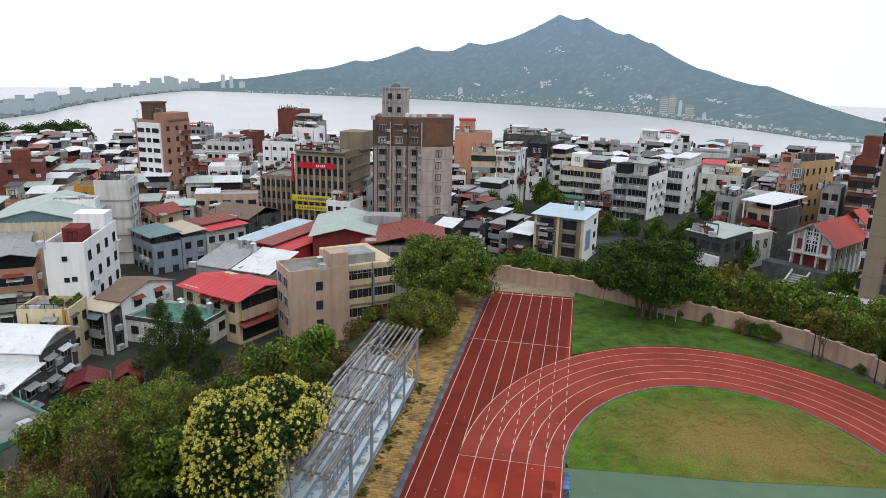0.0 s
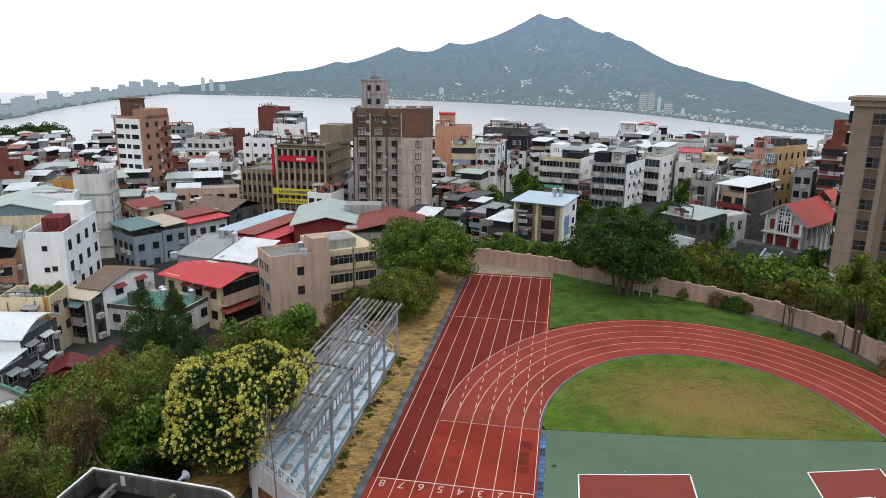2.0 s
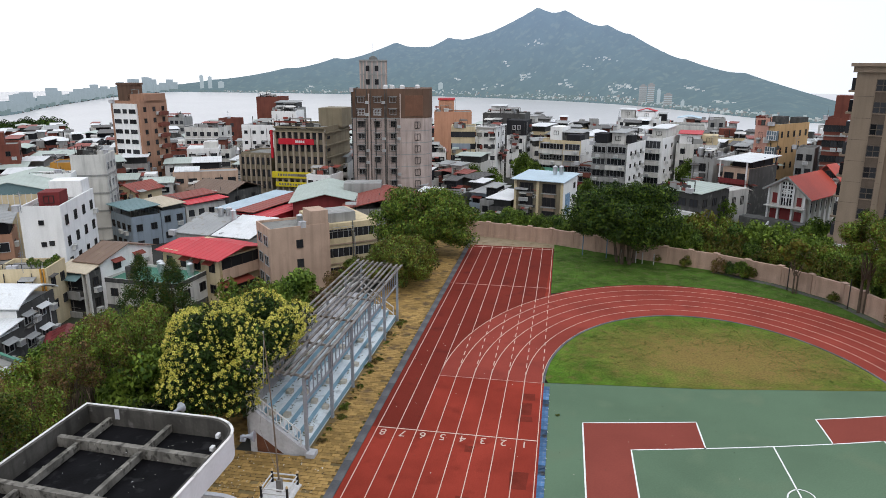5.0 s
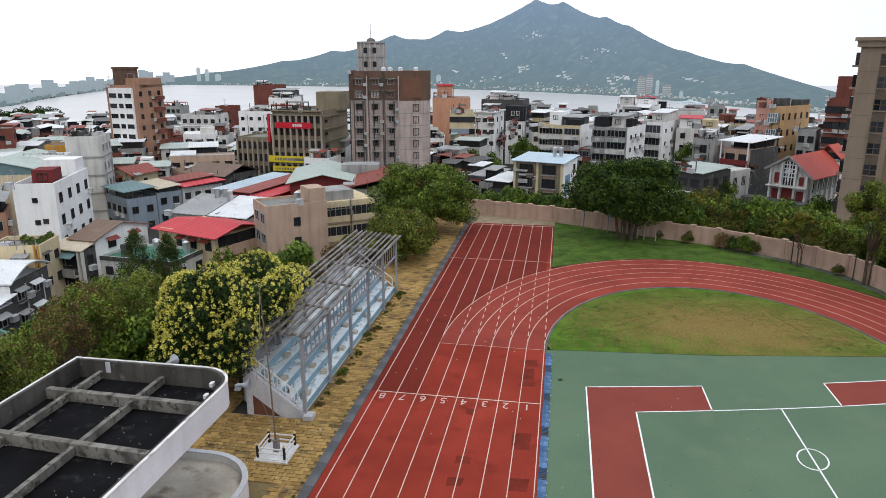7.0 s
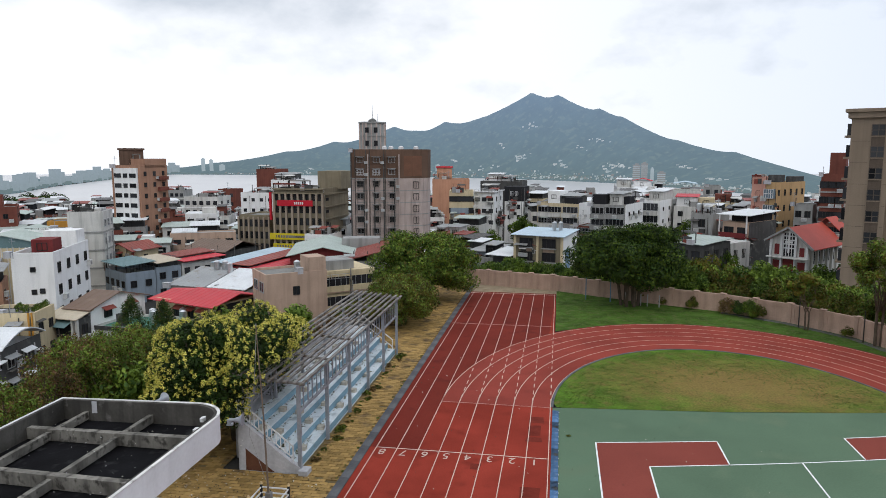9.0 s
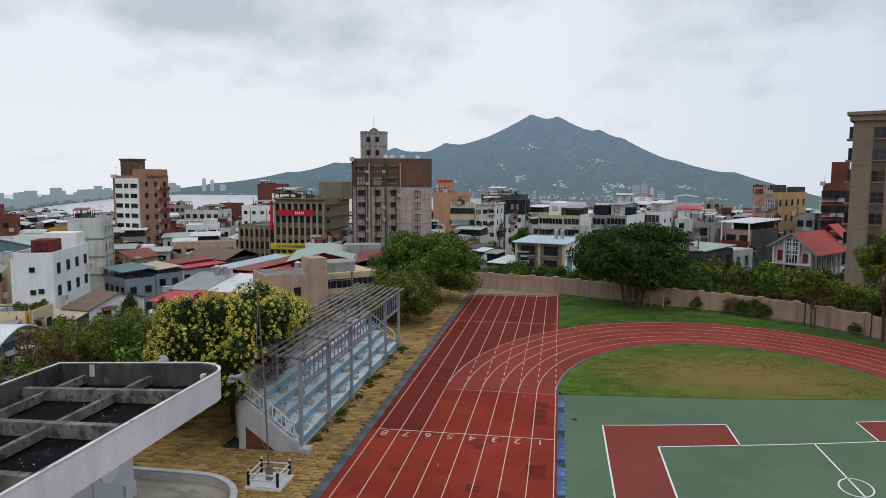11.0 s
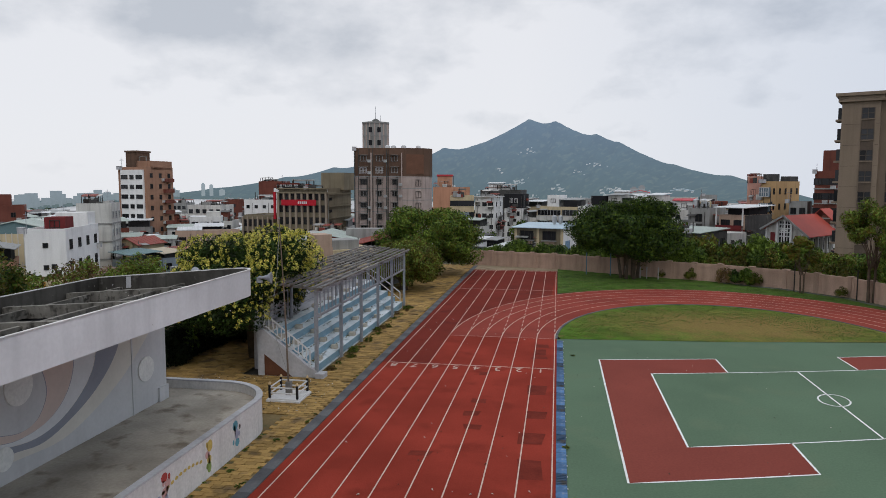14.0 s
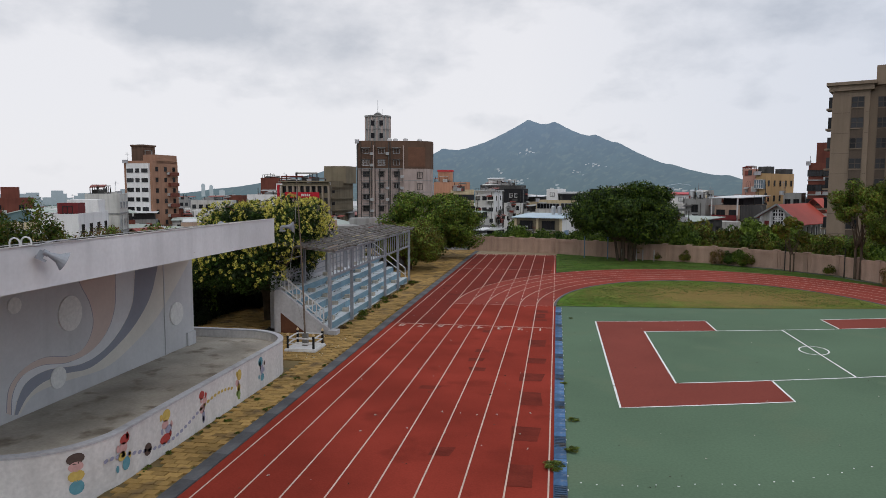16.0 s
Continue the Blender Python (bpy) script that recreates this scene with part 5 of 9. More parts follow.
# straggling slope trees, half bare
for i, (x, y, top) in enumerate(((-17.0, -4.8, 6.8), (-15.9, -0.5, 6.6), (-18.6, -1.2, 6.3), (-20.4, 2.0, 5.8), (-17.6, 2.8, 6.4), (-15.4, -9.2, 6.6), (-18.4, -8.0, 6.0), (-22.2, 5.2, 4.6), (-19.2, 6.8, 4.9), (-16.4, 7.2, 4.4), (-24.8, 4.2, 2.6), (-13.8, 5.4, 3.0), (-14.2, 9.6, 1.8), (-18.0, 10.2, 2.2), (-22.0, 9.0, 2.2))):
    z = land_z(x, y) - 0.2
    dry = i % 3 == 0
    tree("straggling half-bare brownish tree on the slope" if dry else "straggling olive-green tree on the slope", x, y, z, 2.0, 2.0, 2.5, top - z - 2.4, 3600 if dry else 5200, 0.15, (L_OLIVE, L_BROWN, L_LIME), 120 + i, 0.12, 34, 3, (0.25, 0.6, 0.15) if dry else (0.3, 0.1, 0.6), 0.14, 0.3, 0.3)
# bare crooked branches rising out of the scrub
for i in range(15):
    x, y = rng.uniform(-29, -14.5), rng.uniform(-12, 12)
    s = Shape()
    z = land_z(x, y)
    for k in range(5):
        p, d = Vector((0, 0, 0.4)), Vector((rng.uniform(-1, 1), rng.uniform(-1, 1), rng.uniform(0.9, 1.6))).normalized()
        for q in range(7):
            n = p + d * rng.uniform(0.5, 0.8)
            s.tube(p, n, 0.05 - 0.006 * q, 0.046 - 0.006 * q, 5)
            if q > 2:
                s.tube(n, n + Vector((rng.uniform(-0.6, 0.6), rng.uniform(-0.6, 0.6), rng.uniform(0.1, 0.5))), 0.02, 0.008, 4)
            p, d = n, (d + Vector((rng.uniform(-0.5, 0.5), rng.uniform(-0.5, 0.5), rng.uniform(-0.35, 0.2)))).normalized()
    thing("bare_bush", pose(x, y, z), "bare crooked grey-brown bush on the overgrown slope", "bush", "bare bushes", "", s.mesh("bare_bush", M_TWIG))
# added near-black shrubs; their leaf colour stands for shade under the blossoming tree
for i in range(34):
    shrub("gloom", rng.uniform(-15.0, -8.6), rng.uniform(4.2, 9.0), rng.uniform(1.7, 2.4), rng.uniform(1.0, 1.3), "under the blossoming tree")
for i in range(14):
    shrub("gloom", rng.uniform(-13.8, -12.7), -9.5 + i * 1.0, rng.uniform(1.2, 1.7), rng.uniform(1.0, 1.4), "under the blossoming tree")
# slim trees close behind the stage
for i in range(6):
    y = -27.5 + i * 2.9 + rng.uniform(-0.6, 0.6)
    x = rng.uniform(-15.0, -13.2)
    tree("slim olive-leaved tree growing behind the stage", x, y, land_z(x, y) - 0.2, 1.9, 1.9, 2.7, 5.9 - land_z(x, y) * 0.55, 6000, 0.15, (L_OLIVE, L_MID, L_DARK), 80 + i, 0.11, 34, 2, (0.4, 0.35, 0.25), 0.15, 0.3, 0.35)
for i in range(60):
    x, y = rng.uniform(-26, -10.5), rng.uniform(14, 36)
    if x < -12.5 - (y - 14) * 0.05 and y > 20:
        continue
    shrub(rng.choice(("deep", "wild", "olive", "wild", "brown")), x, y, rng.uniform(0.9, 1.6), rng.uniform(0.9, 1.3))
# greenery along the outside of the wall
for (x0, y0), (x1, y1) in zip(WALL_LINE, WALL_LINE[1:6]):
    n = int(math.hypot(x1 - x0, y1 - y0) / 1.1)
    nx, ny = -(y1 - y0), x1 - x0
    q = math.hypot(nx, ny)
    for i in range(n):
        for row in range(3 if x0 < 15 else 4):
            t = (i + rng.random()) / n
            o = 2.8 + row * (3.0 if x0 < 15 else 3.8) + rng.uniform(-0.6, 0.6)
            x, y = x0 + (x1 - x0) * t + nx / q * o, y0 + (y1 - y0) * t + ny / q * o
            kind = rng.choice(("green", "green", "lime", "deep", "bush")) if x0 < 15 else rng.choice(("bush", "green", "wild", "olive", "deep"))
            size, tall, z = rng.uniform(1.6, 2.4) * (1.3 if x0 > 15 and row else 1), rng.uniform(0.95, 1.3), max(land_z(x, y) - 0.2, -1.5 - 0.3 * row)
            if row == 0:
                shrub(kind, x, y, size, tall, "behind the school wall", z)
            else:
                scrub(kind, x, y, size, tall, z)
# weeds and low plants inside
for x, y, s, k in ((24.5, 40.4, 0.75, "olive"), (27.6, 38.7, 0.95, "brown"), (28.6, 38.0, 0.9, "deep"), (29.6, 37.2, 1.0, "green"), (30.5, 36.6, 0.8, "olive"), (38.3, 23.0, 0.9, "brown"), (36.4, 30.2, 0.6, "olive"), (21.6, 42.0, 0.5, "olive")):
    shrub(k, x, y, s, 1.2, "at the foot of the school wall", 0.0)
for i in range(42):
    y = -3.2 + i * 0.52 + rng.uniform(-0.3, 0.3)
    shrub(rng.choice(("olive", "wild", "brown", "wild")), -2.8 + rng.uniform(-0.16, 0.3), y, rng.choice((0.1, 0.14, 0.2, 0.34)) * rng.uniform(0.8, 1.2), rng.uniform(0.4, 0.9), "along the stand's foot", -0.03)
for x, y, s in ((9.9, -21.3, 0.42), (10.6, -16.8, 0.25), (10.5, -19.8, 0.3), (10.3, -12.0, 0.2), (-1.5, -13.2, 0.2), (-1.9, -19.0, 0.2), (-1.95, -16.4, 0.18), (10.9, 3.4, 0.18)):
    shrub("wild", x, y, s, 0.3, "sprouting at the kerb", 0.0)

for i in range(26):
    shrub("wild", -2.36 + rng.uniform(-0.04, 0.1), rng.uniform(-24, -12.5), rng.uniform(0.05, 0.12), 0.5, "sprouting at the kerb", 0.0)
for i in range(30):
    shrub("wild", -1.02 + rng.uniform(-0.06, 0.06), rng.uniform(-26, 20), rng.uniform(0.05, 0.13), 0.5, "sprouting at the kerb", 0.0)

for kind, me in kinds.items():
    rows = [r for r in SCRUB if r[0] == kind]
    if not rows:
        continue
    co = np.empty(len(me.vertices) * 3)
    me.vertices.foreach_get("co", co)
    co = co.reshape(-1, 3)
    idx = np.empty(len(me.polygons), dtype=np.int32)
    me.polygons.foreach_get("material_index", idx)
    out = []
    for _, x, y, z, sc, h in rows:
        a = radians((x * 37 + y * 91) % 360)
        q = co * (sc, sc, sc * h)
        out.append(np.stack([q[:, 0] * math.cos(a) - q[:, 1] * math.sin(a) + x, q[:, 0] * math.sin(a) + q[:, 1] * math.cos(a) + y, q[:, 2] + z], 1))
    v = np.concatenate(out)
    big = bpy.data.meshes.new("scrub_" + kind)
    big.vertices.add(len(v))
    big.loops.add(len(v))
    big.polygons.add(len(v) // 4)
    big.vertices.foreach_set("co", v.ravel())
    big.loops.foreach_set("vertex_index", np.arange(len(v)))
    big.polygons.foreach_set("loop_start", np.arange(0, len(v), 4))
    for x in me.materials:
        big.materials.append(x)
    big.polygons.foreach_set("material_index", np.tile(idx, len(rows)))
    big.update(calc_edges=True)
    thing("scrub", None, LOOK[kind].replace("shrub", "thicket") + " on the slopes round the school", "shrubs", "", "stuff", big)

# grass tufts
def tufts(label, n, spot, mats, seed):
    g = np.random.RandomState(seed)
    pts = []
    while len(pts) < n:
        p = (g.uniform(9, 43), g.uniform(7, 50))
        if spot(*p):
            pts.append(p)
    blobs = [(x, y, 0.04, 0.16, 0.16, 0.06) for x, y in pts]
    thing("grass_tufts", None, label, "grass", "", "stuff", leaf_mesh("grass_tufts", blobs, n * 5, 0.075, mats, seed, 0.2, None, 0.2, 0.35))


def on_field(x, y):
    d = math.hypot((x - 22) / 11.6, (y - 8) / 15.4)
    return y > 8.5 + 0.125 * (x - 9.9) and d < 1 and 0.5 + 0.5 * noise.noise((x * 7.3, y * 7.3, 2.0)) < 0.22 + 0.78 * smooth((d - 0.35) / 0.5)


def on_verge(x, y):
    return x > 10.2 and math.hypot((x - 22) / 20.0, (y - 8) / 25.3) > 1 and outside(x + 0.9, y + 1.6) == 0 and y > 15


L_TUFT = leaf_mat("grass_blade", (0.06, 0.108, 0.020), (0.14, 0.195, 0.045))
tufts("short uneven grass on the infield", 3600, on_field, (L_TUFT,), 71)
tufts("rough green grass on the verge", 5200, on_verge, (L_TUFT,), 72)

# fallen leaves and litter
rng = random.Random(17)


def litter(label, n, spot, size, mats, z):
    s = Shape()
    for i in range(n):
        x, y = spot()
        a, q = rng.uniform(0, 6.28), size * rng.uniform(0.5, 1.3)
        u, v = (math.cos(a) * q, math.sin(a) * q), (-math.sin(a) * q * 0.5, math.cos(a) * q * 0.5)
        h = rng.uniform(0.01, 0.05)
        s.poly([(x - u[0], y - u[1], z), (x + v[0], y + v[1], z + h), (x + u[0], y + u[1], z + 0.01), (x - v[0], y - v[1], z + h)], rng.randrange(len(mats)))
    return thing("litter", None, label, "litter", "", "stuff", s.mesh("litter", *mats))


M_PALE_LEAF = mat("pale_dry_leaf", (0.55, 0.52, 0.45), 0.8, 0.2)
M_DARK_LEAF = mat("dark_wet_leaf", (0.05, 0.045, 0.03), 0.8, 0.2)
litter("pale and dark fallen leaves on the court", 110, lambda: (rng.uniform(10.6, 24), rng.uniform(-34, 6)), 0.05, (M_PALE_LEAF, M_DARK_LEAF, M_DARK_LEAF), 0.014)
litter("scattered pale leaves on the track", 120, lambda: (rng.uniform(0, 9.6), rng.uniform(-33, 20)), 0.06, (M_PALE_LEAF, M_DARK_LEAF), 0.028)
litter("white scraps on the black stage roof", 90, lambda: (rng.gauss(-3.6, 1.4) if rng.random() < 0.6 else rng.uniform(-9, -2.6), rng.uniform(-23, -13.6)), 0.035, (M_PALE_LEAF, M_WHITEPAINT), 6.37)
litter("dry leaves over the paved yard", 500, lambda: (rng.uniform(-9.5, -1.5), rng.uniform(-10, -4.2)), 0.06, (M_DARK_LEAF, M_DARK_LEAF, M_PALE_LEAF), 0.045)
for i in range(5):
    litter("dead leaves gathered on a stand tier", 110, lambda: (-3.3 - 0.64 * i - 0.62 + abs(rng.gauss(0, 0.15)), Y0 + 0.6 + (Y1 - Y0 - 1) * rng.random() ** 1.6), 0.09, (M_DARK_LEAF, L_OLIVE), 0.525 + 0.46 * i)


# ---- the town ----
WALLS = {n: mat("wall_" + n, c, 0.85, v, 0.35, 7, 0.05, st, None if not c2 else c2, 0.57, speck=0.2) for n, c, v, st, c2 in (
    ("white", (0.80, 0.80, 0.79), 0.06, 0.22, None), ("offwhite", (0.57, 0.56, 0.53), 0.14, 0.55, None), ("cream", (0.58, 0.48, 0.31), 0.10, 0.35, None), ("grey", (0.30, 0.30, 0.29), 0.15, 0.5, None),
    ("darkgrey", (0.075, 0.075, 0.073), 0.2, 0.5, (0.15, 0.15, 0.14)), ("brick", (0.17, 0.058, 0.042), 0.18, 0.3, None), ("brownbrick", (0.35, 0.195, 0.13), 0.12, 0.3, None), ("tan", (0.47, 0.335, 0.255), 0.10, 0.4, (0.43, 0.30, 0.23)),
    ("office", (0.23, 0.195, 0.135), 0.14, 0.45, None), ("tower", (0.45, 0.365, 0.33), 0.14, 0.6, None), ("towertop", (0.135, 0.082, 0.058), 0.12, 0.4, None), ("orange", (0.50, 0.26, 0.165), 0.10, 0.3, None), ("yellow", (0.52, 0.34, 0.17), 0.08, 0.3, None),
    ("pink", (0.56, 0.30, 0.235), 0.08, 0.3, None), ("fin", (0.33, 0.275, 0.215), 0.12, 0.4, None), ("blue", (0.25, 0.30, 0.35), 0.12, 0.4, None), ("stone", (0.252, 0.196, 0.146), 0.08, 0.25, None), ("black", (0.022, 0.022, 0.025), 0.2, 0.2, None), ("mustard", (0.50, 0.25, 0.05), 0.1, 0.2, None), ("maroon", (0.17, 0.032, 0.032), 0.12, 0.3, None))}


def sheet_mat(name, col, rust=None):
    return mat(name, col, 0.55, 0.08, 0.4, 6, 0.1, 0.0, rust, 0.60, spec=0.28, spread=0.08)


ROOFS = {"red": sheet_mat("roof_red", (0.50, 0.045, 0.055)), "rust": sheet_mat("roof_rust_red", (0.24, 0.055, 0.04), (0.17, 0.07, 0.05)), "white": sheet_mat("roof_white", (0.66, 0.68, 0.69), (0.5, 0.5, 0.49)), "palegreen": sheet_mat("roof_pale_green", (0.40, 0.46, 0.42)),
         "teal": sheet_mat("roof_teal", (0.13, 0.21, 0.22)), "beige": sheet_mat("roof_beige", (0.52, 0.45, 0.34)), "brown": sheet_mat("roof_brown_tile", (0.16, 0.105, 0.075), (0.2, 0.14, 0.1)), "grey": sheet_mat("roof_grey", (0.29, 0.30, 0.30), (0.2, 0.16, 0.12)), "blue": sheet_mat("roof_pale_blue", (0.42, 0.53, 0.60)),
         "greenpaint": mat("roof_green_coating", (0.085, 0.24, 0.175), 0.7, 0.15, 0.3, 6, 0.1, 0.0, (0.13, 0.26, 0.2), 0.56), "slab": mat("roof_cement", (0.24, 0.24, 0.225), 0.9, 0.25, 0.25, 6, 0.2, 0.0, (0.13, 0.13, 0.12), 0.54), "dark": sheet_mat("roof_dark", (0.07, 0.068, 0.066), (0.12, 0.08, 0.06)), "orange": sheet_mat("roof_orange_red", (0.42, 0.062, 0.036)), "maroon": sheet_mat("roof_maroon", (0.14, 0.024, 0.024), (0.10, 0.03, 0.028))}
WIN = {}


def window_mesh(w, h, frame):
    """One connected frame with its mullions, and the pane set inside it. Faces -y."""
    key = (round(w, 2), round(h, 2), frame.name)
    if key not in WIN:
        t = 0.07
        k = 3 if w > 2.2 else (2 if w > 0.75 else 1)
        xs = [-w / 2, -w / 2 + t]
        for i in range(1, k):
            xs += [-w / 2 + w * i / k - 0.03, -w / 2 + w * i / k + 0.03]
        xs += [w / 2 - t, w / 2]
        zs = [-h / 2, -h / 2 + t, h / 2 - t, h / 2]
        s = Shape()
        at = {}

        def vert(i, j, back):
            if (i, j, back) not in at:
                at[i, j, back] = len(s.v)
                s.v.append((xs[i], 0.0 if back else -0.1, zs[j]))
            return at[i, j, back]

        solid = {(i, j) for i in range(len(xs) - 1) for j in range(3) if j != 1 or i % 2 == 0}
        for i, j in sorted(solid):
            s.f.append((vert(i, j, 0), vert(i + 1, j, 0), vert(i + 1, j + 1, 0), vert(i, j + 1, 0)))
            for (di, dj), (p, q) in (((-1, 0), ((i, j + 1), (i, j))), ((1, 0), ((i + 1, j), (i + 1, j + 1))), ((0, -1), ((i, j), (i + 1, j))), ((0, 1), ((i + 1, j + 1), (i, j + 1)))):
                if (i + di, j + dj) not in solid:
                    s.f.append((vert(*q, 0), vert(*p, 0), vert(*p, 1), vert(*q, 1)))
        s.m = [0] * len(s.f)
        p = Shape().box(-w / 2 + t / 2, -0.03, -h / 2 + t / 2, w / 2 - t / 2, -0.01, h / 2 - t / 2)
        WIN[key] = (s.mesh("window", frame), p.mesh("pane", M_GLASS))
    return WIN[key]


def lattice(x0, x1, z0, z1, nx, nz, t, y0, y1):
    """A grid of bars in one connected piece: nx bays across, nz bays up, bars t wide, from y0 (front) to y1."""
    xs, zs = [], []
    for i in range(nx + 1):
        xs += [x0 + (x1 - x0 - t) * i / nx, x0 + (x1 - x0 - t) * i / nx + t]
    for j in range(nz + 1):
        zs += [z0 + (z1 - z0 - t) * j / nz, z0 + (z1 - z0 - t) * j / nz + t]
    s, at = Shape(), {}

    def vert(i, j, back):
        if (i, j, back) not in at:
            at[i, j, back] = len(s.v)
            s.v.append((xs[i], y1 if back else y0, zs[j]))
        return at[i, j, back]

    solid = {(i, j) for i in range(len(xs) - 1) for j in range(len(zs) - 1) if i % 2 == 0 or j % 2 == 0}
    for i, j in sorted(solid):
        s.f.append((vert(i, j, 0), vert(i + 1, j, 0), vert(i + 1, j + 1, 0), vert(i, j + 1, 0)))
        for (di, dj), (p, q) in (((-1, 0), ((i, j + 1), (i, j))), ((1, 0), ((i + 1, j), (i + 1, j + 1))), ((0, -1), ((i, j), (i + 1, j))), ((0, 1), ((i + 1, j + 1), (i, j + 1)))):
            if (i + di, j + dj) not in solid:
                s.f.append((vert(*q, 0), vert(*p, 0), vert(*p, 1), vert(*q, 1)))
    s.m = [0] * len(s.f)
    return s


AC_ME = Shape().box(-0.42, -0.45, -0.3, 0.42, 0.0, 0.3).box(-0.46, -0.5, 0.3, 0.46, 0.02, 0.33).box(-0.36, -0.47, -0.24, 0.36, -0.45, 0.24, 1).mesh("air_conditioner", mat("ac_casing", (0.56, 0.56, 0.54), 0.6, 0.15), M_ALU)


def on_face(side, W, D, u, z):
    """Pose on a face of a block: f front, r right, l left."""
    return {"f": pose(u, 0, z), "r": pose(W, u, z, 0, 0, 90), "l": pose(0, u, z, 0, 0, -90)}[side]


def far_window(w, h):
    """A plain dark pane standing a little proud, for houses too far off to show a frame."""
    key = (round(w, 2), round(h, 2), "far")
    if key not in WIN:
        WIN[key] = Shape().box(-w / 2, -0.06, -h / 2, w / 2, 0.0, h / 2).mesh("window", M_GLASS)
    return WIN[key]


def window(home, side, W, D, u, z, w, h, frame=None):
    a, b = window_mesh(w, h, frame or M_ALU)
    ob = part("window", a, (), home, "", on_face(side, W, D, u, z))
    if home.location.y < 128:
        part("pane", b, (), ob)
    else:
        ob.data = far_window(w, h)
    return ob


def tank(home, x, y, z, r=0.55, h=1.3):
    s = Shape().tube((x, y, z), (x, y, z + 0.45), r * 0.8, r * 0.8, 8).tube((x, y, z + 0.45), (x, y, z + 0.45 + h), r, r, 14)
    for i in range(3):
        s.tube((x, y, z + 0.6 + i * h / 3), (x, y, z + 0.66 + i * h / 3), r * 1.04, r * 1.04, 14)
    s.tube((x, y, z + 0.45 + h), (x, y, z + 0.62 + h), r, r * 0.25, 14)
    part("water_tank", s, M_STAINLESS, home, "stainless steel water tank")


def sheet_roof(home, x0, y0, x1, y1, z, rise, roof, kind="gable", name="roof"):
    """Ribbed sheet-metal roof over a rectangle, one folded sheet: gable along y or x, or a single pitch."""
    along_x = kind != "gable"
    a0, a1 = (x0, x1) if along_x else (y0, y1)
    k = max(3, int((a1 - a0) / 0.85))
    run = []
    for i in range(k):
        p = a0 + (a1 - a0) * i / k
        run += [(p, 0.0), (p + 0.09, 0.04), (p + 0.18, 0.04), (p + 0.27, 0.0)]
    run.append((a1, 0.0))
    if kind == "gable":
        prof = [(x0, z), ((x0 + x1) / 2, z + rise), (x1, z)]
    elif kind == "gable_x":
        prof = [(y0, z), ((y0 + y1) / 2, z + rise), (y1, z)]
    else:
        prof = [(y0, z), (y1, z + rise)]
    s = Shape()
    n = len(prof)
    for down in (0.0, -0.1):
        for p, up in run:
            for q, zz in prof:
                s.v.append((p, q, zz + up + down) if along_x else (q, p, zz + up + down))
    half = len(run) * n
    for i in range(len(run) - 1):
        for j in range(n - 1):
            c = (i * n + j, (i + 1) * n + j, (i + 1) * n + j + 1, i * n + j + 1)
            s.f.append(c if along_x else c[::-1])
            s.f.append(tuple(half + t for t in (c[::-1] if along_x else c)))
        for j in (0, n - 1):
            s.f.append((i * n + j, (i + 1) * n + j, half + (i + 1) * n + j, half + i * n + j))
    for i in (0, len(run) - 1):
        for j in range(n - 1):
            s.f.append((i * n + j, i * n + j + 1, half + i * n + j + 1, half + i * n + j))
    s.m = [0] * len(s.f)
    return part(name, s, ROOFS[roof], home)


def tray(W, D, H, rim, p=0.2):
    """A solid block whose top is sunk inside a rim."""
    s = Shape()
    s.v = [(x, y, zz) for zz in (0, H) for x, y in ((0, 0), (W, 0), (W, D), (0, D))] + [(x, y, zz) for zz in (H, H - rim) for x, y in ((p, p), (W - p, p), (W - p, D - p), (p, D - p))]
    s.f = [(3, 2, 1, 0)] + [(i, (i + 1) % 4, (i + 1) % 4 + 4, i + 4) for i in range(4)] + [(i + 4, (i + 1) % 4 + 4, (i + 1) % 4 + 8, i + 8) for i in range(4)] + [(i + 8, (i + 1) % 4 + 8, (i + 1) % 4 + 12, i + 12) for i in range(4)] + [(12, 13, 14, 15)]
    s.m = [0] * len(s.f)
    return s


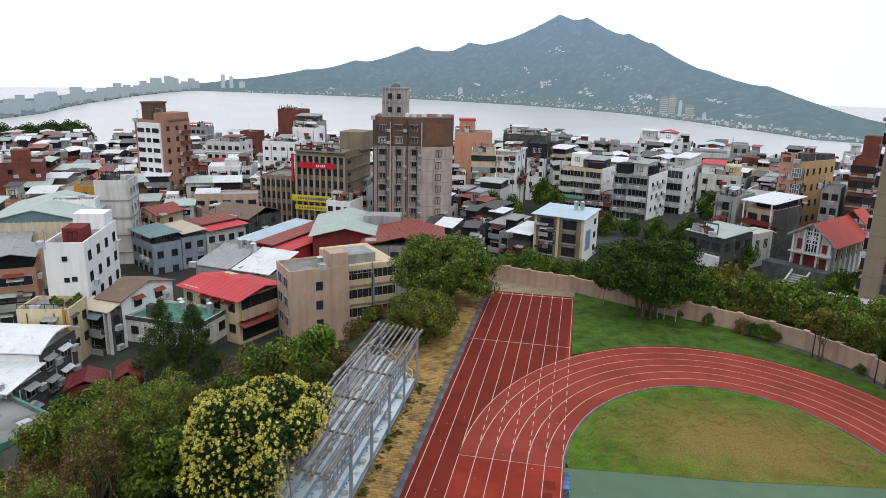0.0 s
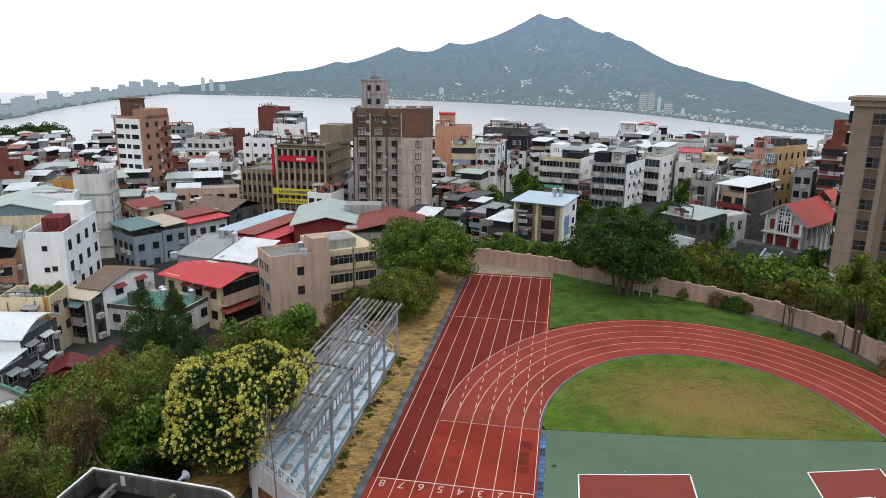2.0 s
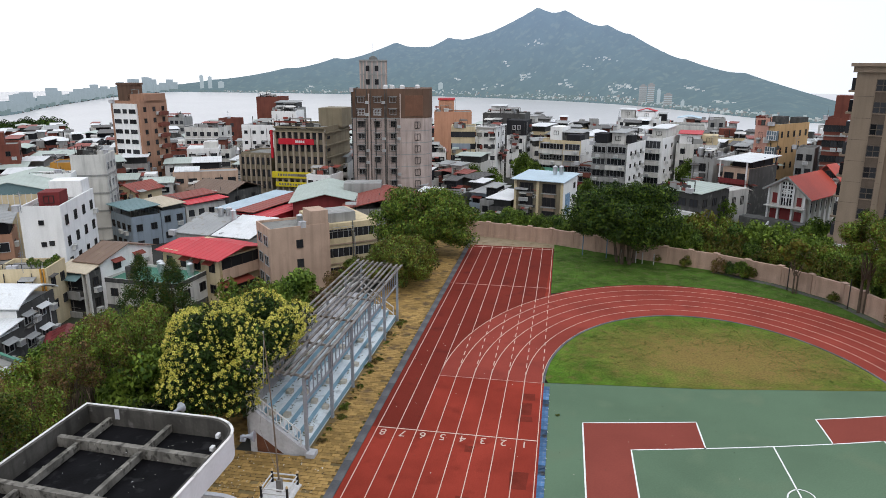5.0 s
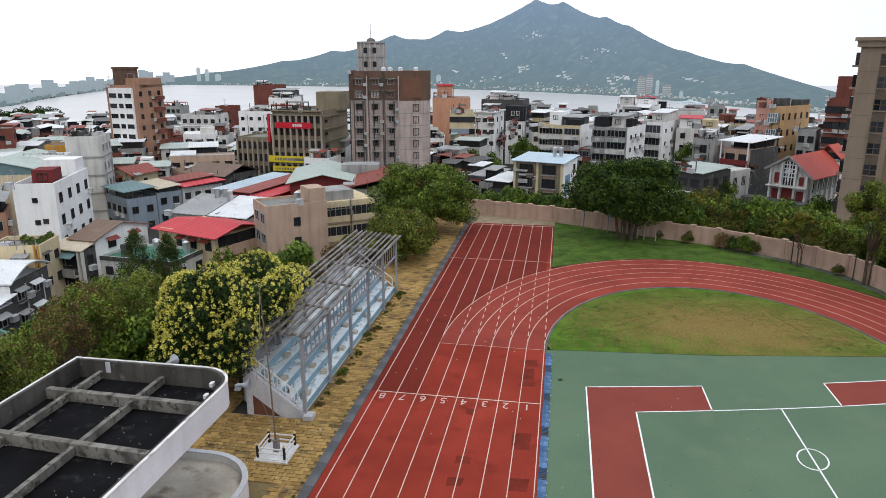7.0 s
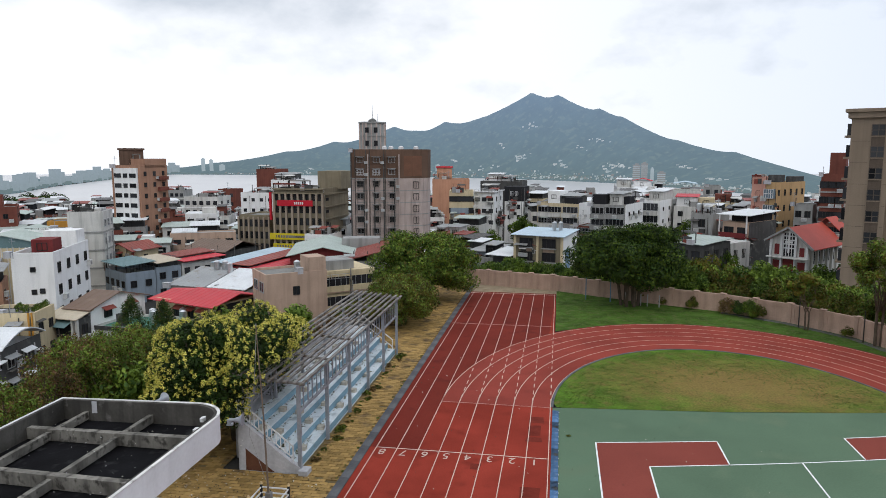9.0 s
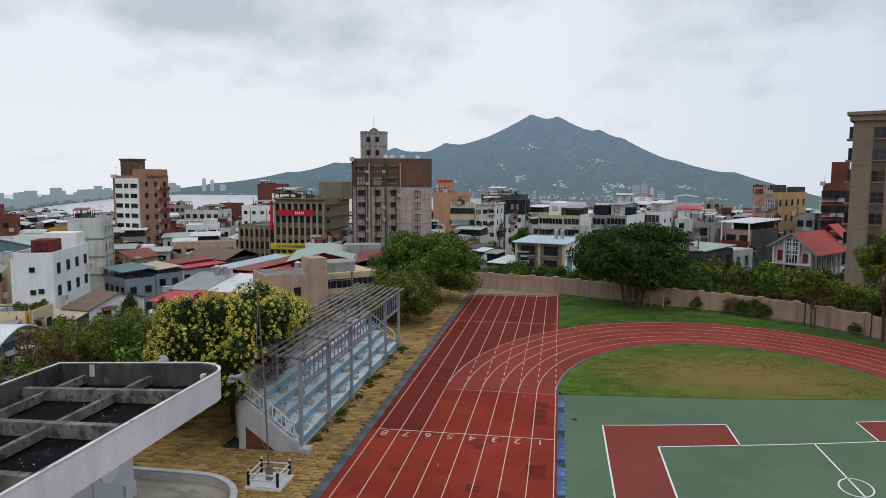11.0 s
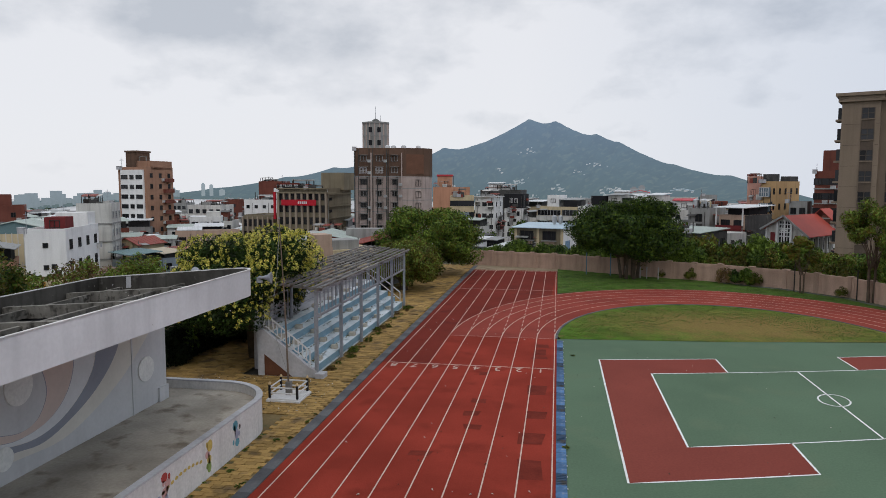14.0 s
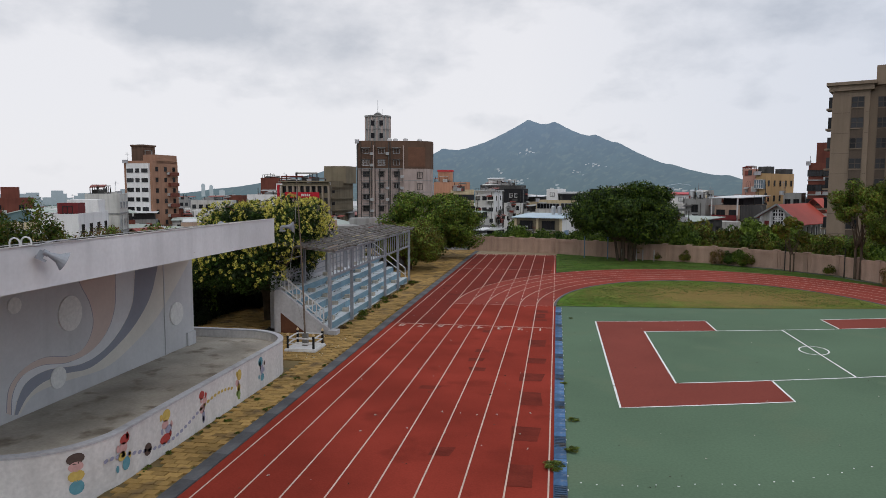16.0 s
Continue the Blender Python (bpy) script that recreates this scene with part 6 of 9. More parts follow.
def block(label, cx, cy, a, W, D, top, wall, floors=(0, 3.0), front=None, right=None, left=None, roof="slab", parapet=0.7, frame=None, name="building", category="building", ac=0.0, seed=1, bands=None, group="town buildings"):
    """A building from its near corner (front and right faces meet there): windows as (columns, width, height) for a face."""
    zb = min(land_z(cx, cy), land_z(cx + D * math.sin(radians(a)), cy + D * math.cos(radians(a)))) - 0.5
    H = top - zb
    home = thing(name, Matrix.Translation((cx, cy, zb)) @ Matrix.Rotation(radians(-a), 4, "Z") @ Matrix.Translation((-W, 0, 0)), label, category, group)
    p = 0.2
    s = tray(W, D, H, parapet, p) if parapet > 0 else Shape().box(0, 0, 0, W, D, H)
    part("wall", s, WALLS[wall], home)
    if roof in ROOFS:
        part("roof", Shape().box(p, p, H - parapet, W - p, D - p, H - parapet + 0.06), ROOFS[roof], home)
    g = random.Random(seed * 7 + 3)
    n, fh = floors
    for side, spec, run in (("f", front, W), ("r", right, D), ("l", left, D)):
        if not spec:
            continue
        k, w, h = spec
        for i in range(n):
            z = H - parapet - fh * (i + 0.52)
            if z - h / 2 < 0.2:
                break
            for j in range(k):
                u = run * (j + 0.5) / k
                window(home, side, W, D, u, z, w, h, frame)
                if g.random() < ac:
                    part("air_conditioner", AC_ME, (), home, "", on_face(side, W, D, u + w / 2 + 0.5 if u + w / 2 + 1 < run else u, z - h / 2 - 0.45))
    if bands:
        for i in range(n):
            z = H - parapet - fh * (i + 1)
            if z > 0.5:
                part("floor_band", Shape().prism([(-0.12, -0.14), (W + 0.14, -0.14), (W + 0.14, D), (W, D), (W, 0), (-0.12, 0)], z - 0.12, z + 0.12), WALLS[bands], home)
    return home, H


def roof_room(home, x0, y0, x1, y1, z, h, wall, roof=None, rise=0.5, kind="shed", win=True):
    r = part("roof_room", Shape().box(x0, y0, z, x1, y1, z + h), WALLS[wall], home)
    if win:
        a, b = window_mesh(min(1.2, (x1 - x0) * 0.5), min(1.0, h * 0.5), M_DKFRAME)
        ob = part("window", a, (), r, "", pose((x0 + x1) / 2, y0, z + h * 0.55))
    if roof:
        sheet_roof(home, x0 - 0.4, y0 - 0.5, x1 + 0.4, y1 + 0.4, z + h + 0.15, rise, roof, kind)
    return r


# white five-storey block with a maroon roof room
b, H = block("plain white five-storey block with small windows", -49, 35.5, -20, 4.6, 13, 5.2, "white", (5, 2.7), (1, 0.6, 0.6), (4, 0.95, 1.25), None, "slab", 0.6, M_DKFRAME, ac=0.25, seed=2)
roof_room(b, 1.5, 2.2, 3.9, 5.2, H - 0.6, 1.9, "maroon", None)
roof_room(b, 0.3, 9.5, 4.3, 12.7, H - 0.6, 2.2, "white", None, win=False)
for z in (8.2, 5.4):
    window(b, "f", 4.6, 13, 3.2, z, 0.6, 0.6, M_DKFRAME)
# long shed-like hall, beige cladding
b, H = block("beige clad hall with a shallow green roof", -62.5, 53, -25, 14, 17, 3.4, "cream", (1, 3), None, None, None, None, 0.0, seed=3)
sheet_roof(b, -0.3, -0.3, 14.3, 17.3, H, 1.8, "palegreen", "gable")
for i in range(18):
    part("cladding_rib", Shape().box(0.4 + i * 0.78, -0.06, 0, 0.5 + i * 0.78, 0.0, H), WALLS["offwhite"], b)
part("gable_end", Shape().poly([(0, -0.02, H - 0.1), (14, -0.02, H - 0.1), (7, -0.02, H + 1.7)]), ROOFS["teal"], b, "dark green gable cladding")
b, H = block("pale grey windowless block with shallow ledges", -64.2, 66, -22, 5.4, 6.5, 7.4, "offwhite", (4, 3), None, (3, 0.9, 1.2), None, "slab", 0.4, seed=4, bands="grey")
b, H = block("ochre and brown roof cabin on a grey house", -71.6, 72, -22, 6.5, 5.5, 5.2, "mustard", (3, 3), (2, 1.2, 1.2), None, None, "dark", 0.2, seed=5)
b, H = block("tall white-topped slab building", -66.6, 60.5, -25, 6, 3.5, 5, "white", (3, 3), None, None, None, "slab", 0.3, seed=6)

# the tall brick apartment tower with a white window bay
b, H = block("tall brown brick apartment tower with a white window bay", -79.2, 100, 8, 7.6, 8.6, 14.4, "brownbrick", (9, 2.4), None, (3, 0.8, 1.0), None, "slab", 0.6, M_DKFRAME, ac=0.3, seed=7)
part("white_bay", Shape().box(1.0, -0.5, 0, 7.0, 0.0, H - 0.6), WALLS["white"], b, "white rendered bay")
for i in range(8):
    for u, w in ((2.05, 1.75), (4.05, 1.05), (6.0, 1.65)):
        a_, p_ = window_mesh(w, 0.92, M_DKFRAME)
        ob = part("window", a_, (), b, "", pose(u, -0.5, H - 2.2 - i * 2.15))
        part("pane", p_, (), ob)
part("upper_tier", Shape().box(3.4, 1.6, H - 0.6, 7.6, 8.4, H + 1.4), WALLS["brownbrick"], b)
part("stair_head", Shape().box(0.8, 1.6, H - 0.6, 3.9, 5.6, H + 3.3).box(0.6, 1.4, H + 3.3, 4.1, 5.8, H + 3.7), WALLS["towertop"], b, "brown stair head with a projecting cap")
part("roof_frame", Shape().box(4.2, 1.8, H + 1.4, 4.4, 2.0, H + 2.4).box(6.0, 1.8, H + 1.4, 6.2, 2.0, H + 2.4).box(4.2, 1.8, H + 2.3, 6.2, 2.0, H + 2.45), M_RUST, b)
for i in range(7):
    part("balcony", Shape().box(7.6, 5.2, H - 3.3 - i * 2.4, 8.3, 8.2, H - 2.5 - i * 2.4), WALLS["brick"], b)

b, H = block("large plain red brick block with few windows", -98.9, 87.3, -38, 12.0, 9, 6.2, "brick", (4, 2.7), (3, 0.9, 1.0), (2, 0.8, 1.0), None, "slab", 0.5, M_DKFRAME, ac=0.2, seed=61)
part("stair_head", Shape().box(6.4, 1.0, H - 0.5, 9.6, 4.5, H + 2.3), WALLS["brick"], b)
roof_room(b, 1.0, 3.0, 4.5, 6.5, H - 0.5, 2.0, "white", None)

# gabled white house with a brown tile roof
b, H = block("white gabled house with a brown tiled roof", -43.0, 33.4, 8, 3.4, 8.8, -1.0, "white", (2, 2.6), None, None, None, None, 0.0, M_DKFRAME, seed=8)
sheet_roof(b, -0.3, -0.5, 3.8, 9.3, H, 1.35, "brown", "gable_x")
part("gable_wall", Shape().poly([(3.4, 0.0, H), (3.4, 8.8, H), (3.4, 4.4, H + 1.3)]), WALLS["white"], b)
for u in (2.6, 6.2):
    window(b, "r", 3.4, 8.8, u, H - 0.9, 1.2, 1.1, M_DKFRAME)
    part("awning", Shape().slab((3.4, u - 0.9, H - 0.1), (3.4, u + 0.9, H - 0.1), (4.0, u + 0.9, H - 0.45), (4.0, u - 0.9, H - 0.45), 0.05), ROOFS["rust"], b, "small red awning")
    window(b, "r", 3.4, 8.8, u, H - 3.6, 1.2, 1.1, M_DKFRAME)
part("air_conditioner", AC_ME, (), b, "", on_face("r", 3.4, 8.8, 7.3, H - 1.5))
b, H = block("weathered narrow house with rusty balconies", -43.2, 31.5, 8, 4.2, 1.8, -1.7, "darkgrey", (3, 2.5), None, (1, 0.8, 1.1), None, None, 0.0, M_DKFRAME, ac=0.5, seed=9)
sheet_roof(b, -0.3, -0.5, 4.4, 2.2, H, 0.7, "beige", "shed")
for i in range(3):
    z = H - 2.3 - i * 2.5
    # no real recess: a black panel carries the balcony's shade
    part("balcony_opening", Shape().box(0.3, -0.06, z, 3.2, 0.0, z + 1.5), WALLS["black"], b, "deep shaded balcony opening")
    part("balcony", Shape().box(0.1, -0.9, z - 0.8, 3.4, -0.78, z + 0.1).box(0.1, -0.9, z - 0.92, 3.4, 0.0, z - 0.8), WALLS["grey"], b)
    part("grille", Shape().box(0.3, -0.82, z + 0.55, 3.2, -0.78, z + 0.6).box(1.2, -0.82, z + 0.1, 1.25, -0.78, z + 1.3).box(2.2, -0.82, z + 0.1, 2.25, -0.78, z + 1.3), M_RUST, b)
part("green_awning", Shape().slab((0.0, 0.0, H - 0.3), (0.0, -1.2, H - 0.8), (3.4, -1.2, H - 0.8), (3.4, 0.0, H - 0.3), 0.06), ROOFS["teal"], b, "faded green awning")
for x in (3.55, 4.15):
    part("white_column", Shape().box(x - 0.13, -0.3, 0, x + 0.13, 0.0, H - 0.1), WALLS["offwhite"], b)
# green coated terrace with tanks
b, H = block("low white house with a green coated roof terrace", -33.0, 33.0, 5, 10.0, 6.4, -3.0, "offwhite", (2, 2.6), (4, 1.0, 1.0), (2, 1.2, 1.1), None, "greenpaint", 0.35, M_DKFRAME, ac=0.3, seed=10)
part("dark_base", Shape().box(-0.04, -0.04, 0, 10.04, 6.4, H - 3.3), WALLS["darkgrey"], b, "sooty lower storey")
part("parapet_band", Shape().prism([(-0.06, -0.06), (10.06, -0.06), (10.06, 6.4), (10.0, 6.4), (10.0, 0.0), (-0.06, 0.0)], H - 0.5, H + 0.02), WALLS["darkgrey"], b, "stained grey parapet band")
for x, y in ((4.6, 4.4), (5.4, 3.6), (7.9, 5.6), (8.8, 4.4)):
    tank(b, x, y, H - 0.35, 0.42, 1.1)
roof_room(b, 2.2, 1.0, 2.9, 1.9, H - 0.35, 1.6, "darkgrey", None, win=False)
# the bright red roof house above it
b, H = block("cream house under a bright red sheet roof", -30.2, 37.9, 20, 10.2, 7.4, -1.1, "cream", (3, 2.7), (4, 1.0, 1.1), None, None, None, 0.0, M_DKFRAME, ac=0.3, seed=11)
sheet_roof(b, 3.4, -1.0, 11.2, 8.0, H, 1.0, "red", "gable_x")
sheet_roof(b, -0.8, -0.6, 3.5, 7.4, H - 0.15, 0.7, "red", "gable_x")
part("balcony", Shape().box(10.9, -0.2, H - 2.5, 11.04, 7.4, H - 1.3).box(10.2, -0.2, H - 2.65, 11.04, 7.4, H - 2.5), WALLS["tan"], b, "tan balcony front")
# black panels on the wall stand for shade inside both balconies
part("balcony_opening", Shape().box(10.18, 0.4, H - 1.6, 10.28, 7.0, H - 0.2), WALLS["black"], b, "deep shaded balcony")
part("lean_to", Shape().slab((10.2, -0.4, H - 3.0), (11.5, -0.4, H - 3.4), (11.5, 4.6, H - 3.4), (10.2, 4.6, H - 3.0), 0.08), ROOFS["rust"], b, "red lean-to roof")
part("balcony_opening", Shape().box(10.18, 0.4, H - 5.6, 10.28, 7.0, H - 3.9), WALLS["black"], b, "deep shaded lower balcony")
for u in (1.2, 3.0, 4.8, 6.4):
    part("balcony_post", Shape().box(10.94, u - 0.06, H - 1.3, 11.02, u + 0.06, H - 0.15), M_DKFRAME, b)
for x in (4.4, 6.4, 8.6):
    part("awning", Shape().slab((x - 0.8, 0.0, H - 0.5), (x - 0.8, -0.7, H - 0.85), (x + 0.8, -0.7, H - 0.85), (x + 0.8, 0.0, H - 0.5), 0.05), ROOFS["rust"], b)
# grey old flat roofs behind it
b, H = block("old grey house with iron sheet roofs", -31.8, 49.4, 10, 12.4, 7.0, -1.7, "grey", (2, 2.8), (5, 1.1, 1.1), (2, 1.1, 1.1), None, "slab", 0.3, M_DKFRAME, ac=0.3, seed=12)
sheet_roof(b, 6.4, -0.3, 12.8, 7.3, H + 0.3, 1.5, "white", "shed")
part("attic_wall", Shape().box(6.8, 4.6, H - 0.3, 12.4, 6.9, H + 1.0), WALLS["grey"], b)
part("skylight_strip", Shape().box(7.4, 0.2, H + 0.50, 7.7, 0.9, H + 0.56), ROOFS["grey"], b)
sheet_roof(b, -0.4, -0.2, 6.0, 7.3, H + 0.2, 1.5, "grey", "shed")
part("attic_wall", Shape().box(0.0, 4.6, H - 0.3, 5.6, 6.9, H + 1.0), WALLS["grey"], b)
for x, y in ((3.2, 6.4), (4.4, 6.8), (6.2, 5.4)):
    tank(b, x, y, H + 1.1, 0.45, 1.2)
# a terrace of three roofs: teal, beige and red
b, H = block("blue-grey house with an open top floor", -57.2, 60.9, 33, 8.0, 4.8, -1.9, "blue", (3, 2.7), (4, 1.0, 1.1), (2, 1.0, 1.1), None, "slab", 0.5, M_DKFRAME, ac=0.4, seed=13)
for x, y in ((0.2, 0.2), (7.8, 0.2), (0.2, 4.6), (7.8, 4.6), (4.0, 0.2)):
    part("roof_post", Shape().box(x - 0.06, y - 0.06, H - 0.5, x + 0.06, y + 0.06, H + 1.3), M_DKFRAME, b)
sheet_roof(b, -0.4, -0.5, 8.4, 4.8, H + 1.2, 0.35, "teal", "shed")
for k in range(9):
    part("grille_bar", Shape().box(7.86, 0.3 + k * 0.5, H - 0.1, 7.9, 0.34 + k * 0.5, H + 1.2), M_DKFRAME, b)
b, H = block("blue-grey house under a beige sheet roof", -54.5, 65.0, 33, 8.0, 4.2, -1.6, "blue", (3, 2.7), None, (2, 1.0, 1.1), None, None, 0.0, M_DKFRAME, ac=0.4, seed=41)
sheet_roof(b, -0.4, -0.1, 8.6, 4.2, H + 0.8, 0.3, "beige", "shed")
part("attic_wall", Shape().box(0.5, 0.5, H, 7.6, 3.9, H + 0.85), WALLS["darkgrey"], b)
b, H = block("low house with a stepped red sheet roof", -52.1, 68.7, 33, 8.0, 7.4, -1.3, "offwhite", (2, 2.7), None, (4, 1.0, 1.1), None, None, 0.0, M_DKFRAME, ac=0.4, seed=15)
sheet_roof(b, -0.4, 0.0, 5.2, 7.8, H + 0.7, 0.4, "rust", "shed")
sheet_roof(b, 5.0, 0.0, 8.8, 7.8, H + 0.3, 0.35, "red", "shed")
part("attic_wall", Shape().box(0.4, 0.4, H, 5.0, 7.2, H + 0.75), WALLS["darkgrey"], b)
b, H = block("small cream house with a rust red hip roof", -65.0, 74.4, 10, 5.2, 6.5, -0.4, "cream", (2, 2.7), (2, 0.9, 1.0), (1, 0.9, 1.0), None, None, 0.0, M_DKFRAME, seed=14)
sheet_roof(b, -0.5, -0.5, 5.7, 7.0, H, 1.3, "rust", "gable")
part("gable_wall", Shape().poly([(0, -0.01, H), (5.2, -0.01, H), (2.6, -0.01, H + 1.15)]), WALLS["cream"], b)
b, H = block("dark timbered house with a brown tiled roof", -49.0, 78.0, 15, 9.0, 9.0, -0.6, "darkgrey", (2, 2.7), (3, 1.2, 1.0), (2, 1, 1), None, None, 0.0, M_DKFRAME, seed=16)
sheet_roof(b, -0.6, -0.8, 9.6, 9.4, H, 1.5, "brown", "gable_x")
# low workshops and sheds between the brown roof and the brick tower
b, H = block("long low workshop with a stained tan wall", -53.8, 92.0, -27, 12.3, 4.0, 1.4, "tan", (1, 2.8), (5, 1.5, 0.9), None, None, "grey", 0.25, M_DKFRAME, seed=71)
sheet_roof(b, 0.2, 0.6, 5.0, 4.2, H + 0.1, 0.5, "white", "shed")
for lab, x, y, w, d, top, wall, roof, rise in (("white-fronted shed with a pale green tin roof", -69.3, 103.0, 6.2, 7.5, 1.1, "offwhite", "palegreen", 0.35),
                                               ("open shed with a whitish tin roof", -63.7, 104.0, 5.8, 7.0, 1.35, "darkgrey", "white", 0.35),
                                               ("small shed with a pale green tin roof", -70.6, 83.5, 5.0, 5.0, 0.4, "grey", "palegreen", 0.5),
                                               ("small shed with a whitish tin roof", -62.6, 82.6, 5.2, 4.6, 0.2, "offwhite", "palegreen", 0.4)):
    b, H = block(lab, x, y, -27, w, d, top, wall, (1, 2.7), (2, 1.2, 1.0) if wall != "darkgrey" else None, (1, 0.9, 0.9), None, None, 0.0, M_DKFRAME, seed=72)
    sheet_roof(b, -0.3, -0.5, w + 0.3, d + 0.2, H + 0.05, rise, roof, "shed")
    if wall == "darkgrey":
        # shade of the open front, painted as a black panel
        part("shed_opening", Shape().box(0.3, -0.05, H - 1.7, w - 0.3, 0.0, H - 0.2), WALLS["black"], b, "deep shaded open front")
        part("low_wall", Shape().box(0.0, -0.3, 0.0, w, -0.1, H - 1.7), WALLS["offwhite"], b)
b, H = block("low white two-storey house with a flat white roof", -70.2, 116.0, -24, 7.2, 8.0, 2.9, "white", (2, 2.6), (3, 1.5, 0.9), (2, 1.0, 1.0), None, "white", 0.3, M_DKFRAME, seed=73)
roof_room(b, 3.6, 3.0, 6.8, 6.8, H - 0.3, 1.4, "offwhite", None, win=False)
# long hall with pale blue, maroon and red roof strips
b, H = block("long hall with pale blue, maroon and red sheet roofs", -32.0, 57.4, 15, 9.6, 14.2, 0.1, "blue", (2, 2.8), None, (4, 1.2, 1.0), None, None, 0.0, M_DKFRAME, seed=17)
sheet_roof(b, -0.5, -0.6, 3.3, 14.4, H + 0.45, 0.5, "blue", "shed")
sheet_roof(b, 3.3, -0.6, 7.0, 14.4, H + 0.4, 0.5, "rust", "shed")
sheet_roof(b, 6.8, -0.6, 10.3, 14.4, H + 0.02, 0.4, "red", "shed")
part("red_fascia", Shape().box(3.3, -0.1, H - 2.6, 9.75, 0.0, H + 0.0).box(9.6, 0.0, H - 2.6, 9.75, 14.2, H), ROOFS["red"], b, "red sheet cladding")
part("white_gable", Shape().box(-0.1, -0.12, H - 1.2, 3.3, 0.0, H + 0.3), WALLS["offwhite"], b)
for u in (0.8, 2.2):
    part("dark_window", Shape().box(u - 0.4, -0.16, H - 0.9, u + 0.4, -0.12, H - 0.2), WALLS["black"], b)
# hall with pale green roof and maroon walls, and rusty lower roof
b, H = block("maroon-walled hall under a pale green sheet roof", -20.4, 63.0, -16, 9.5, 15.0, 1.7, "maroon", (2, 2.8), None, None, None, None, 0.0, seed=18)
sheet_roof(b, -0.6, -0.8, 10.4, 15.4, H, 1.3, "palegreen", "gable")
part("gable_end", Shape().poly([(0, -0.02, H), (9.5, -0.02, H), (4.75, -0.02, H + 1.2)]), WALLS["maroon"], b)
b, H = block("low house with a wide rust red tin roof", -9.6, 60.5, -12, 11.0, 12.5, 1.4, "grey", (2, 2.8), (4, 1.2, 1.0), None, None, None, 0.0, M_DKFRAME, seed=19)
sheet_roof(b, -1.0, -0.8, 11.6, 13.0, H, 1.5, "rust", "gable")
part("rear_shed", Shape().box(-1.5, 11.0, H, 4.5, 14.5, H + 2.0), WALLS["grey"], b)

# tan apartment block beside the yard
b, H = block("tan rendered four-storey apartment block with balconies", -17.8, 43.1, -40, 7.6, 5.6, 2.75, "tan", (4, 2.55), None, None, None, "slab", 0.35, seed=20)
for i in range(4):
    window(b, "f", 7.6, 9, 3.7, H - 2.2 - i * 2.45, 0.85, 1.05, M_DKFRAME)
    a_, p_ = window_mesh(1.6, 1.3, M_ALU)
    for j in range(2):
        ob = part("window", a_, (), b, "", on_face("l", 7.6, 5.6, 1.5 + j * 2.4, H - 1.7 - i * 2.5))
        part("pane", p_, (), ob)
part("roof_felt", Shape().box(0.25, 0.25, H - 0.34, 7.35, 5.35, H - 0.31), WALLS["black"], b, "dark stained roof felt")
roof_room(b, 5.3, 0.06, 7.5, 3.0, H - 0.35, 2.0, "tan", None, win=False)
tank(b, 4.2, 1.0, H - 0.3, 0.4, 1.0)
part("balcony_wing", Shape().box(7.6, 1.2, 0, 14.6, 11.5, H - 0.5), WALLS["cream"], b, "yellowish balcony wing")
for i in range(4):
    for x0, x1 in ((7.9, 11.0), (11.4, 14.4)):
        z = H - 2.6 - i * 2.5
        # flat black panel in place of a shaded balcony recess
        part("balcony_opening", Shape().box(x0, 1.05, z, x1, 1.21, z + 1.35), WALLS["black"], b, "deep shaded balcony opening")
        part("balustrade", Shape().box(x0, 0.95, z - 0.5, x1, 1.1, z + 0.25), WALLS["cream"], b)
        for k in range(4):
            part("grille_bar", Shape().box(x0 + 0.4 + k * 0.75, 0.99, z + 0.25, x0 + 0.45 + k * 0.75, 1.04, z + 1.35), M_ALU, b)
    part("down_pipe", Shape().tube((11.2, 1.12, 0.5), (11.2, 1.12, H - 0.3), 0.09, 0.09, 8), M_CONC, b)
    part("string_course", Shape().box(7.6, 0.98, H - 3.25 - i * 2.5, 14.6, 1.2, H - 3.1 - i * 2.5), WALLS["tan"], b)
roof_room(b, 8.0, 2.0, 12.0, 6.0, H - 0.5, 1.2, "grey", None, win=False)

# office block with fins, red banner and yellow fascia
b, H = block("brown office block with vertical fins and a red banner", -37.1, 97, 3, 10.6, 14.5, 9.9, "office", (7, 2.5), (8, 0.95, 1.5), None, None, "slab", 0.5, M_DKFRAME, seed=21)
for i in range(9):
    x = i * 10.6 / 8
    part("fin", Shape().box(x - 0.2, -0.55, 2.0, x + 0.2, 0.0, H - 1.1), WALLS["fin"], b)
for z in (H - 1.0, H - 0.15):
    part("cornice", Shape().box(-0.3, -0.6, z - 0.12, 10.9, 0.0, z + 0.12), WALLS["office"], b)
for i in range(6):
    part("side_opening", Shape().box(10.58, 1.5, H - 2.6 - i * 2.5, 10.66, 2.9, H - 2.0 - i * 2.5), WALLS["black"], b)
part("upper_block", Shape().box(6.2, 8.0, H - 0.5, 11.4, 14.5, H + 3.3), WALLS["office"], b)
for i in range(5):
    part("side_ledge", Shape().box(10.6, 0, H - 1.4 - i * 2.5, 11.0, 14, H - 1.2 - i * 2.5), WALLS["office"], b)
ban = part("red_banner", Shape().box(0.9, -0.72, H - 3.6, 8.6, -0.6, H - 2.4), mat("red_banner_vinyl", (0.50, 0.02, 0.035), 0.5, 0.06), b, "red banner with illegible white characters")
for i in range(5):
    part("mark", Shape().box(4.6 + i * 0.42, -0.74, H - 3.25, 4.9 + i * 0.42, -0.72, H - 2.75), M_WHITEPAINT, ban)
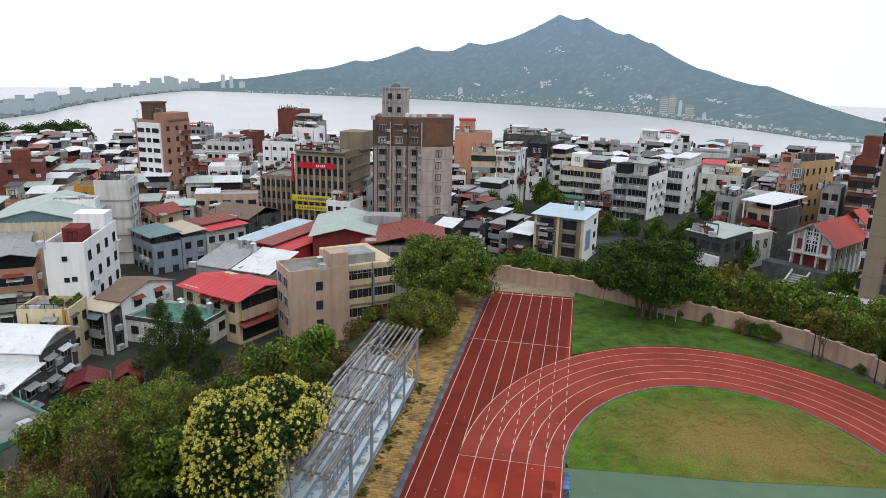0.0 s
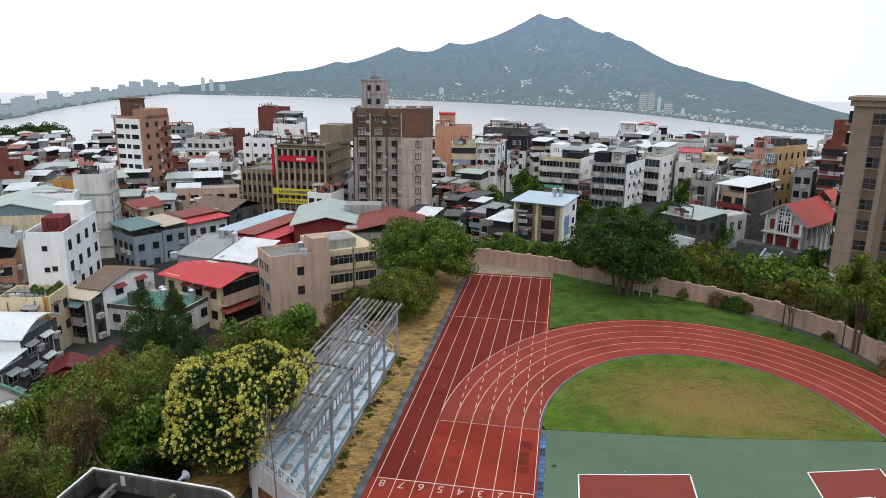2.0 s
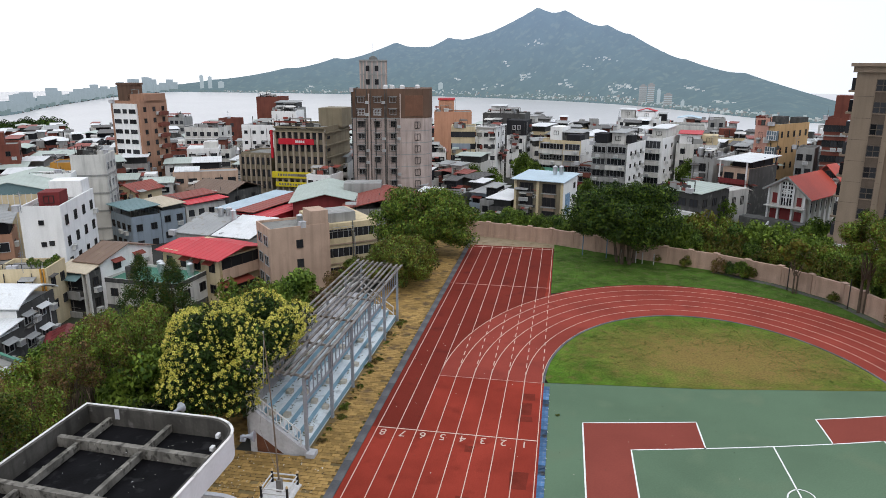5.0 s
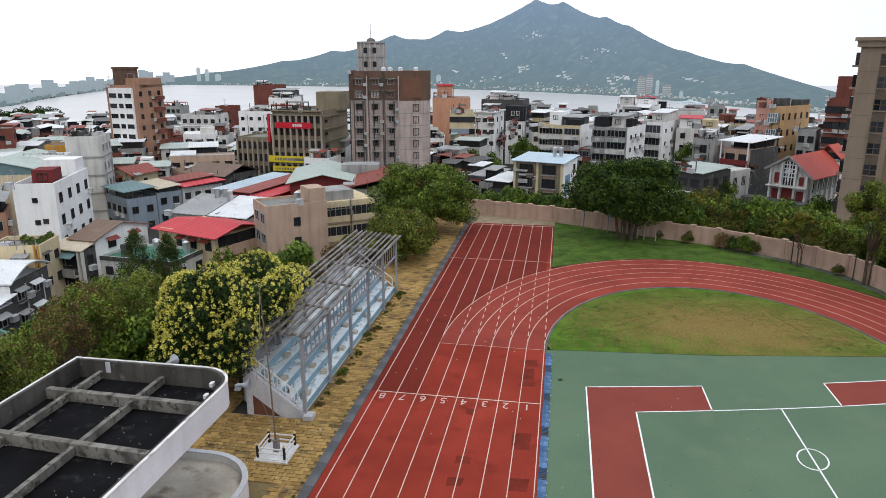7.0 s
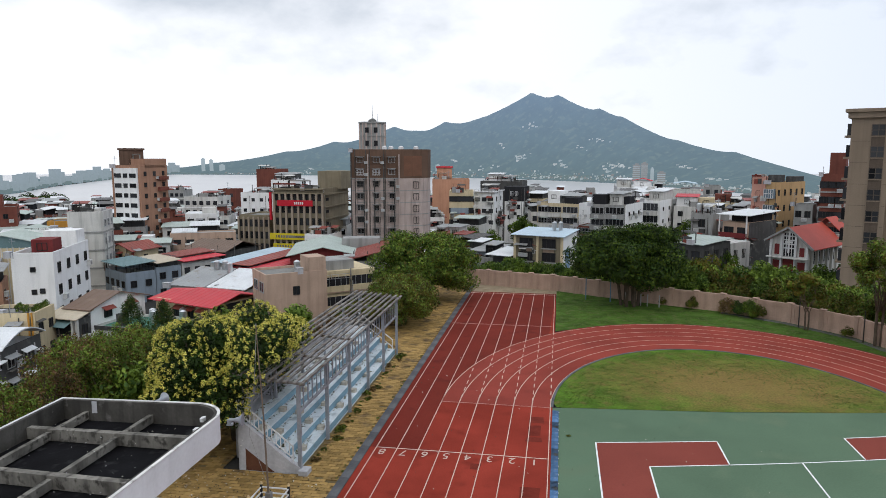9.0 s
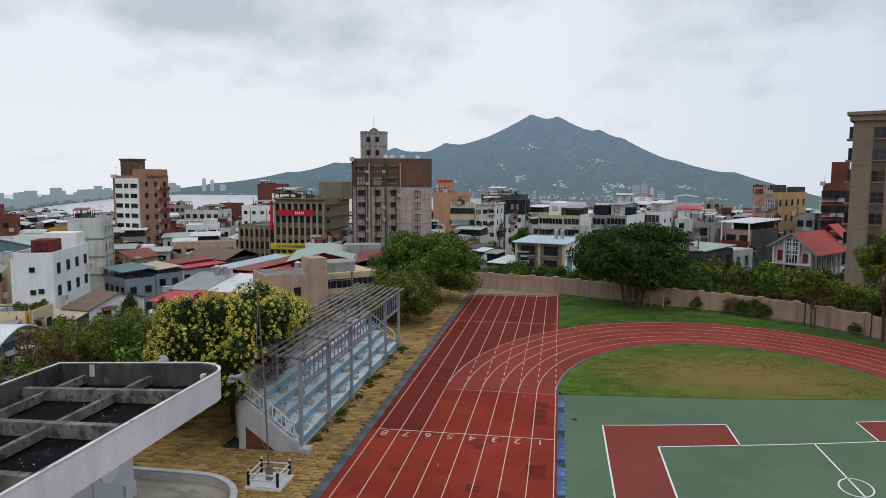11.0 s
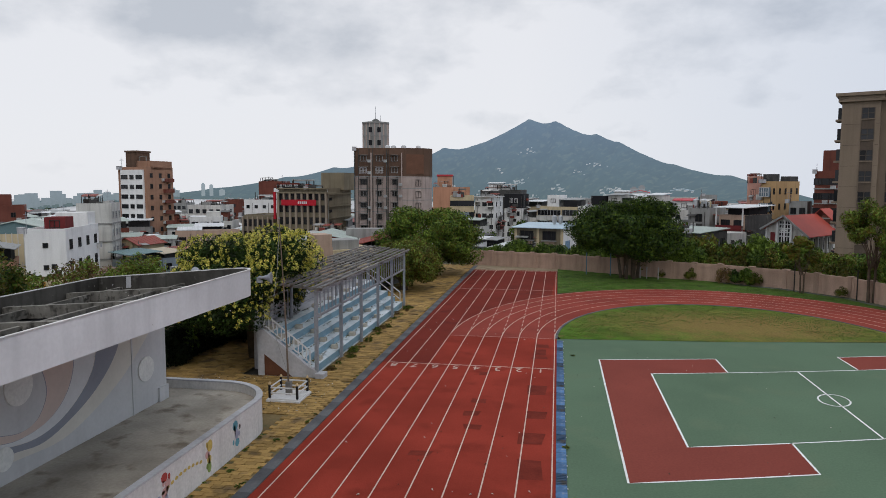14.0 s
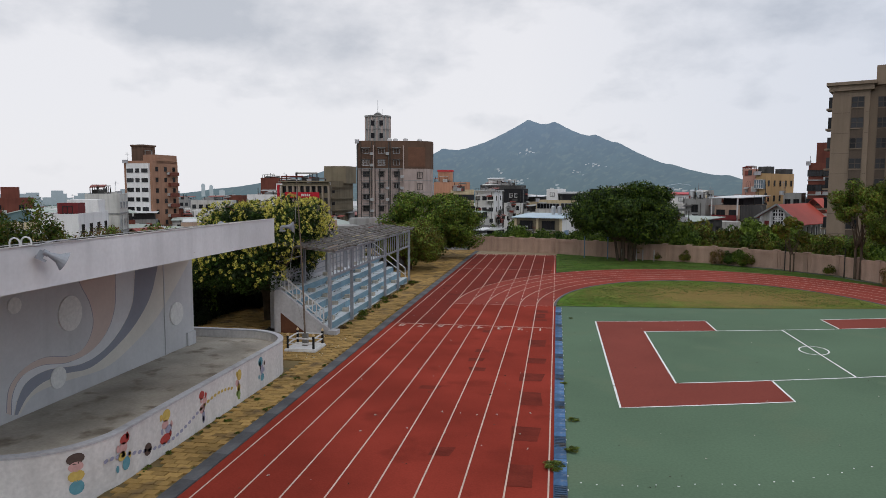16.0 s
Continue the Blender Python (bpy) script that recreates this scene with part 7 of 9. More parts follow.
yel = part("yellow_sign", Shape().box(-0.9, -0.85, H - 10.5, 10.2, -0.6, H - 9.2), mat("yellow_sign_vinyl", (0.62, 0.50, 0.03), 0.5, 0.06), b, "yellow sign band with illegible dark characters")
for i in range(16):
    part("mark", Shape().box(0.4 + i * 0.56, -0.87, H - 10.1, 0.72 + i * 0.6, -0.85, H - 9.6), M_RUST, yel)
yel = part("yellow_sign", Shape().box(-0.2, -0.85, H - 12.3, 10.2, -0.6, H - 11.3), yel.data.materials[0], b, "yellow sign band with illegible dark characters")
for i in range(16):
    part("mark", Shape().box(0.6 + i * 0.6, -0.87, H - 12.0, 0.95 + i * 0.6, -0.85, H - 11.6), M_RUST, yel)
part("hanging_sign", Shape().box(-0.9, -0.7, H - 6.5, -0.5, -0.2, H - 0.8), ban.data.materials[0], b, "narrow red hanging sign")
b, H = block("lower brown office wing with vertical fins", -49.4, 98.5, 4, 7.0, 9.0, 4.2, "office", (5, 2.5), (6, 0.7, 1.5), None, None, "slab", 0.4, M_DKFRAME, seed=22)
for i in range(7):
    part("fin", Shape().box(i * 7 / 6 - 0.14, -0.4, 1.0, i * 7 / 6 + 0.14, 0.0, H - 0.4), WALLS["fin"], b)

M_CAGE = mat("grimy_iron", (0.085, 0.078, 0.070), 0.7, 0.25, 1.0, 8, 0.1)
# the big apartment tower: ribbed front, brown top floors, rounded side
b, H = block("worn beige apartment tower with brown upper floors and a roof turret", -20, 92, -10, 9.2, 11, 17.55, "tower", (1, 3), None, None, None, "slab", 0.5, seed=23)
rr = [(9.2, 0.0), (11.6, 0.25), (13.4, 0.9), (14.5, 2.0), (14.9, 3.4), (14.9, 11.0), (9.2, 11.0)]
part("rounded_wing", Shape().prism(rr, 0, H), WALLS["tower"], b, "plain rounded side wing")
ro = [(9.2, -0.06), (11.63, 0.19), (13.45, 0.85), (14.57, 1.97), (14.97, 3.4), (14.97, 11.06), (9.2, 11.06)]
part("brown_cladding", Shape().prism(ro, H - 5.3, H + 0.12), WALLS["towertop"], b, "brown tiled upper floors")
part("brown_cladding", Shape().box(-0.08, -0.08, H - 5.3, 9.2, 0.0, H + 0.12).box(-0.08, 0.0, H - 5.3, 0.0, 11, H + 0.12), WALLS["towertop"], b, "brown tiled upper floors")
part("panel_frame", Shape().prism([(10.0, -0.05), (11.7, 0.13), (13.2, 0.65), (13.7, 1.1), (13.6, 1.2), (10.0, 0.15)], H - 4.9, H - 1.1), mat("rust_tile_panel", (0.17, 0.085, 0.055), 0.8, 0.15), b, "plain brown tile panel")
part("string_course", Shape().box(-0.15, -0.16, H - 5.45, 9.3, 0.0, H - 5.25), WALLS["grey"], b)
for j, x in enumerate((0.0, 1.0, 2.4, 3.2, 4.4, 5.3, 6.2, 7.2, 8.2, 9.1)):
    part("pilaster", Shape().box(x - 0.1, -0.32, 0.5, x + 0.1, 0.0, H - 0.8 if j % 3 == 0 else H - 5.4), WALLS["tower"] if j % 2 else WALLS["darkgrey"], b)
for i in range(9):
    z = H - 1.9 - i * 2.25
    for u in (1.7, 4.8, 7.7):
        window(b, "f", 9.2, 11, u, z, 1.25, 1.05, M_ALU if (i + int(u)) % 3 else M_DKFRAME)
        cage = lattice(u - 0.72, u + 0.72, z - 0.62, z + 0.46, 5, 2, 0.035, -0.62, -0.55)
        part("window_cage", cage, M_WHITEPAINT if i == 1 and u < 6 else M_CAGE, b)
        part("canopy", Shape().box(u - 0.85, -0.75, z + 0.62, u + 0.85, 0.0, z + 0.68), M_CONC, b)
        if (i * 3 + int(u)) % 4 < 2:
            part("air_conditioner", AC_ME, (), b, "", pose(u + 1.15, -0.05, z - 0.5) @ Matrix.Diagonal((0.8, 0.8, 0.8, 1)))
    if i >= 2:
        part("floor_line", Shape().prism([(9.2, -0.03), (11.62, 0.22), (13.43, 0.87), (14.54, 1.98), (14.94, 3.4), (14.8, 3.4), (14.4, 2.1), (13.3, 1.0), (11.6, 0.35), (9.2, 0.1)], z - 1.35, z - 1.22), WALLS["grey"], b)
        part("window", window_mesh(1.1, 1.3, M_DKFRAME)[0], (), b, "", pose(12.3, 0.45, z - 0.2, 0, 0, 20))
        part("pane", window_mesh(1.1, 1.3, M_DKFRAME)[1], (), b.children[-1], "")
    for x in (0.75, 2.8, 3.5, 6.15, 6.5):
        part("down_pipe", Shape().tube((x, -0.16, z - 0.35), (x, -0.16, z + 1.9), 0.07, 0.07, 6), M_CAGE, b)
    part("floor_line", Shape().box(0.0, -0.07, z - 1.3, 9.2, 0.0, z - 1.2), WALLS["grey"], b)
tur = [(3.7 + 2.62 * math.cos(radians(22.5 + 45 * i)), 5.0 + 2.62 * math.sin(radians(22.5 + 45 * i))) for i in range(8)]
part("turret", Shape().prism(tur, H, H + 5.3).prism([(3.7 + (x - 3.7) * 1.08, 5 + (y - 5) * 1.08) for x, y in tur], H + 5.1, H + 5.4).prism([(3.7 + (x - 3.7) * 1.05, 5 + (y - 5) * 1.05) for x, y in tur], H + 2.6, H + 2.8), WALLS["grey"], b, "octagonal roof turret")
for i in range(8):
    x, y = tur[i]
    part("turret_rib", Shape().box(x - 0.13, y - 0.13, H, x + 0.13, y + 0.13, H + 5.35), WALLS["tower"], b)
for u in (2.85, 4.55):
    for z in (0.7, 3.2):
        part("turret_window", Shape().box(u - 0.34, 2.42, H + z + 0.1, u + 0.34, 2.56, H + z + 1.1), WALLS["black"], b)
part("dome", Shape().tube((3.7, 5, H + 5.4), (3.7, 5, H + 5.8), 0.9, 0.75, 14).tube((3.7, 5, H + 5.8), (3.7, 5, H + 6.1), 0.75, 0.3, 14), M_CONC_DK, b)
part("mast", Shape().tube((3.7, 5, H + 6.0), (3.7, 5, H + 8.6), 0.07, 0.03, 6).tube((4.6, 6, H + 5.3), (4.6, 6, H + 7.0), 0.04, 0.02, 6), M_STEEL, b)
for i in range(8):
    (x0, y0), (x1, y1) = tur[i], tur[(i + 1) % 8]
    part("turret_pier", Shape().box((x0 + x1) / 2 - 0.12, (y0 + y1) / 2 - 0.12, H, (x0 + x1) / 2 + 0.12, (y0 + y1) / 2 + 0.12, H + 5.2), WALLS["tower"], b)
for x, y in ((6.2, 2.2), (7.4, 2.6), (9.4, 2.0), (12.2, 4.0)):
    part("roof_clutter", Shape().tube((x, y, H), (x, y, H + 0.6), 0.5, 0.5, 12).tube((x, y, H + 0.6), (x, y, H + 0.8), 0.5, 0.2, 12), M_WHITEPAINT, b)
b, H = block("small white two-storey house with shutters", -33.0, 88.0, 6, 5.0, 6.0, 1.6, "white", (2, 2.5), (3, 1.0, 1.0), None, None, "slab", 0.3, M_DKFRAME, seed=24, bands="grey")

# mid-distance blocks
b, H = block("dark red brick block above the river", -84.8, 190, -4, 8.8, 8, 11.8, "brick", (3, 3), None, None, None, "slab", 0.5, seed=25)
b, H = block("grey flat-roofed block with roof sheds", -76, 183, -4, 9, 8, 8.6, "grey", (4, 3), (4, 1.2, 1.2), None, None, "slab", 0.4, seed=26)
roof_room(b, 1, 1, 8, 7, H, 1.6, "darkgrey", "grey", 0.4)
b, H = block("white block with small dark windows", -66.2, 140, -4, 9.2, 9, 6.5, "white", (4, 2.8), (4, 0.9, 0.9), None, None, "slab", 0.5, M_DKFRAME, seed=27)
b, H = block("tall plain white wall block", -64, 150, -4, 7, 8, 9.6, "white", (2, 3), None, None, None, "slab", 0.4, seed=28)
b, H = block("white apartment house with balconies", -87.5, 150, -4, 10.4, 9, 4.6, "offwhite", (4, 2.6), (5, 1.2, 1.2), (2, 1, 1), None, "slab", 0.5, seed=29, bands="white")
b, H = block("red brick house with a stair tower", -91.9, 170, -4, 5.8, 6, 5.8, "brick", (3, 2.8), (2, 1.0, 1.1), None, None, "slab", 0.5, seed=30)
b, H = block("grey terraced block by the river", -125, 196, -4, 11, 7, 3.9, "grey", (4, 2.6), (6, 1.2, 1.2), None, None, "slab", 0.4, seed=31, bands="offwhite")
b, H = block("terracotta block with a red-capped stair house", -14.4, 152, -9, 10.2, 9, 10.0, "orange", (2, 3), None, None, None, "slab", 0.3, seed=32)
part("stair_house", Shape().box(1.2, 1.6, H - 0.3, 5.4, 6.0, H + 3.0), WALLS["orange"], b)
part("red_cap", Shape().box(1.0, 1.4, H + 3.0, 5.6, 6.2, H + 3.5), ROOFS["red"], b, "bright red roof cap")
b, H = block("cream three-storey block with a wide glazed front", -10.3, 128, -7, 5.8, 8, 8, "cream", (3, 2.8), (3, 2.0, 1.3), None, None, "slab", 0.4, M_DKFRAME, seed=33)
part("blue_panel", Shape().box(0.3, -0.12, H - 5.4, 4.6, 0.0, H - 4.0), WALLS["blue"], b, "faded blue panel")
b, H = block("white block with a flat canopy roof", -5.6, 131, 8, 5, 9.5, 7.6, "white", (3, 2.8), (3, 1.1, 1.0), (2, 0.8, 1.2), None, "slab", 0.3, M_DKFRAME, seed=34)
part("canopy", Shape().box(-0.4, -0.6, H, 5.4, 9.8, H + 0.2), M_WHITEPAINT, b)
b, H = block("black-clad house with white lower walls", 0.6, 147, 8, 5, 8, 4.6, "white", (3, 2.8), (2, 0.8, 1.2), None, None, "slab", 0.2, M_DKFRAME, seed=35)
part("black_top", Shape().box(-0.1, -0.1, H - 0.2, 5.1, 8.1, H + 3.6), WALLS["black"], b, "black clad upper storey")
for u in (1.9, 3.2):
    part("window", window_mesh(0.8, 1.2, M_WHITEPAINT)[0], (), b, "", pose(u, -0.1, H + 1.8))
b, H = block("grey house row with sheds on the roof", -0.5, 160, 6, 12, 10, 9.2, "darkgrey", (4, 2.8), (4, 1, 1), None, None, "slab", 0.4, seed=36)
roof_room(b, 2, 2, 6, 6, H, 1.8, "white", "white", 0.3)
tank(b, 8, 4, H, 0.6, 1.2)

# beige house with a pale blue roof just beyond the wall
b, H = block("brown-stained flat house under a pale blue-white sheet roof", 10.8, 77, 18, 8.6, 7.4, 3.4, "office", (2, 3.0), None, None, None, None, 0.0, seed=37)
sheet_roof(b, -0.5, -0.7, 9.0, 8.0, H, 0.5, "blue", "shed")
part("white_flank", Shape().box(8.6, 0, 0, 8.7, 7.4, H), WALLS["white"], b, "white painted side wall")
for z in (1.3, 3.6, 5.9):
    for u in (2.2, 6.2):
        part("bay_opening", Shape().box(u - 1.15, -0.08, H - z - 0.75, u + 1.15, 0.0, H - z + 0.75), WALLS["black"], b, "dark window bay")
        part("window", window_mesh(2.3, 1.5, M_DKFRAME)[0], (), b, "", pose(u, -0.09, H - z))
        part("window_ledge", Shape().box(u - 1.3, -0.45, H - z - 0.95, u + 1.3, 0.0, H - z - 0.8), WALLS["grey"], b)
        part("stain", Shape().box(u - 1.0, -0.012, H - z - 1.5, u + 0.9, 0.0, H - z - 0.96), WALLS["tan"], b, "pale water stain")
    ob = part("window", window_mesh(0.9, 1.0, M_DKFRAME)[0], (), b, "", on_face("r", 8.7, 7.4, 5.6, H - z))
    part("pane", window_mesh(0.9, 1.0, M_DKFRAME)[1], (), ob)
part("wall_sign", Shape().box(8.7, 1.0, H - 5.6, 8.76, 3.4, H - 2.2), mat("faded_blue_sign", (0.16, 0.28, 0.42), 0.6, 0.3, 1.5, 8, 0.0, col2=(0.5, 0.52, 0.54), cut=0.55), b, "faded blue sign board")
for x in (0.2, 4.2, 8.4):
    part("pillar", Shape().box(x - 0.2, -0.2, 0, x + 0.2, 0.0, H - 0.1), WALLS["cream"], b)
for x, y in ((5.4, 5.0), (6.4, 5.4)):
    tank(b, x, y, H + 0.3, 0.4, 1.0)


def gallery(home, x0, x1, z, h, front, rail, g):
    """One storey of an apartment front: a glazed strip behind a solid or barred balcony, with its clutter."""
    w = x1 - x0
    k = max(2, round(w / 0.85))
    f = lattice(x0, x1, z, z + h, k, 1, 0.065, -0.14, -0.03)
    part("pane", Shape().box(x0, -0.07, z, x1, -0.005, z + h), M_GLASS, part("window", f, M_ALU, home))
    part("balcony", Shape().box(x0 - 0.1, -0.75, z - 0.95, x1 + 0.1, -0.63, z - 0.05).box(x0 - 0.1, -0.75, z - 1.07, x1 + 0.1, 0.0, z - 0.95), WALLS[front], home)
    if rail:
        r = lattice(x0, x1, z - 0.05, z + h - 0.08, 2 * k, 2, 0.035, -0.74, -0.70)
        part("grille", r, M_STAINLESS if g.random() < 0.5 else M_DKFRAME, home)
    if g.random() < 0.7:
        x = g.uniform(x0 + 0.5, x1 - 0.5)
        part("air_conditioner", AC_ME, (), home, "", pose(x, -0.76, z - 0.55))
    if g.random() < 0.5:
        x = g.uniform(x0 + 0.6, x1 - 0.6)
        part("awning", Shape().slab((x - 0.9, 0.0, z + h + 0.25), (x - 0.9, -1.1, z + h + 0.02), (x + 0.9, -1.1, z + h + 0.02), (x + 0.9, 0.0, z + h + 0.25), 0.05), ROOFS[g.choice(("grey", "rust", "teal", "palegreen"))], home, "small tin awning")

# apartment cluster
g_ = random.Random(77)
b, H = block("cream apartment block with ribbon balconies", 14.4, 122, 22, 10.2, 11, 5.6, "cream", (3, 2.9), None, (2, 0.8, 1.0), None, "slab", 0.5, M_DKFRAME, ac=0.4, seed=38)
for i in range(4):
    gallery(b, 0.3, 6.0, H - 2.1 - i * 2.5, 1.3, "offwhite", i == 1, g_)
    gallery(b, 6.4, 10.0, H - 2.1 - i * 2.5, 1.4, "grey" if i else "offwhite", i > 1, g_)
part("party_wall", Shape().box(10.2, 0, 0, 10.3, 11, H + 0.2), WALLS["white"], b, "white painted party wall")
part("green_awning", Shape().slab((0, -1.6, H - 6.9), (7, -1.6, H - 6.9), (7, -0.7, H - 6.3), (0, -0.7, H - 6.3), 0.08), ROOFS["greenpaint"], b, "green street awning")
roof_room(b, 1, 4, 4, 9, H - 0.4, 3.0, "white", None)
roof_room(b, 4.5, 4, 8.8, 9, H - 0.4, 1.8, "darkgrey", "grey", 0.4)
part("roof_cage", Shape().box(6.6, 0.4, H, 9.8, 3.4, H + 1.3), WALLS["black"], b, "dark netted roof cage")
b, H = block("low brown brick house squeezed between apartment blocks", 17.4, 114, 22, 3.7, 6, 1.4, "brick", (3, 2.4), None, None, None, "slab", 0.2, M_DKFRAME, seed=60)
for i in range(3):
    gallery(b, 0.2, 3.5, H - 1.6 - i * 2.2, 1.2, "maroon" if i else "brick", True, g_)
b, H = block("grey apartment house with a dark netted roof cage", 23.5, 110, 24, 7.5, 11.5, 6.3, "grey", (4, 2.8), None, (3, 0.8, 1.0), None, "slab", 0.5, M_DKFRAME, ac=0.55, seed=39)
for i in range(5):
    gallery(b, 0.2, 2.9, H - 2.0 - i * 2.45, 1.35, "grey", i % 2 == 0, g_)
    gallery(b, 3.3, 7.3, H - 1.9 - i * 2.45, 1.4, "offwhite" if i % 2 else "grey", i % 3 != 1, g_)
part("party_wall", Shape().box(7.5, 0, 0, 7.6, 11.5, H + 0.1), WALLS["white"], b, "white painted party wall")
for i in range(4):
    for u in (2.2, 5.0, 8.4):
        ob = part("window", window_mesh(0.7, 0.9, M_DKFRAME)[0], (), b, "", on_face("r", 7.6, 11.5, u, H - 2.0 - i * 2.6))
        part("pane", window_mesh(0.7, 0.9, M_DKFRAME)[1], (), ob)
        if g_.random() < 0.6:
            part("air_conditioner", AC_ME, (), b, "", on_face("r", 7.6, 11.5, u + 0.9, H - 2.3 - i * 2.6))
part("roof_cage", Shape().box(0.2, 0.3, H, 3.0, 4.0, H + 2.0), WALLS["black"], b, "dark netted roof cage")
part("roof_cage", Shape().box(5.2, 3.0, H, 7.4, 6.0, H + 1.6), WALLS["black"], b, "dark netted roof cage")
roof_room(b, 3.4, 2.0, 6.1, 8.0, H - 0.3, 2.4, "offwhite", "grey", 0.3)
b, H = block("white apartment block with open balconies", 32.4, 124, 24, 4.4, 14, 6.4, "white", (4, 2.8), None, (3, 0.7, 0.9), None, "slab", 0.5, M_DKFRAME, ac=0.3, seed=41)
for i in range(4):
    gallery(b, 0.5, 3.9, H - 2.3 - i * 2.7, 1.7, "offwhite", False, g_)
roof_room(b, 0.6, 4, 3.8, 12, H - 0.4, 2.2, "offwhite", "white", 0.4)
sheet_roof(b, -4.5, 2, -0.3, 9, H + 1.6, 0.5, "white", "gable")
part("canopy_post", Shape().box(-4.3, 2.2, 0, -4.15, 2.35, H + 1.6), M_DKFRAME, b)
part("canopy_post", Shape().box(-4.3, 8.6, 0, -4.15, 8.75, H + 1.6), M_DKFRAME, b)
b, H = block("white houses with blue tarpaulin roof shelter", 46.0, 150, 10, 9, 11, 7.4, "offwhite", (3, 2.8), (4, 1.0, 1.2), None, None, "slab", 0.5, M_DKFRAME, ac=0.55, seed=42)
sheet_roof(b, 2, 1, 8, 8, H + 1.8, 0.5, "blue", "gable")
b, H = block("tall narrow grey house", 55.5, 172, 10, 4.5, 8, 7.8, "grey", (4, 2.6), (2, 1, 1.2), None, None, "slab", 0.4, M_DKFRAME, ac=0.55, seed=43)
b, H = block("white houses with a red pavilion roof", 40.5, 196, 10, 13, 12, 6.0, "white", (3, 2.8), (5, 1.0, 1.1), None, None, "slab", 0.5, M_DKFRAME, ac=0.55, seed=44)
roof_room(b, 6, 3, 11.5, 8, H - 0.2, 2.2, "white", "red", 0.8, "gable")
roof_room(b, 0.5, 3, 5, 8, H - 0.2, 2.6, "offwhite", "white", 0.3)

# dark flat house, brick-banded house, yellow block on the right
b, H = block("dark weathered flat-roofed house with a glazed porch", 31.1, 70, 44, 6.2, 7.5, 3.4, "darkgrey", (2, 2.8), (3, 1.4, 1.2), (3, 1.0, 1.3), None, "slab", 0.2, M_DKFRAME, seed=45)
sheet_roof(b, -0.4, -0.4, 6.6, 7.8, H, 0.5, "palegreen", "shed")
part("porch", Shape().box(0.5, -0.9, H - 4.8, 5.9, 0.0, H - 3.0), M_WHITEPAINT, b)
part("wing", Shape().box(3.0, 7.5, 0, 6.3, 13.0, H - 0.4), WALLS["offwhite"], b, "lower pale wing")
for u in (8.9, 11.2):
    part("window", window_mesh(0.8, 1.4, M_DKFRAME)[0], (), b, "", pose(6.3, u, H - 2.2, 0, 0, 90))
    part("pane", window_mesh(0.8, 1.4, M_DKFRAME)[1], (), b.children[-1], "")
b, H = block("bare grey annex with roof tanks", 36.2, 88, 32, 3.8, 8, 6.6, "grey", (3, 2.8), (1, 1.2, 1.4), None, None, "slab", 0.3, M_DKFRAME, seed=46)
tank(b, 1.0, 0.9, H - 0.3, 0.5, 1.3)
tank(b, 2.4, 0.9, H - 0.3, 0.5, 1.3)
b, H = block("brown house with red balcony bands and a sheet roof", 40.6, 82, 40, 4.5, 9.5, 5.6, "tan", (3, 2.7), (2, 1.6, 1.2), None, None, None, 0.0, M_DKFRAME, seed=47)
part("side_wall", Shape().box(4.5, 0, 0, 4.65, 9.5, H), WALLS["darkgrey"], b, "stained grey cement flank")
for i in range(3):
    part("balcony_band", Shape().box(-0.2, -1.0, H - 2.4 - i * 2.7, 4.6, -0.85, H - 1.7 - i * 2.7).box(-0.2, -1.0, H - 2.55 - i * 2.7, 4.6, 0, H - 2.4 - i * 2.7), ROOFS["rust"] if i else WALLS["maroon"], b, "red balcony front")
for x in (-0.1, 4.5):
    part("white_post", Shape().box(x - 0.1, -1.0, 0, x + 0.1, -0.8, H + 1.2), M_WHITEPAINT, b)
for x, y in ((0.1, 9.3), (4.5, 9.3), (4.5, 5.0)):
    part("roof_post", Shape().box(x - 0.06, y - 0.06, H, x + 0.06, y + 0.06, H + 1.6), M_DKFRAME, b)
part("roof_cabin", Shape().box(0.5, 2.0, H, 4.1, 9.0, H + 1.2), WALLS["black"], b, "dark recessed top storey")
sheet_roof(b, -0.6, -1.2, 5.1, 10.0, H + 1.3, 0.3, "white", "shed")
b, H = block("peach and yellow four-storey block with white grid windows", 50.4, 103, 43, 4.6, 11.5, 11.4, "yellow", (4, 3.0), None, (5, 0.55, 1.2), None, "slab", 0.4, M_DKFRAME, seed=48)
part("pink_half", Shape().box(-0.1, -0.1, 0, 2.6, 0.0, H + 1.0), WALLS["pink"], b, "pink rendered corner bay")
part("pink_half", Shape().box(-0.1, 0.0, 0, 0.0, 8, H + 1.0), WALLS["pink"], b, "pink rendered flank")
for i in range(3):
    g_ = Shape().box(2.65, -0.75, H - 3.0 - i * 3, 4.55, -0.0, H - 1.2 - i * 3)
    part("bay_glass", g_, M_GLASS_BL, b)
    g_ = Shape()
    for k in range(5):
        g_.box(2.65 + k * 0.45, -0.82, H - 3.0 - i * 3, 2.73 + k * 0.45, -0.75, H - 1.2 - i * 3)
    for k in range(3):
        g_.box(2.65, -0.82, H - 3.0 - i * 3 + k * 0.85, 4.53, -0.75, H - 2.9 - i * 3 + k * 0.85)
    part("white_grid", g_, M_WHITEPAINT, b)
    window(b, "f", 4.6, 11.5, 1.2, H - 2.2 - i * 3, 0.8, 1.2, M_DKFRAME)
part("roof_box", Shape().box(2.2, 1.5, H, 4.2, 4.0, H + 1.4), WALLS["darkgrey"], b)
part("step_back", Shape().box(2.6, 7.6, H - 0.2, 4.5, 11, H + 1.0), WALLS["darkgrey"], b)
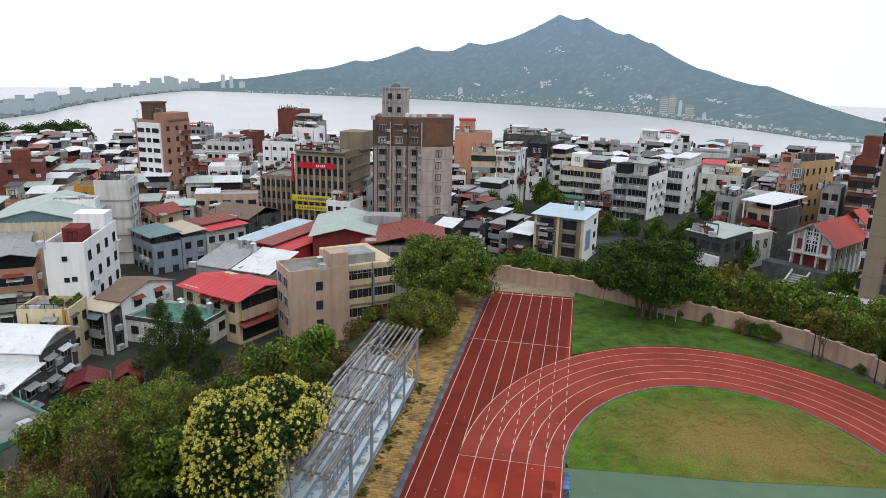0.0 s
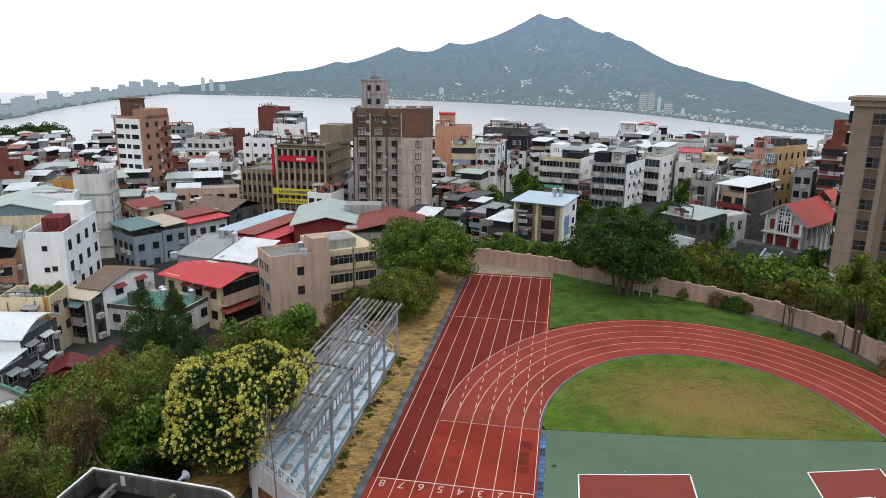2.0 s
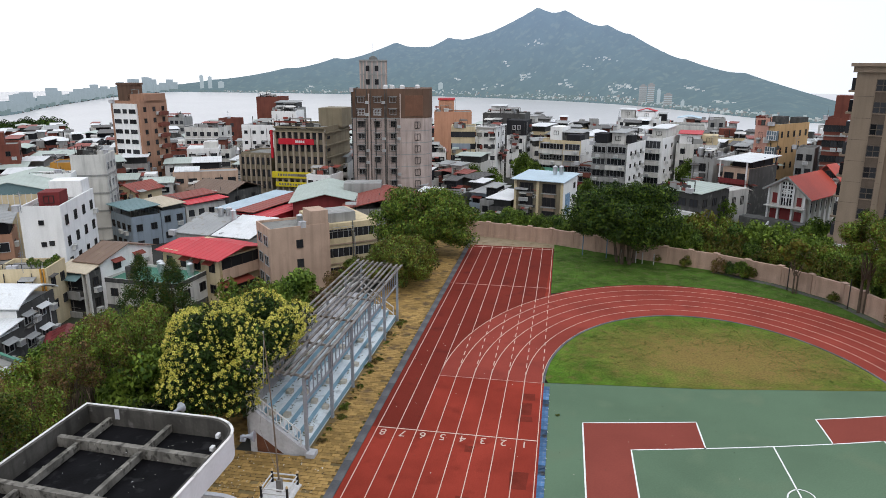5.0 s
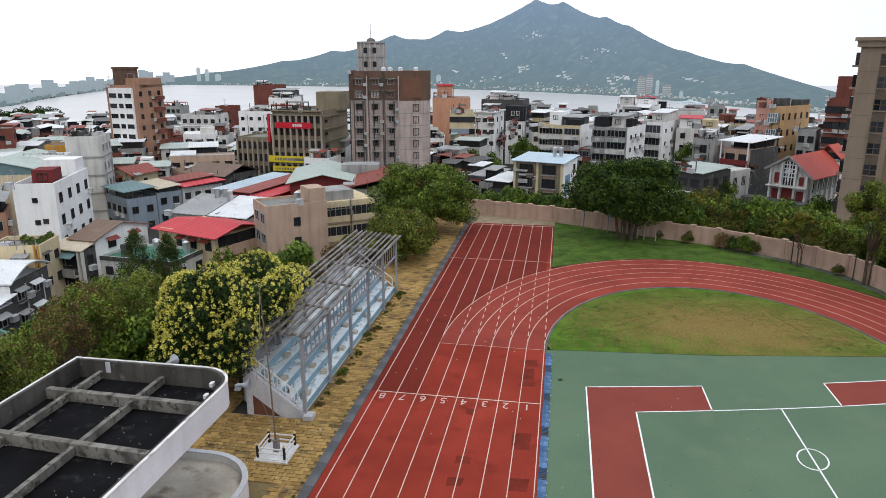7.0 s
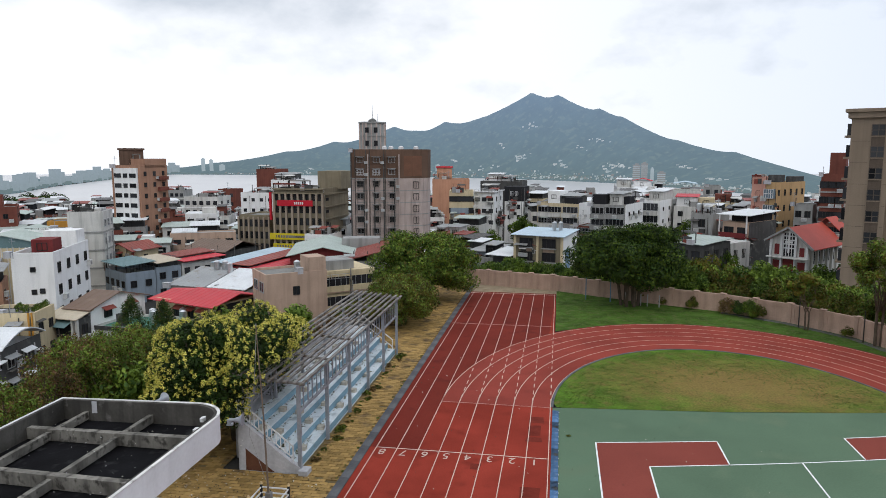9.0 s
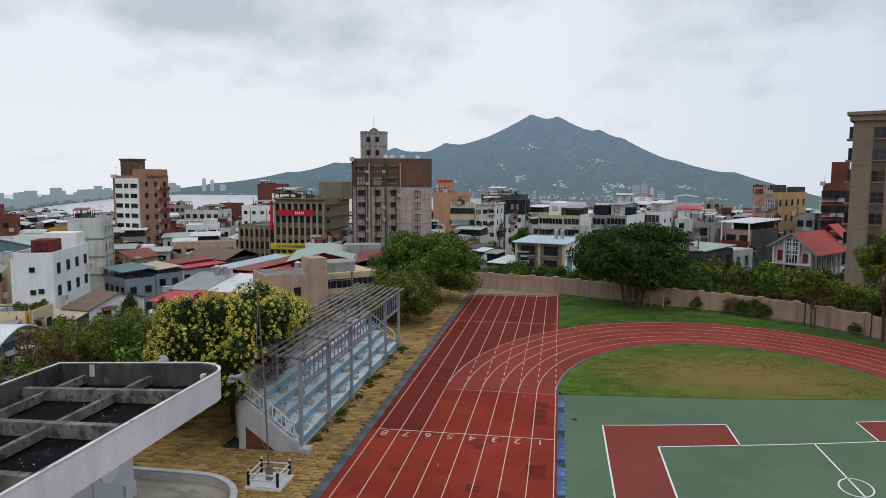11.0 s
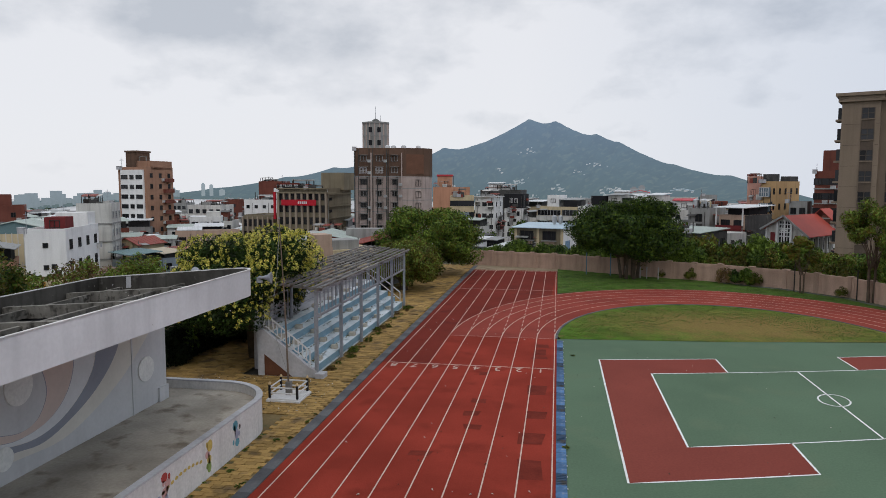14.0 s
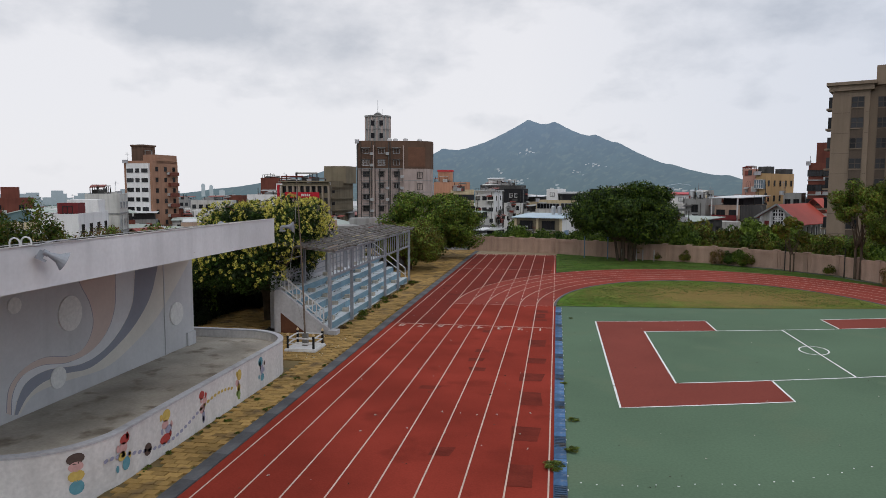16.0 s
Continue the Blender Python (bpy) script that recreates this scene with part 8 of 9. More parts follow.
b, H = block("small white house with a pink roof", 45.0, 128, 14, 9, 9, 4.8, "offwhite", (2, 2.7), (3, 1.1, 1.2), (2, 1, 1.2), None, "slab", 0.3, M_DKFRAME, seed=49)
roof_room(b, 0.5, 1, 5, 6, H - 0.3, 2.4, "white", "red", 0.4)
roof_room(b, 5.2, 2, 8.6, 7, H - 0.3, 2.2, "cream", None)
tank(b, 1.0, 7.5, H, 0.5, 1.2)
b, H = block("low cream houses with roof tanks", 58.5, 150, 14, 11, 9, 4.4, "cream", (2, 2.7), (4, 1.0, 1.2), None, None, "slab", 0.4, M_DKFRAME, seed=50)
roof_room(b, 2, 2, 6, 6, H, 2.0, "brick", None)
b, H = block("red brick apartment block with cluttered balconies", 59.6, 96, 28, 3.6, 7, 13.2, "brick", (5, 2.7), (3, 1.5, 1.2), (3, 1, 1.2), None, "slab", 0.5, M_DKFRAME, ac=0.6, seed=51, bands="grey")
part("lift_tower", Shape().box(1.0, 1.2, H - 0.5, 3.5, 4.2, H + 3.8), WALLS["brick"], b)
b, H = block("narrow grey house between taller blocks", 55.4, 98, 26, 3, 6, 7.6, "grey", (4, 2.6), (2, 1.0, 1.2), None, None, "slab", 0.4, M_DKFRAME, ac=0.5, seed=52)

# tall stone-clad tower at the right
M_SPANDREL = mat("brown_tile_panel", (0.115, 0.088, 0.068), 0.7, 0.12, 0.8, 9, 0.1, streak=0.3)
M_BROWNFRAME = mat("bronze_frame", (0.10, 0.082, 0.068), 0.5, 0.1, 1.0, 8, 0.0)


def tower_window(home, x, y, z, w, h):
    """A wide sliding light over two lower ones, in a bronze frame."""
    s = lattice(-w / 2, w / 2, -h / 2, h / 2, 2, 2, 0.08, -0.09, 0.0)
    ob = part("window", s, M_BROWNFRAME, home, "", pose(x, y, z))
    part("pane", Shape().box(-w / 2 + 0.05, -0.03, -h / 2 + 0.05, 0, -0.01, h / 2 - 0.05), M_GLASS, ob)
    part("pane", Shape().box(0, -0.03, -h / 2 + 0.05, w / 2 - 0.05, -0.01, h / 2 - 0.05), M_GLASS, ob)


b, H = block("tall stone-clad apartment tower with dark windows and a deep cornice", 49.1, 55, 26, 4.2, 10, 21.9, "stone", (1, 3), None, None, None, "slab", 0.0, seed=53)
part("cornice", Shape().box(-0.7, -0.7, H - 0.1, 4.9, 10.6, H + 0.3), WALLS["stone"], b)
part("cornice", Shape().box(-0.4, -0.4, H - 0.8, 4.6, 10.3, H - 0.1), WALLS["stone"], b)
part("return_wing", Shape().box(4.2, 1.3, 0, 9.5, 12, H - 0.2), WALLS["stone"], b)
part("cornice", Shape().box(4.9, 0.6, H - 0.2, 10.2, 12.6, H + 0.25), WALLS["stone"], b)
part("inner_wing", Shape().box(6.9, 0.4, 0, 9.6, 1.3, H - 0.2), WALLS["offwhite"], b, "paler inner bay")
part("roof_house", Shape().box(4.6, 3.0, H + 0.25, 9.0, 9.0, H + 2.6), WALLS["stone"], b)
part("roof_house", Shape().box(6.4, 4.0, H + 2.6, 11.0, 10.0, H + 5.6), WALLS["stone"], b)
part("cornice", Shape().box(6.1, 3.7, H + 5.6, 11.3, 10.3, H + 5.9), WALLS["stone"], b)
for i in range(9):
    z = H - 2.3 - i * 2.62
    tower_window(b, 2.9, 0.0, z, 1.45, 1.4)
    part("spandrel", Shape().box(2.2, -0.05, z - 1.92, 3.6, 0.0, z - 0.8), M_SPANDREL, b, "dark tiled panel under the window")
    tower_window(b, 5.6, 1.3, z, 1.15, 1.35)
    part("spandrel", Shape().box(5.05, 1.25, z - 1.92, 6.15, 1.3, z - 0.8), M_SPANDREL, b, "dark tiled panel under the window")
    part("window_sill", Shape().box(2.1, -0.14, z - 0.8, 3.7, 0.0, z - 0.70), WALLS["stone"], b)
    part("tile_joint", Shape().box(0.15, -0.012, z - 1.34, 2.1, 0.0, z - 1.30).box(3.75, -0.012, z - 1.34, 4.1, 0.0, z - 1.30), M_SPANDREL, b)
    part("bay_window", Shape().box(-0.45, 0.5, z - 0.6, 0.0, 2.6, z + 0.85), M_GLASS, b, "dark glazed side bay")
    part("bay_ledge", Shape().box(-0.7, 0.3, z - 0.85, 0.0, 2.8, z - 0.6), WALLS["stone"], b)
part("podium", Shape().box(-3.2, -2.2, 0, 6.0, 0.0, H - 22.6), WALLS["grey"], b, "grey podium storey")
part("podium_rim", Shape().box(-3.3, -2.3, H - 22.6, 6.1, 0.0, H - 22.2), M_CONC_LT, b)
part("podium_glass", Shape().box(-2.9, -2.26, H - 24.6, 0.0, -2.2, H - 23.2), M_GLASS, b)

# church with a red roof
CW = 6.4
church = thing("church", Matrix.Translation((45.9, 70.0, 0.35)) @ Matrix.Rotation(radians(-40), 4, "Z") @ Matrix.Diagonal((0.86, 0.86, 0.86, 1)) @ Matrix.Translation((-CW, 0, 0)), "white gabled church with a red roof and a tall traceried window", "church")
gable = Shape()
n = [(0, -6), (CW, -6), (CW, 3.7), (3.1, 6.4), (0, 4.6)]
gable.v = [(x, 0, z) for x, z in n] + [(x, 13, z) for x, z in n]
gable.f = [(0, 1, 2, 3, 4), (9, 8, 7, 6, 5)] + [(i, i + 5, (i + 1) % 5 + 5, (i + 1) % 5) for i in range(5)]
gable.m = [0] * 7
part("nave", gable, WALLS["offwhite"], church)
part("roof", Shape().slab((-0.8, -0.8, 4.15), (3.1, -0.8, 6.65), (3.1, 13.4, 6.65), (-0.8, 13.4, 4.15), 0.14), ROOFS["orange"], church, "orange-red roof slope")
part("roof", Shape().slab((3.1, -0.8, 6.65), (CW + 1.1, -0.8, 3.1), (CW + 1.1, 13.4, 3.1), (3.1, 13.4, 6.65), 0.14), ROOFS["orange"], church, "orange-red roof slope")
part("verge", Shape().bar((-0.85, -0.85, 4.1), (3.1, -0.85, 6.62), 0.12, 0.35), WALLS["grey"], church)
part("verge", Shape().bar((CW + 1.1, -0.85, 3.05), (3.1, -0.85, 6.62), 0.12, 0.35), WALLS["grey"], church)
part("apse", Shape().box(1.2, 13, -6, 6.2, 17.5, 4.6), WALLS["offwhite"], church)
part("apse_roof", Shape().slab((0.7, 13.4, 4.6), (3.7, 13.4, 7.6), (3.7, 18, 7.6), (0.7, 18, 4.6), 0.14), ROOFS["orange"], church)
part("apse_roof", Shape().slab((3.7, 13.4, 7.6), (6.9, 13.4, 4.6), (6.9, 18, 4.6), (3.7, 18, 7.6), 0.14), ROOFS["orange"], church)
for x, h in ((0.15, 4.4), (1.95, 5.5), (4.35, 5.2), (CW - 0.15, 3.5)):
    part("front_buttress", Shape().box(x - 0.17, -0.45, -3, x + 0.17, 0, h), M_WHITEPAINT, church)
part("tracery_glass", Shape().box(2.2, -0.1, 1.6, 4.1, 0.0, 5.6), WALLS["black"], church, "dark glass of the tall front window")
for x in (2.2, 2.68, 3.15, 3.62, 4.1):
    part("mullion", Shape().box(x - 0.06, -0.2, 1.6, x + 0.06, -0.1, 5.6), M_WHITEPAINT, church)
for z in (3.0, 3.7, 4.4, 5.1):
    part("transom", Shape().box(2.2, -0.21, z - 0.09, 4.1, -0.1, z + 0.09), M_WHITEPAINT, church)
part("cross", Shape().box(3.0, -0.28, 2.2, 3.3, -0.2, 5.8), M_WHITEPAINT, church, "white cross in the window")
part("cross", Shape().box(2.5, -0.27, 3.9, 3.8, -0.2, 4.2), M_WHITEPAINT, church, "white cross in the window")
for x0, x1, z0, z1, nm in ((0.5, 1.7, -0.9, 0.8, "red_door"), (2.2, 4.1, -0.9, 1.2, "red_door"), (4.7, 6.0, -0.9, 0.7, "red_door"), (0.7, 1.5, 1.8, 3.6, "red_window"), (4.9, 5.7, 1.7, 3.2, "red_window")):
    part(nm, Shape().box(x0, -0.08, z0, x1, 0.0, z1), WALLS["maroon"], church, "deep red panel")
part("porch_roof", Shape().box(-0.2, -1.3, 1.3, CW + 0.2, 0.0, 1.45), WALLS["offwhite"], church)
for i in range(6):
    part("side_buttress", Shape().box(CW, 0.8 + i * 2.1, -3, CW + 0.4, 1.15 + i * 2.1, 3.1), WALLS["offwhite"], church)
    part("side_window", Shape().box(CW - 0.02, 1.5 + i * 2.1, 0.4, CW + 0.06, 2.5 + i * 2.1, 2.5), WALLS["black"], church)
part("forecourt", Shape().box(-3.5, -3.0, -6.0, CW + 1, 0, -0.9), M_CONC_DK, church, "raised dark concrete forecourt")
st = thing("stairs", Matrix.Translation((41.2, 66.6, -0.5)) @ Matrix.Rotation(radians(-32), 4, "Z"), "grey concrete steps climbing to the church forecourt", "stairs")
for i in range(11):
    part("step", Shape().box(-1.0, -0.62 * (i + 1), -3.5, 1.0, -0.62 * i, -0.2 * i), M_CONC, st)
for x in (-1.15, 1.15):
    part("side_rail", Shape().bar((x, -6.9, -1.9), (x, 0.2, 0.5), 0.22, 0.3), M_CONC_LT, st)
part("foot_wall", Shape().box(-2.4, -7.6, -3.4, 2.0, -7.2, -1.9), M_WHITEPAINT, st, "curved pale wall at the foot")

# near left: white barrel roof house, cream house, low roofs
b, H = block("grey-sided house under a white barrel roof", -42.5, 19.6, -9, 8.5, 6.4, -2.2, "white", (3, 2.5), (3, 1.0, 1.0), None, None, None, 0.0, M_DKFRAME, ac=0.3, seed=54)
vs = Shape()
for down in (0.0, -0.12):
    for i in range(11):
        for x in (-0.5, 9.0):
            vs.v.append((x, -0.4 + 7.2 * i / 10, H + 0.1 + 1.5 * math.sin(math.pi * (0.06 + 0.84 * i / 10)) + down))
for i in range(10):
    q = (2 * i, 2 * i + 1, 2 * i + 3, 2 * i + 2)
    vs.f += [q, tuple(22 + k for k in q[::-1]), (2 * i, 2 * i + 2, 24 + 2 * i, 22 + 2 * i), (2 * i + 1, 2 * i + 3, 25 + 2 * i, 23 + 2 * i)]
vs.f += [(0, 1, 23, 22), (20, 21, 43, 42)]
vs.m = [0] * len(vs.f)
part("barrel_roof", vs, ROOFS["white"], b)
part("dark_flank", Shape().box(8.5, 0, 0, 8.62, 6.4, H + 0.3), WALLS["darkgrey"], b, "sooty cement flank")
for z in (1.3, 3.7, 6.0):
    for u in (1.3, 3.9):
        ob = part("window", window_mesh(1.2, 1.1, M_ALU)[0], (), b, "", on_face("r", 8.62, 5.4, u, H - z))
        part("pane", window_mesh(1.2, 1.1, M_ALU)[1], (), ob)
    part("air_conditioner", AC_ME, (), b, "", on_face("r", 8.62, 5.4, 2.6, H - z - 0.4))
    part("awning", Shape().slab((8.6, 0.4, H - z + 0.8), (9.3, 0.4, H - z + 0.55), (9.3, 2.2, H - z + 0.55), (8.6, 2.2, H - z + 0.8), 0.05), ROOFS["grey"], b, "small tin awning")
    part("awning", Shape().slab((8.6, 3.0, H - z + 0.8), (9.2, 3.0, H - z + 0.5), (9.2, 4.9, H - z + 0.5), (8.6, 4.9, H - z + 0.8), 0.05), ROOFS["white"], b, "small tin awning")
    part("air_conditioner", AC_ME, (), b, "", on_face("r", 8.62, 5.4, 5.7, H - z - 0.2))
    part("window_cage", Shape().box(9.0, 0.7, H - z - 0.75, 9.06, 1.95, H - z - 0.7).box(9.0, 0.7, H - z - 0.2, 9.06, 1.95, H - z - 0.16).box(8.62, 0.7, H - z - 0.78, 9.06, 1.95, H - z - 0.74).box(9.0, 0.7, H - z + 0.4, 9.06, 1.95, H - z + 0.44), M_RUST, b)
    part("drain_pipe", Shape().tube((8.75, 2.15, H - z - 1.4), (8.75, 2.15, H - z + 1.0), 0.07, 0.07, 6).tube((8.75, 5.1, H - z - 1.4), (8.75, 5.1, H - z + 1.0), 0.06, 0.06, 6), M_CONC_LT, b)
b, H = block("cream narrow house with plants on its roof", -44.8, 27.0, -15, 5.6, 4.6, 0.0, "cream", (4, 2.6), (1, 0.8, 1.0), (2, 0.9, 1.0), None, "slab", 0.5, M_DKFRAME, seed=55)
for x in (5.0, 5.35):
    part("down_pipe", Shape().tube((x, -0.1, 0), (x, -0.1, H), 0.1, 0.1, 8), WALLS["mustard"], b)
b, H = block("old cement house with a tin awning", -41.8, 15.2, -6, 8.0, 4.2, -3.7, "white", (2, 2.6), (2, 1.0, 1.0), (2, 1.0, 1.0), None, "slab", 0.4, M_DKFRAME, ac=0.5, seed=56)
sheet_roof(b, -0.5, -1.2, 8.4, 4.6, H + 0.1, 0.7, "white", "shed")
part("dark_flank", Shape().box(8.0, 0, 0, 8.1, 4.4, H - 0.1), WALLS["darkgrey"], b, "sooty cement flank")
for z in (1.4, 3.6):
    ob = part("window", window_mesh(1.4, 1.1, M_ALU)[0], (), b, "", on_face("r", 8.1, 4.4, 2.2, H - z))
    part("pane", window_mesh(1.4, 1.1, M_ALU)[1], (), ob)
    part("air_conditioner", AC_ME, (), b, "", on_face("r", 8.1, 4.4, 3.7, H - z - 0.1))
    part("awning", Shape().slab((8.1, 1.3, H - z + 0.85), (8.8, 1.3, H - z + 0.55), (8.8, 3.1, H - z + 0.55), (8.1, 3.1, H - z + 0.85), 0.05), ROOFS["grey"], b, "small tin awning")
    part("drain_pipe", Shape().tube((8.2, 0.7, H - z - 1.2), (8.2, 0.7, H - z + 1.0), 0.07, 0.07, 6), M_CONC_LT, b)
for x in (5.6, 6.5, 7.3):
    tank(b, x, -0.5, H - 0.6, 0.36, 0.9)
b, H = block("low shed with a grey roof and green rim", -37.1, 4.9, 20, 9.0, 8.0, -4.4, "grey", (1, 2.6), None, None, None, "slab", 0.4, seed=57)
part("green_rim", Shape().box(-0.1, 7.8, H - 0.5, 9.1, 8.1, H + 0.1).box(8.8, -0.1, H - 0.5, 9.1, 7.8, H + 0.1), ROOFS["greenpaint"], b, "green painted parapet rim")
for x, y, w_, d_, top in ((-36.9, 21.6, 3.6, 3.4, -5.4), (-34.6, 24.2, 2.4, 3.0, -5.4)):
    b, H = block("low shack with a dark red tin roof", x, y, -32, w_, d_, top, "maroon", (1, 2.2), None, None, None, None, 0.0, seed=58)
    sheet_roof(b, -0.3, -0.3, w_ + 0.3, d_ + 0.3, H - 0.3, 0.9, "maroon", "gable")

for x, y, q in ((-48.4, 29.0, 0.55), (-47.2, 28.6, 0.5), (-45.8, 28.4, 0.6), (-46.4, 30.4, 0.6)):
    thing("potted_plant", Matrix.Translation((x, y, -0.55)) @ Matrix.Diagonal((q, q, q * 1.3, 1)), "bushy pot plant on the cream house roof", "plant", "roof plants", "", kinds["bush"])

# ---- the rest of the town: older houses in rows ----
FOOT = []
for ob in bpy.data.objects:
    if ob.get("group") == "town buildings":
        me = ob.children[0].data
        w_, d_ = max(v.co.x for v in me.vertices), max(v.co.y for v in me.vertices)
        FOOT.append((ob.matrix_world @ Vector((w_ / 2, d_ / 2, 0)), 0.55 * math.hypot(w_, d_)))
rng = random.Random(404)
W_WEST = ("white", "offwhite", "grey", "offwhite", "cream", "darkgrey", "darkgrey", "brick", "brick", "brick", "brownbrick", "tan", "offwhite", "blue", "brownbrick")
W_EAST = ("white", "offwhite", "offwhite", "cream", "grey", "grey", "offwhite", "white", "darkgrey")
W_OLD = ("grey", "darkgrey", "darkgrey", "blue", "offwhite", "brick", "tan")
R_CHOICE = ("slab", "slab", "white", "white", "slab", "grey", "dark", "palegreen", "rust", "palegreen", "grey", "slab")
LOOKW = {"white": "white", "offwhite": "dingy white", "grey": "grey cement", "cream": "cream", "darkgrey": "sooty grey", "brick": "red brick", "brownbrick": "brown brick", "tan": "tan", "blue": "blue-grey", "tower": "beige tiled"}
LOOKR = {"white": "white sheet roof", "palegreen": "pale green tin roof", "rust": "rusty red tin roof", "grey": "grey tin roof", "dark": "dark tin roof", "beige": "beige tin roof", "blue": "pale blue tin roof", "teal": "teal tin roof", "slab": "flat cement roof"}
BALC = {}


def balcony_mesh(w, m):
    if (w, m.name) not in BALC:
        BALC[w, m.name] = Shape().box(-w / 2, -0.95, -0.12, w / 2, 0, 0.0).box(-w / 2, -0.95, 0.0, w / 2, -0.83, 0.85).box(-w / 2, -0.83, 0.0, -w / 2 + 0.1, 0, 0.85).box(w / 2 - 0.1, -0.83, 0.0, w / 2, 0, 0.85).mesh("balcony", m)
    return BALC[w, m.name]


AWNING = [Shape().slab((-0.8, 0.0, 0.25), (-0.8, -0.9, 0.0), (0.8, -0.9, 0.0), (0.8, 0.0, 0.25), 0.05).mesh("awning", ROOFS[m]) for m in ("grey", "rust", "dark", "palegreen")]
CRATES = [Shape().box(-0.5, -0.5, 0, 0.5, 0.5, 0.92).box(-0.54, -0.54, 0.92, 0.54, 0.54, 1.0).mesh("roof_box", m) for m in (WALLS["grey"], WALLS["darkgrey"], M_WHITEPAINT)]


def clutter_mesh(seed, front):
    """Odds and ends of an old house: boxes, pipes and sheets on a roof, or cages, coolers and panels on a front."""
    g = random.Random(seed)
    s = Shape()
    for i in range(9 if front else 11):
        u, m = g.uniform(0.0, 1.0), g.choice((0, 0, 1, 1, 2, 3, 4))
        if front:
            z, w, h, out = g.uniform(-4.6, -0.3), g.uniform(0.35, 1.1), g.uniform(0.25, 0.8), g.uniform(0.15, 0.55)
            s.box(u * 3.0, -out, z - h, u * 3.0 + w, 0.0, z, m)
            if i % 3 == 0:
                s.slab((u * 3.0 - 0.2, 0.0, z + 0.3), (u * 3.0 - 0.2, -0.8, z + 0.1), (u * 3.0 + w + 0.2, -0.8, z + 0.1), (u * 3.0 + w + 0.2, 0.0, z + 0.3), 0.05, g.choice((1, 2, 3)))
        else:
            v, w, h = g.uniform(0.0, 4.5), g.uniform(0.25, 1.0), g.uniform(0.25, 1.5)
            s.box(u * 2.6, v, 0.0, u * 2.6 + w, v + g.uniform(0.25, 1.2), h, m)
            if i % 4 == 0:
                s.slab((u * 2.6 - 0.5, v - 0.4, h + 0.5), (u * 2.6 + 1.3, v - 0.4, h + 0.5), (u * 2.6 + 1.3, v + 1.3, h + 0.8), (u * 2.6 - 0.5, v + 1.3, h + 0.8), 0.05, g.choice((1, 2, 3)))
                for q in ((-0.45, -0.35), (1.25, -0.35), (-0.45, 1.25), (1.25, 1.25)):
                    s.box(u * 2.6 + q[0] - 0.03, v + q[1] - 0.03, 0.0, u * 2.6 + q[0] + 0.03, v + q[1] + 0.03, h + 0.55, 4)
            if i % 3 == 1:
                s.tube((u * 2.6, v, 0.0), (u * 2.6, v, g.uniform(1.2, 2.4)), 0.05, 0.05, 5, 4)
    return s.mesh("front_clutter" if front else "roof_clutter", WALLS["darkgrey"], WALLS["grey"], WALLS["offwhite"], ROOFS["rust"], M_DKFRAME)


ROOF_JUNK = [clutter_mesh(700 + k, False) for k in range(10)]
FRONT_JUNK = [clutter_mesh(750 + k, True) for k in range(10)]


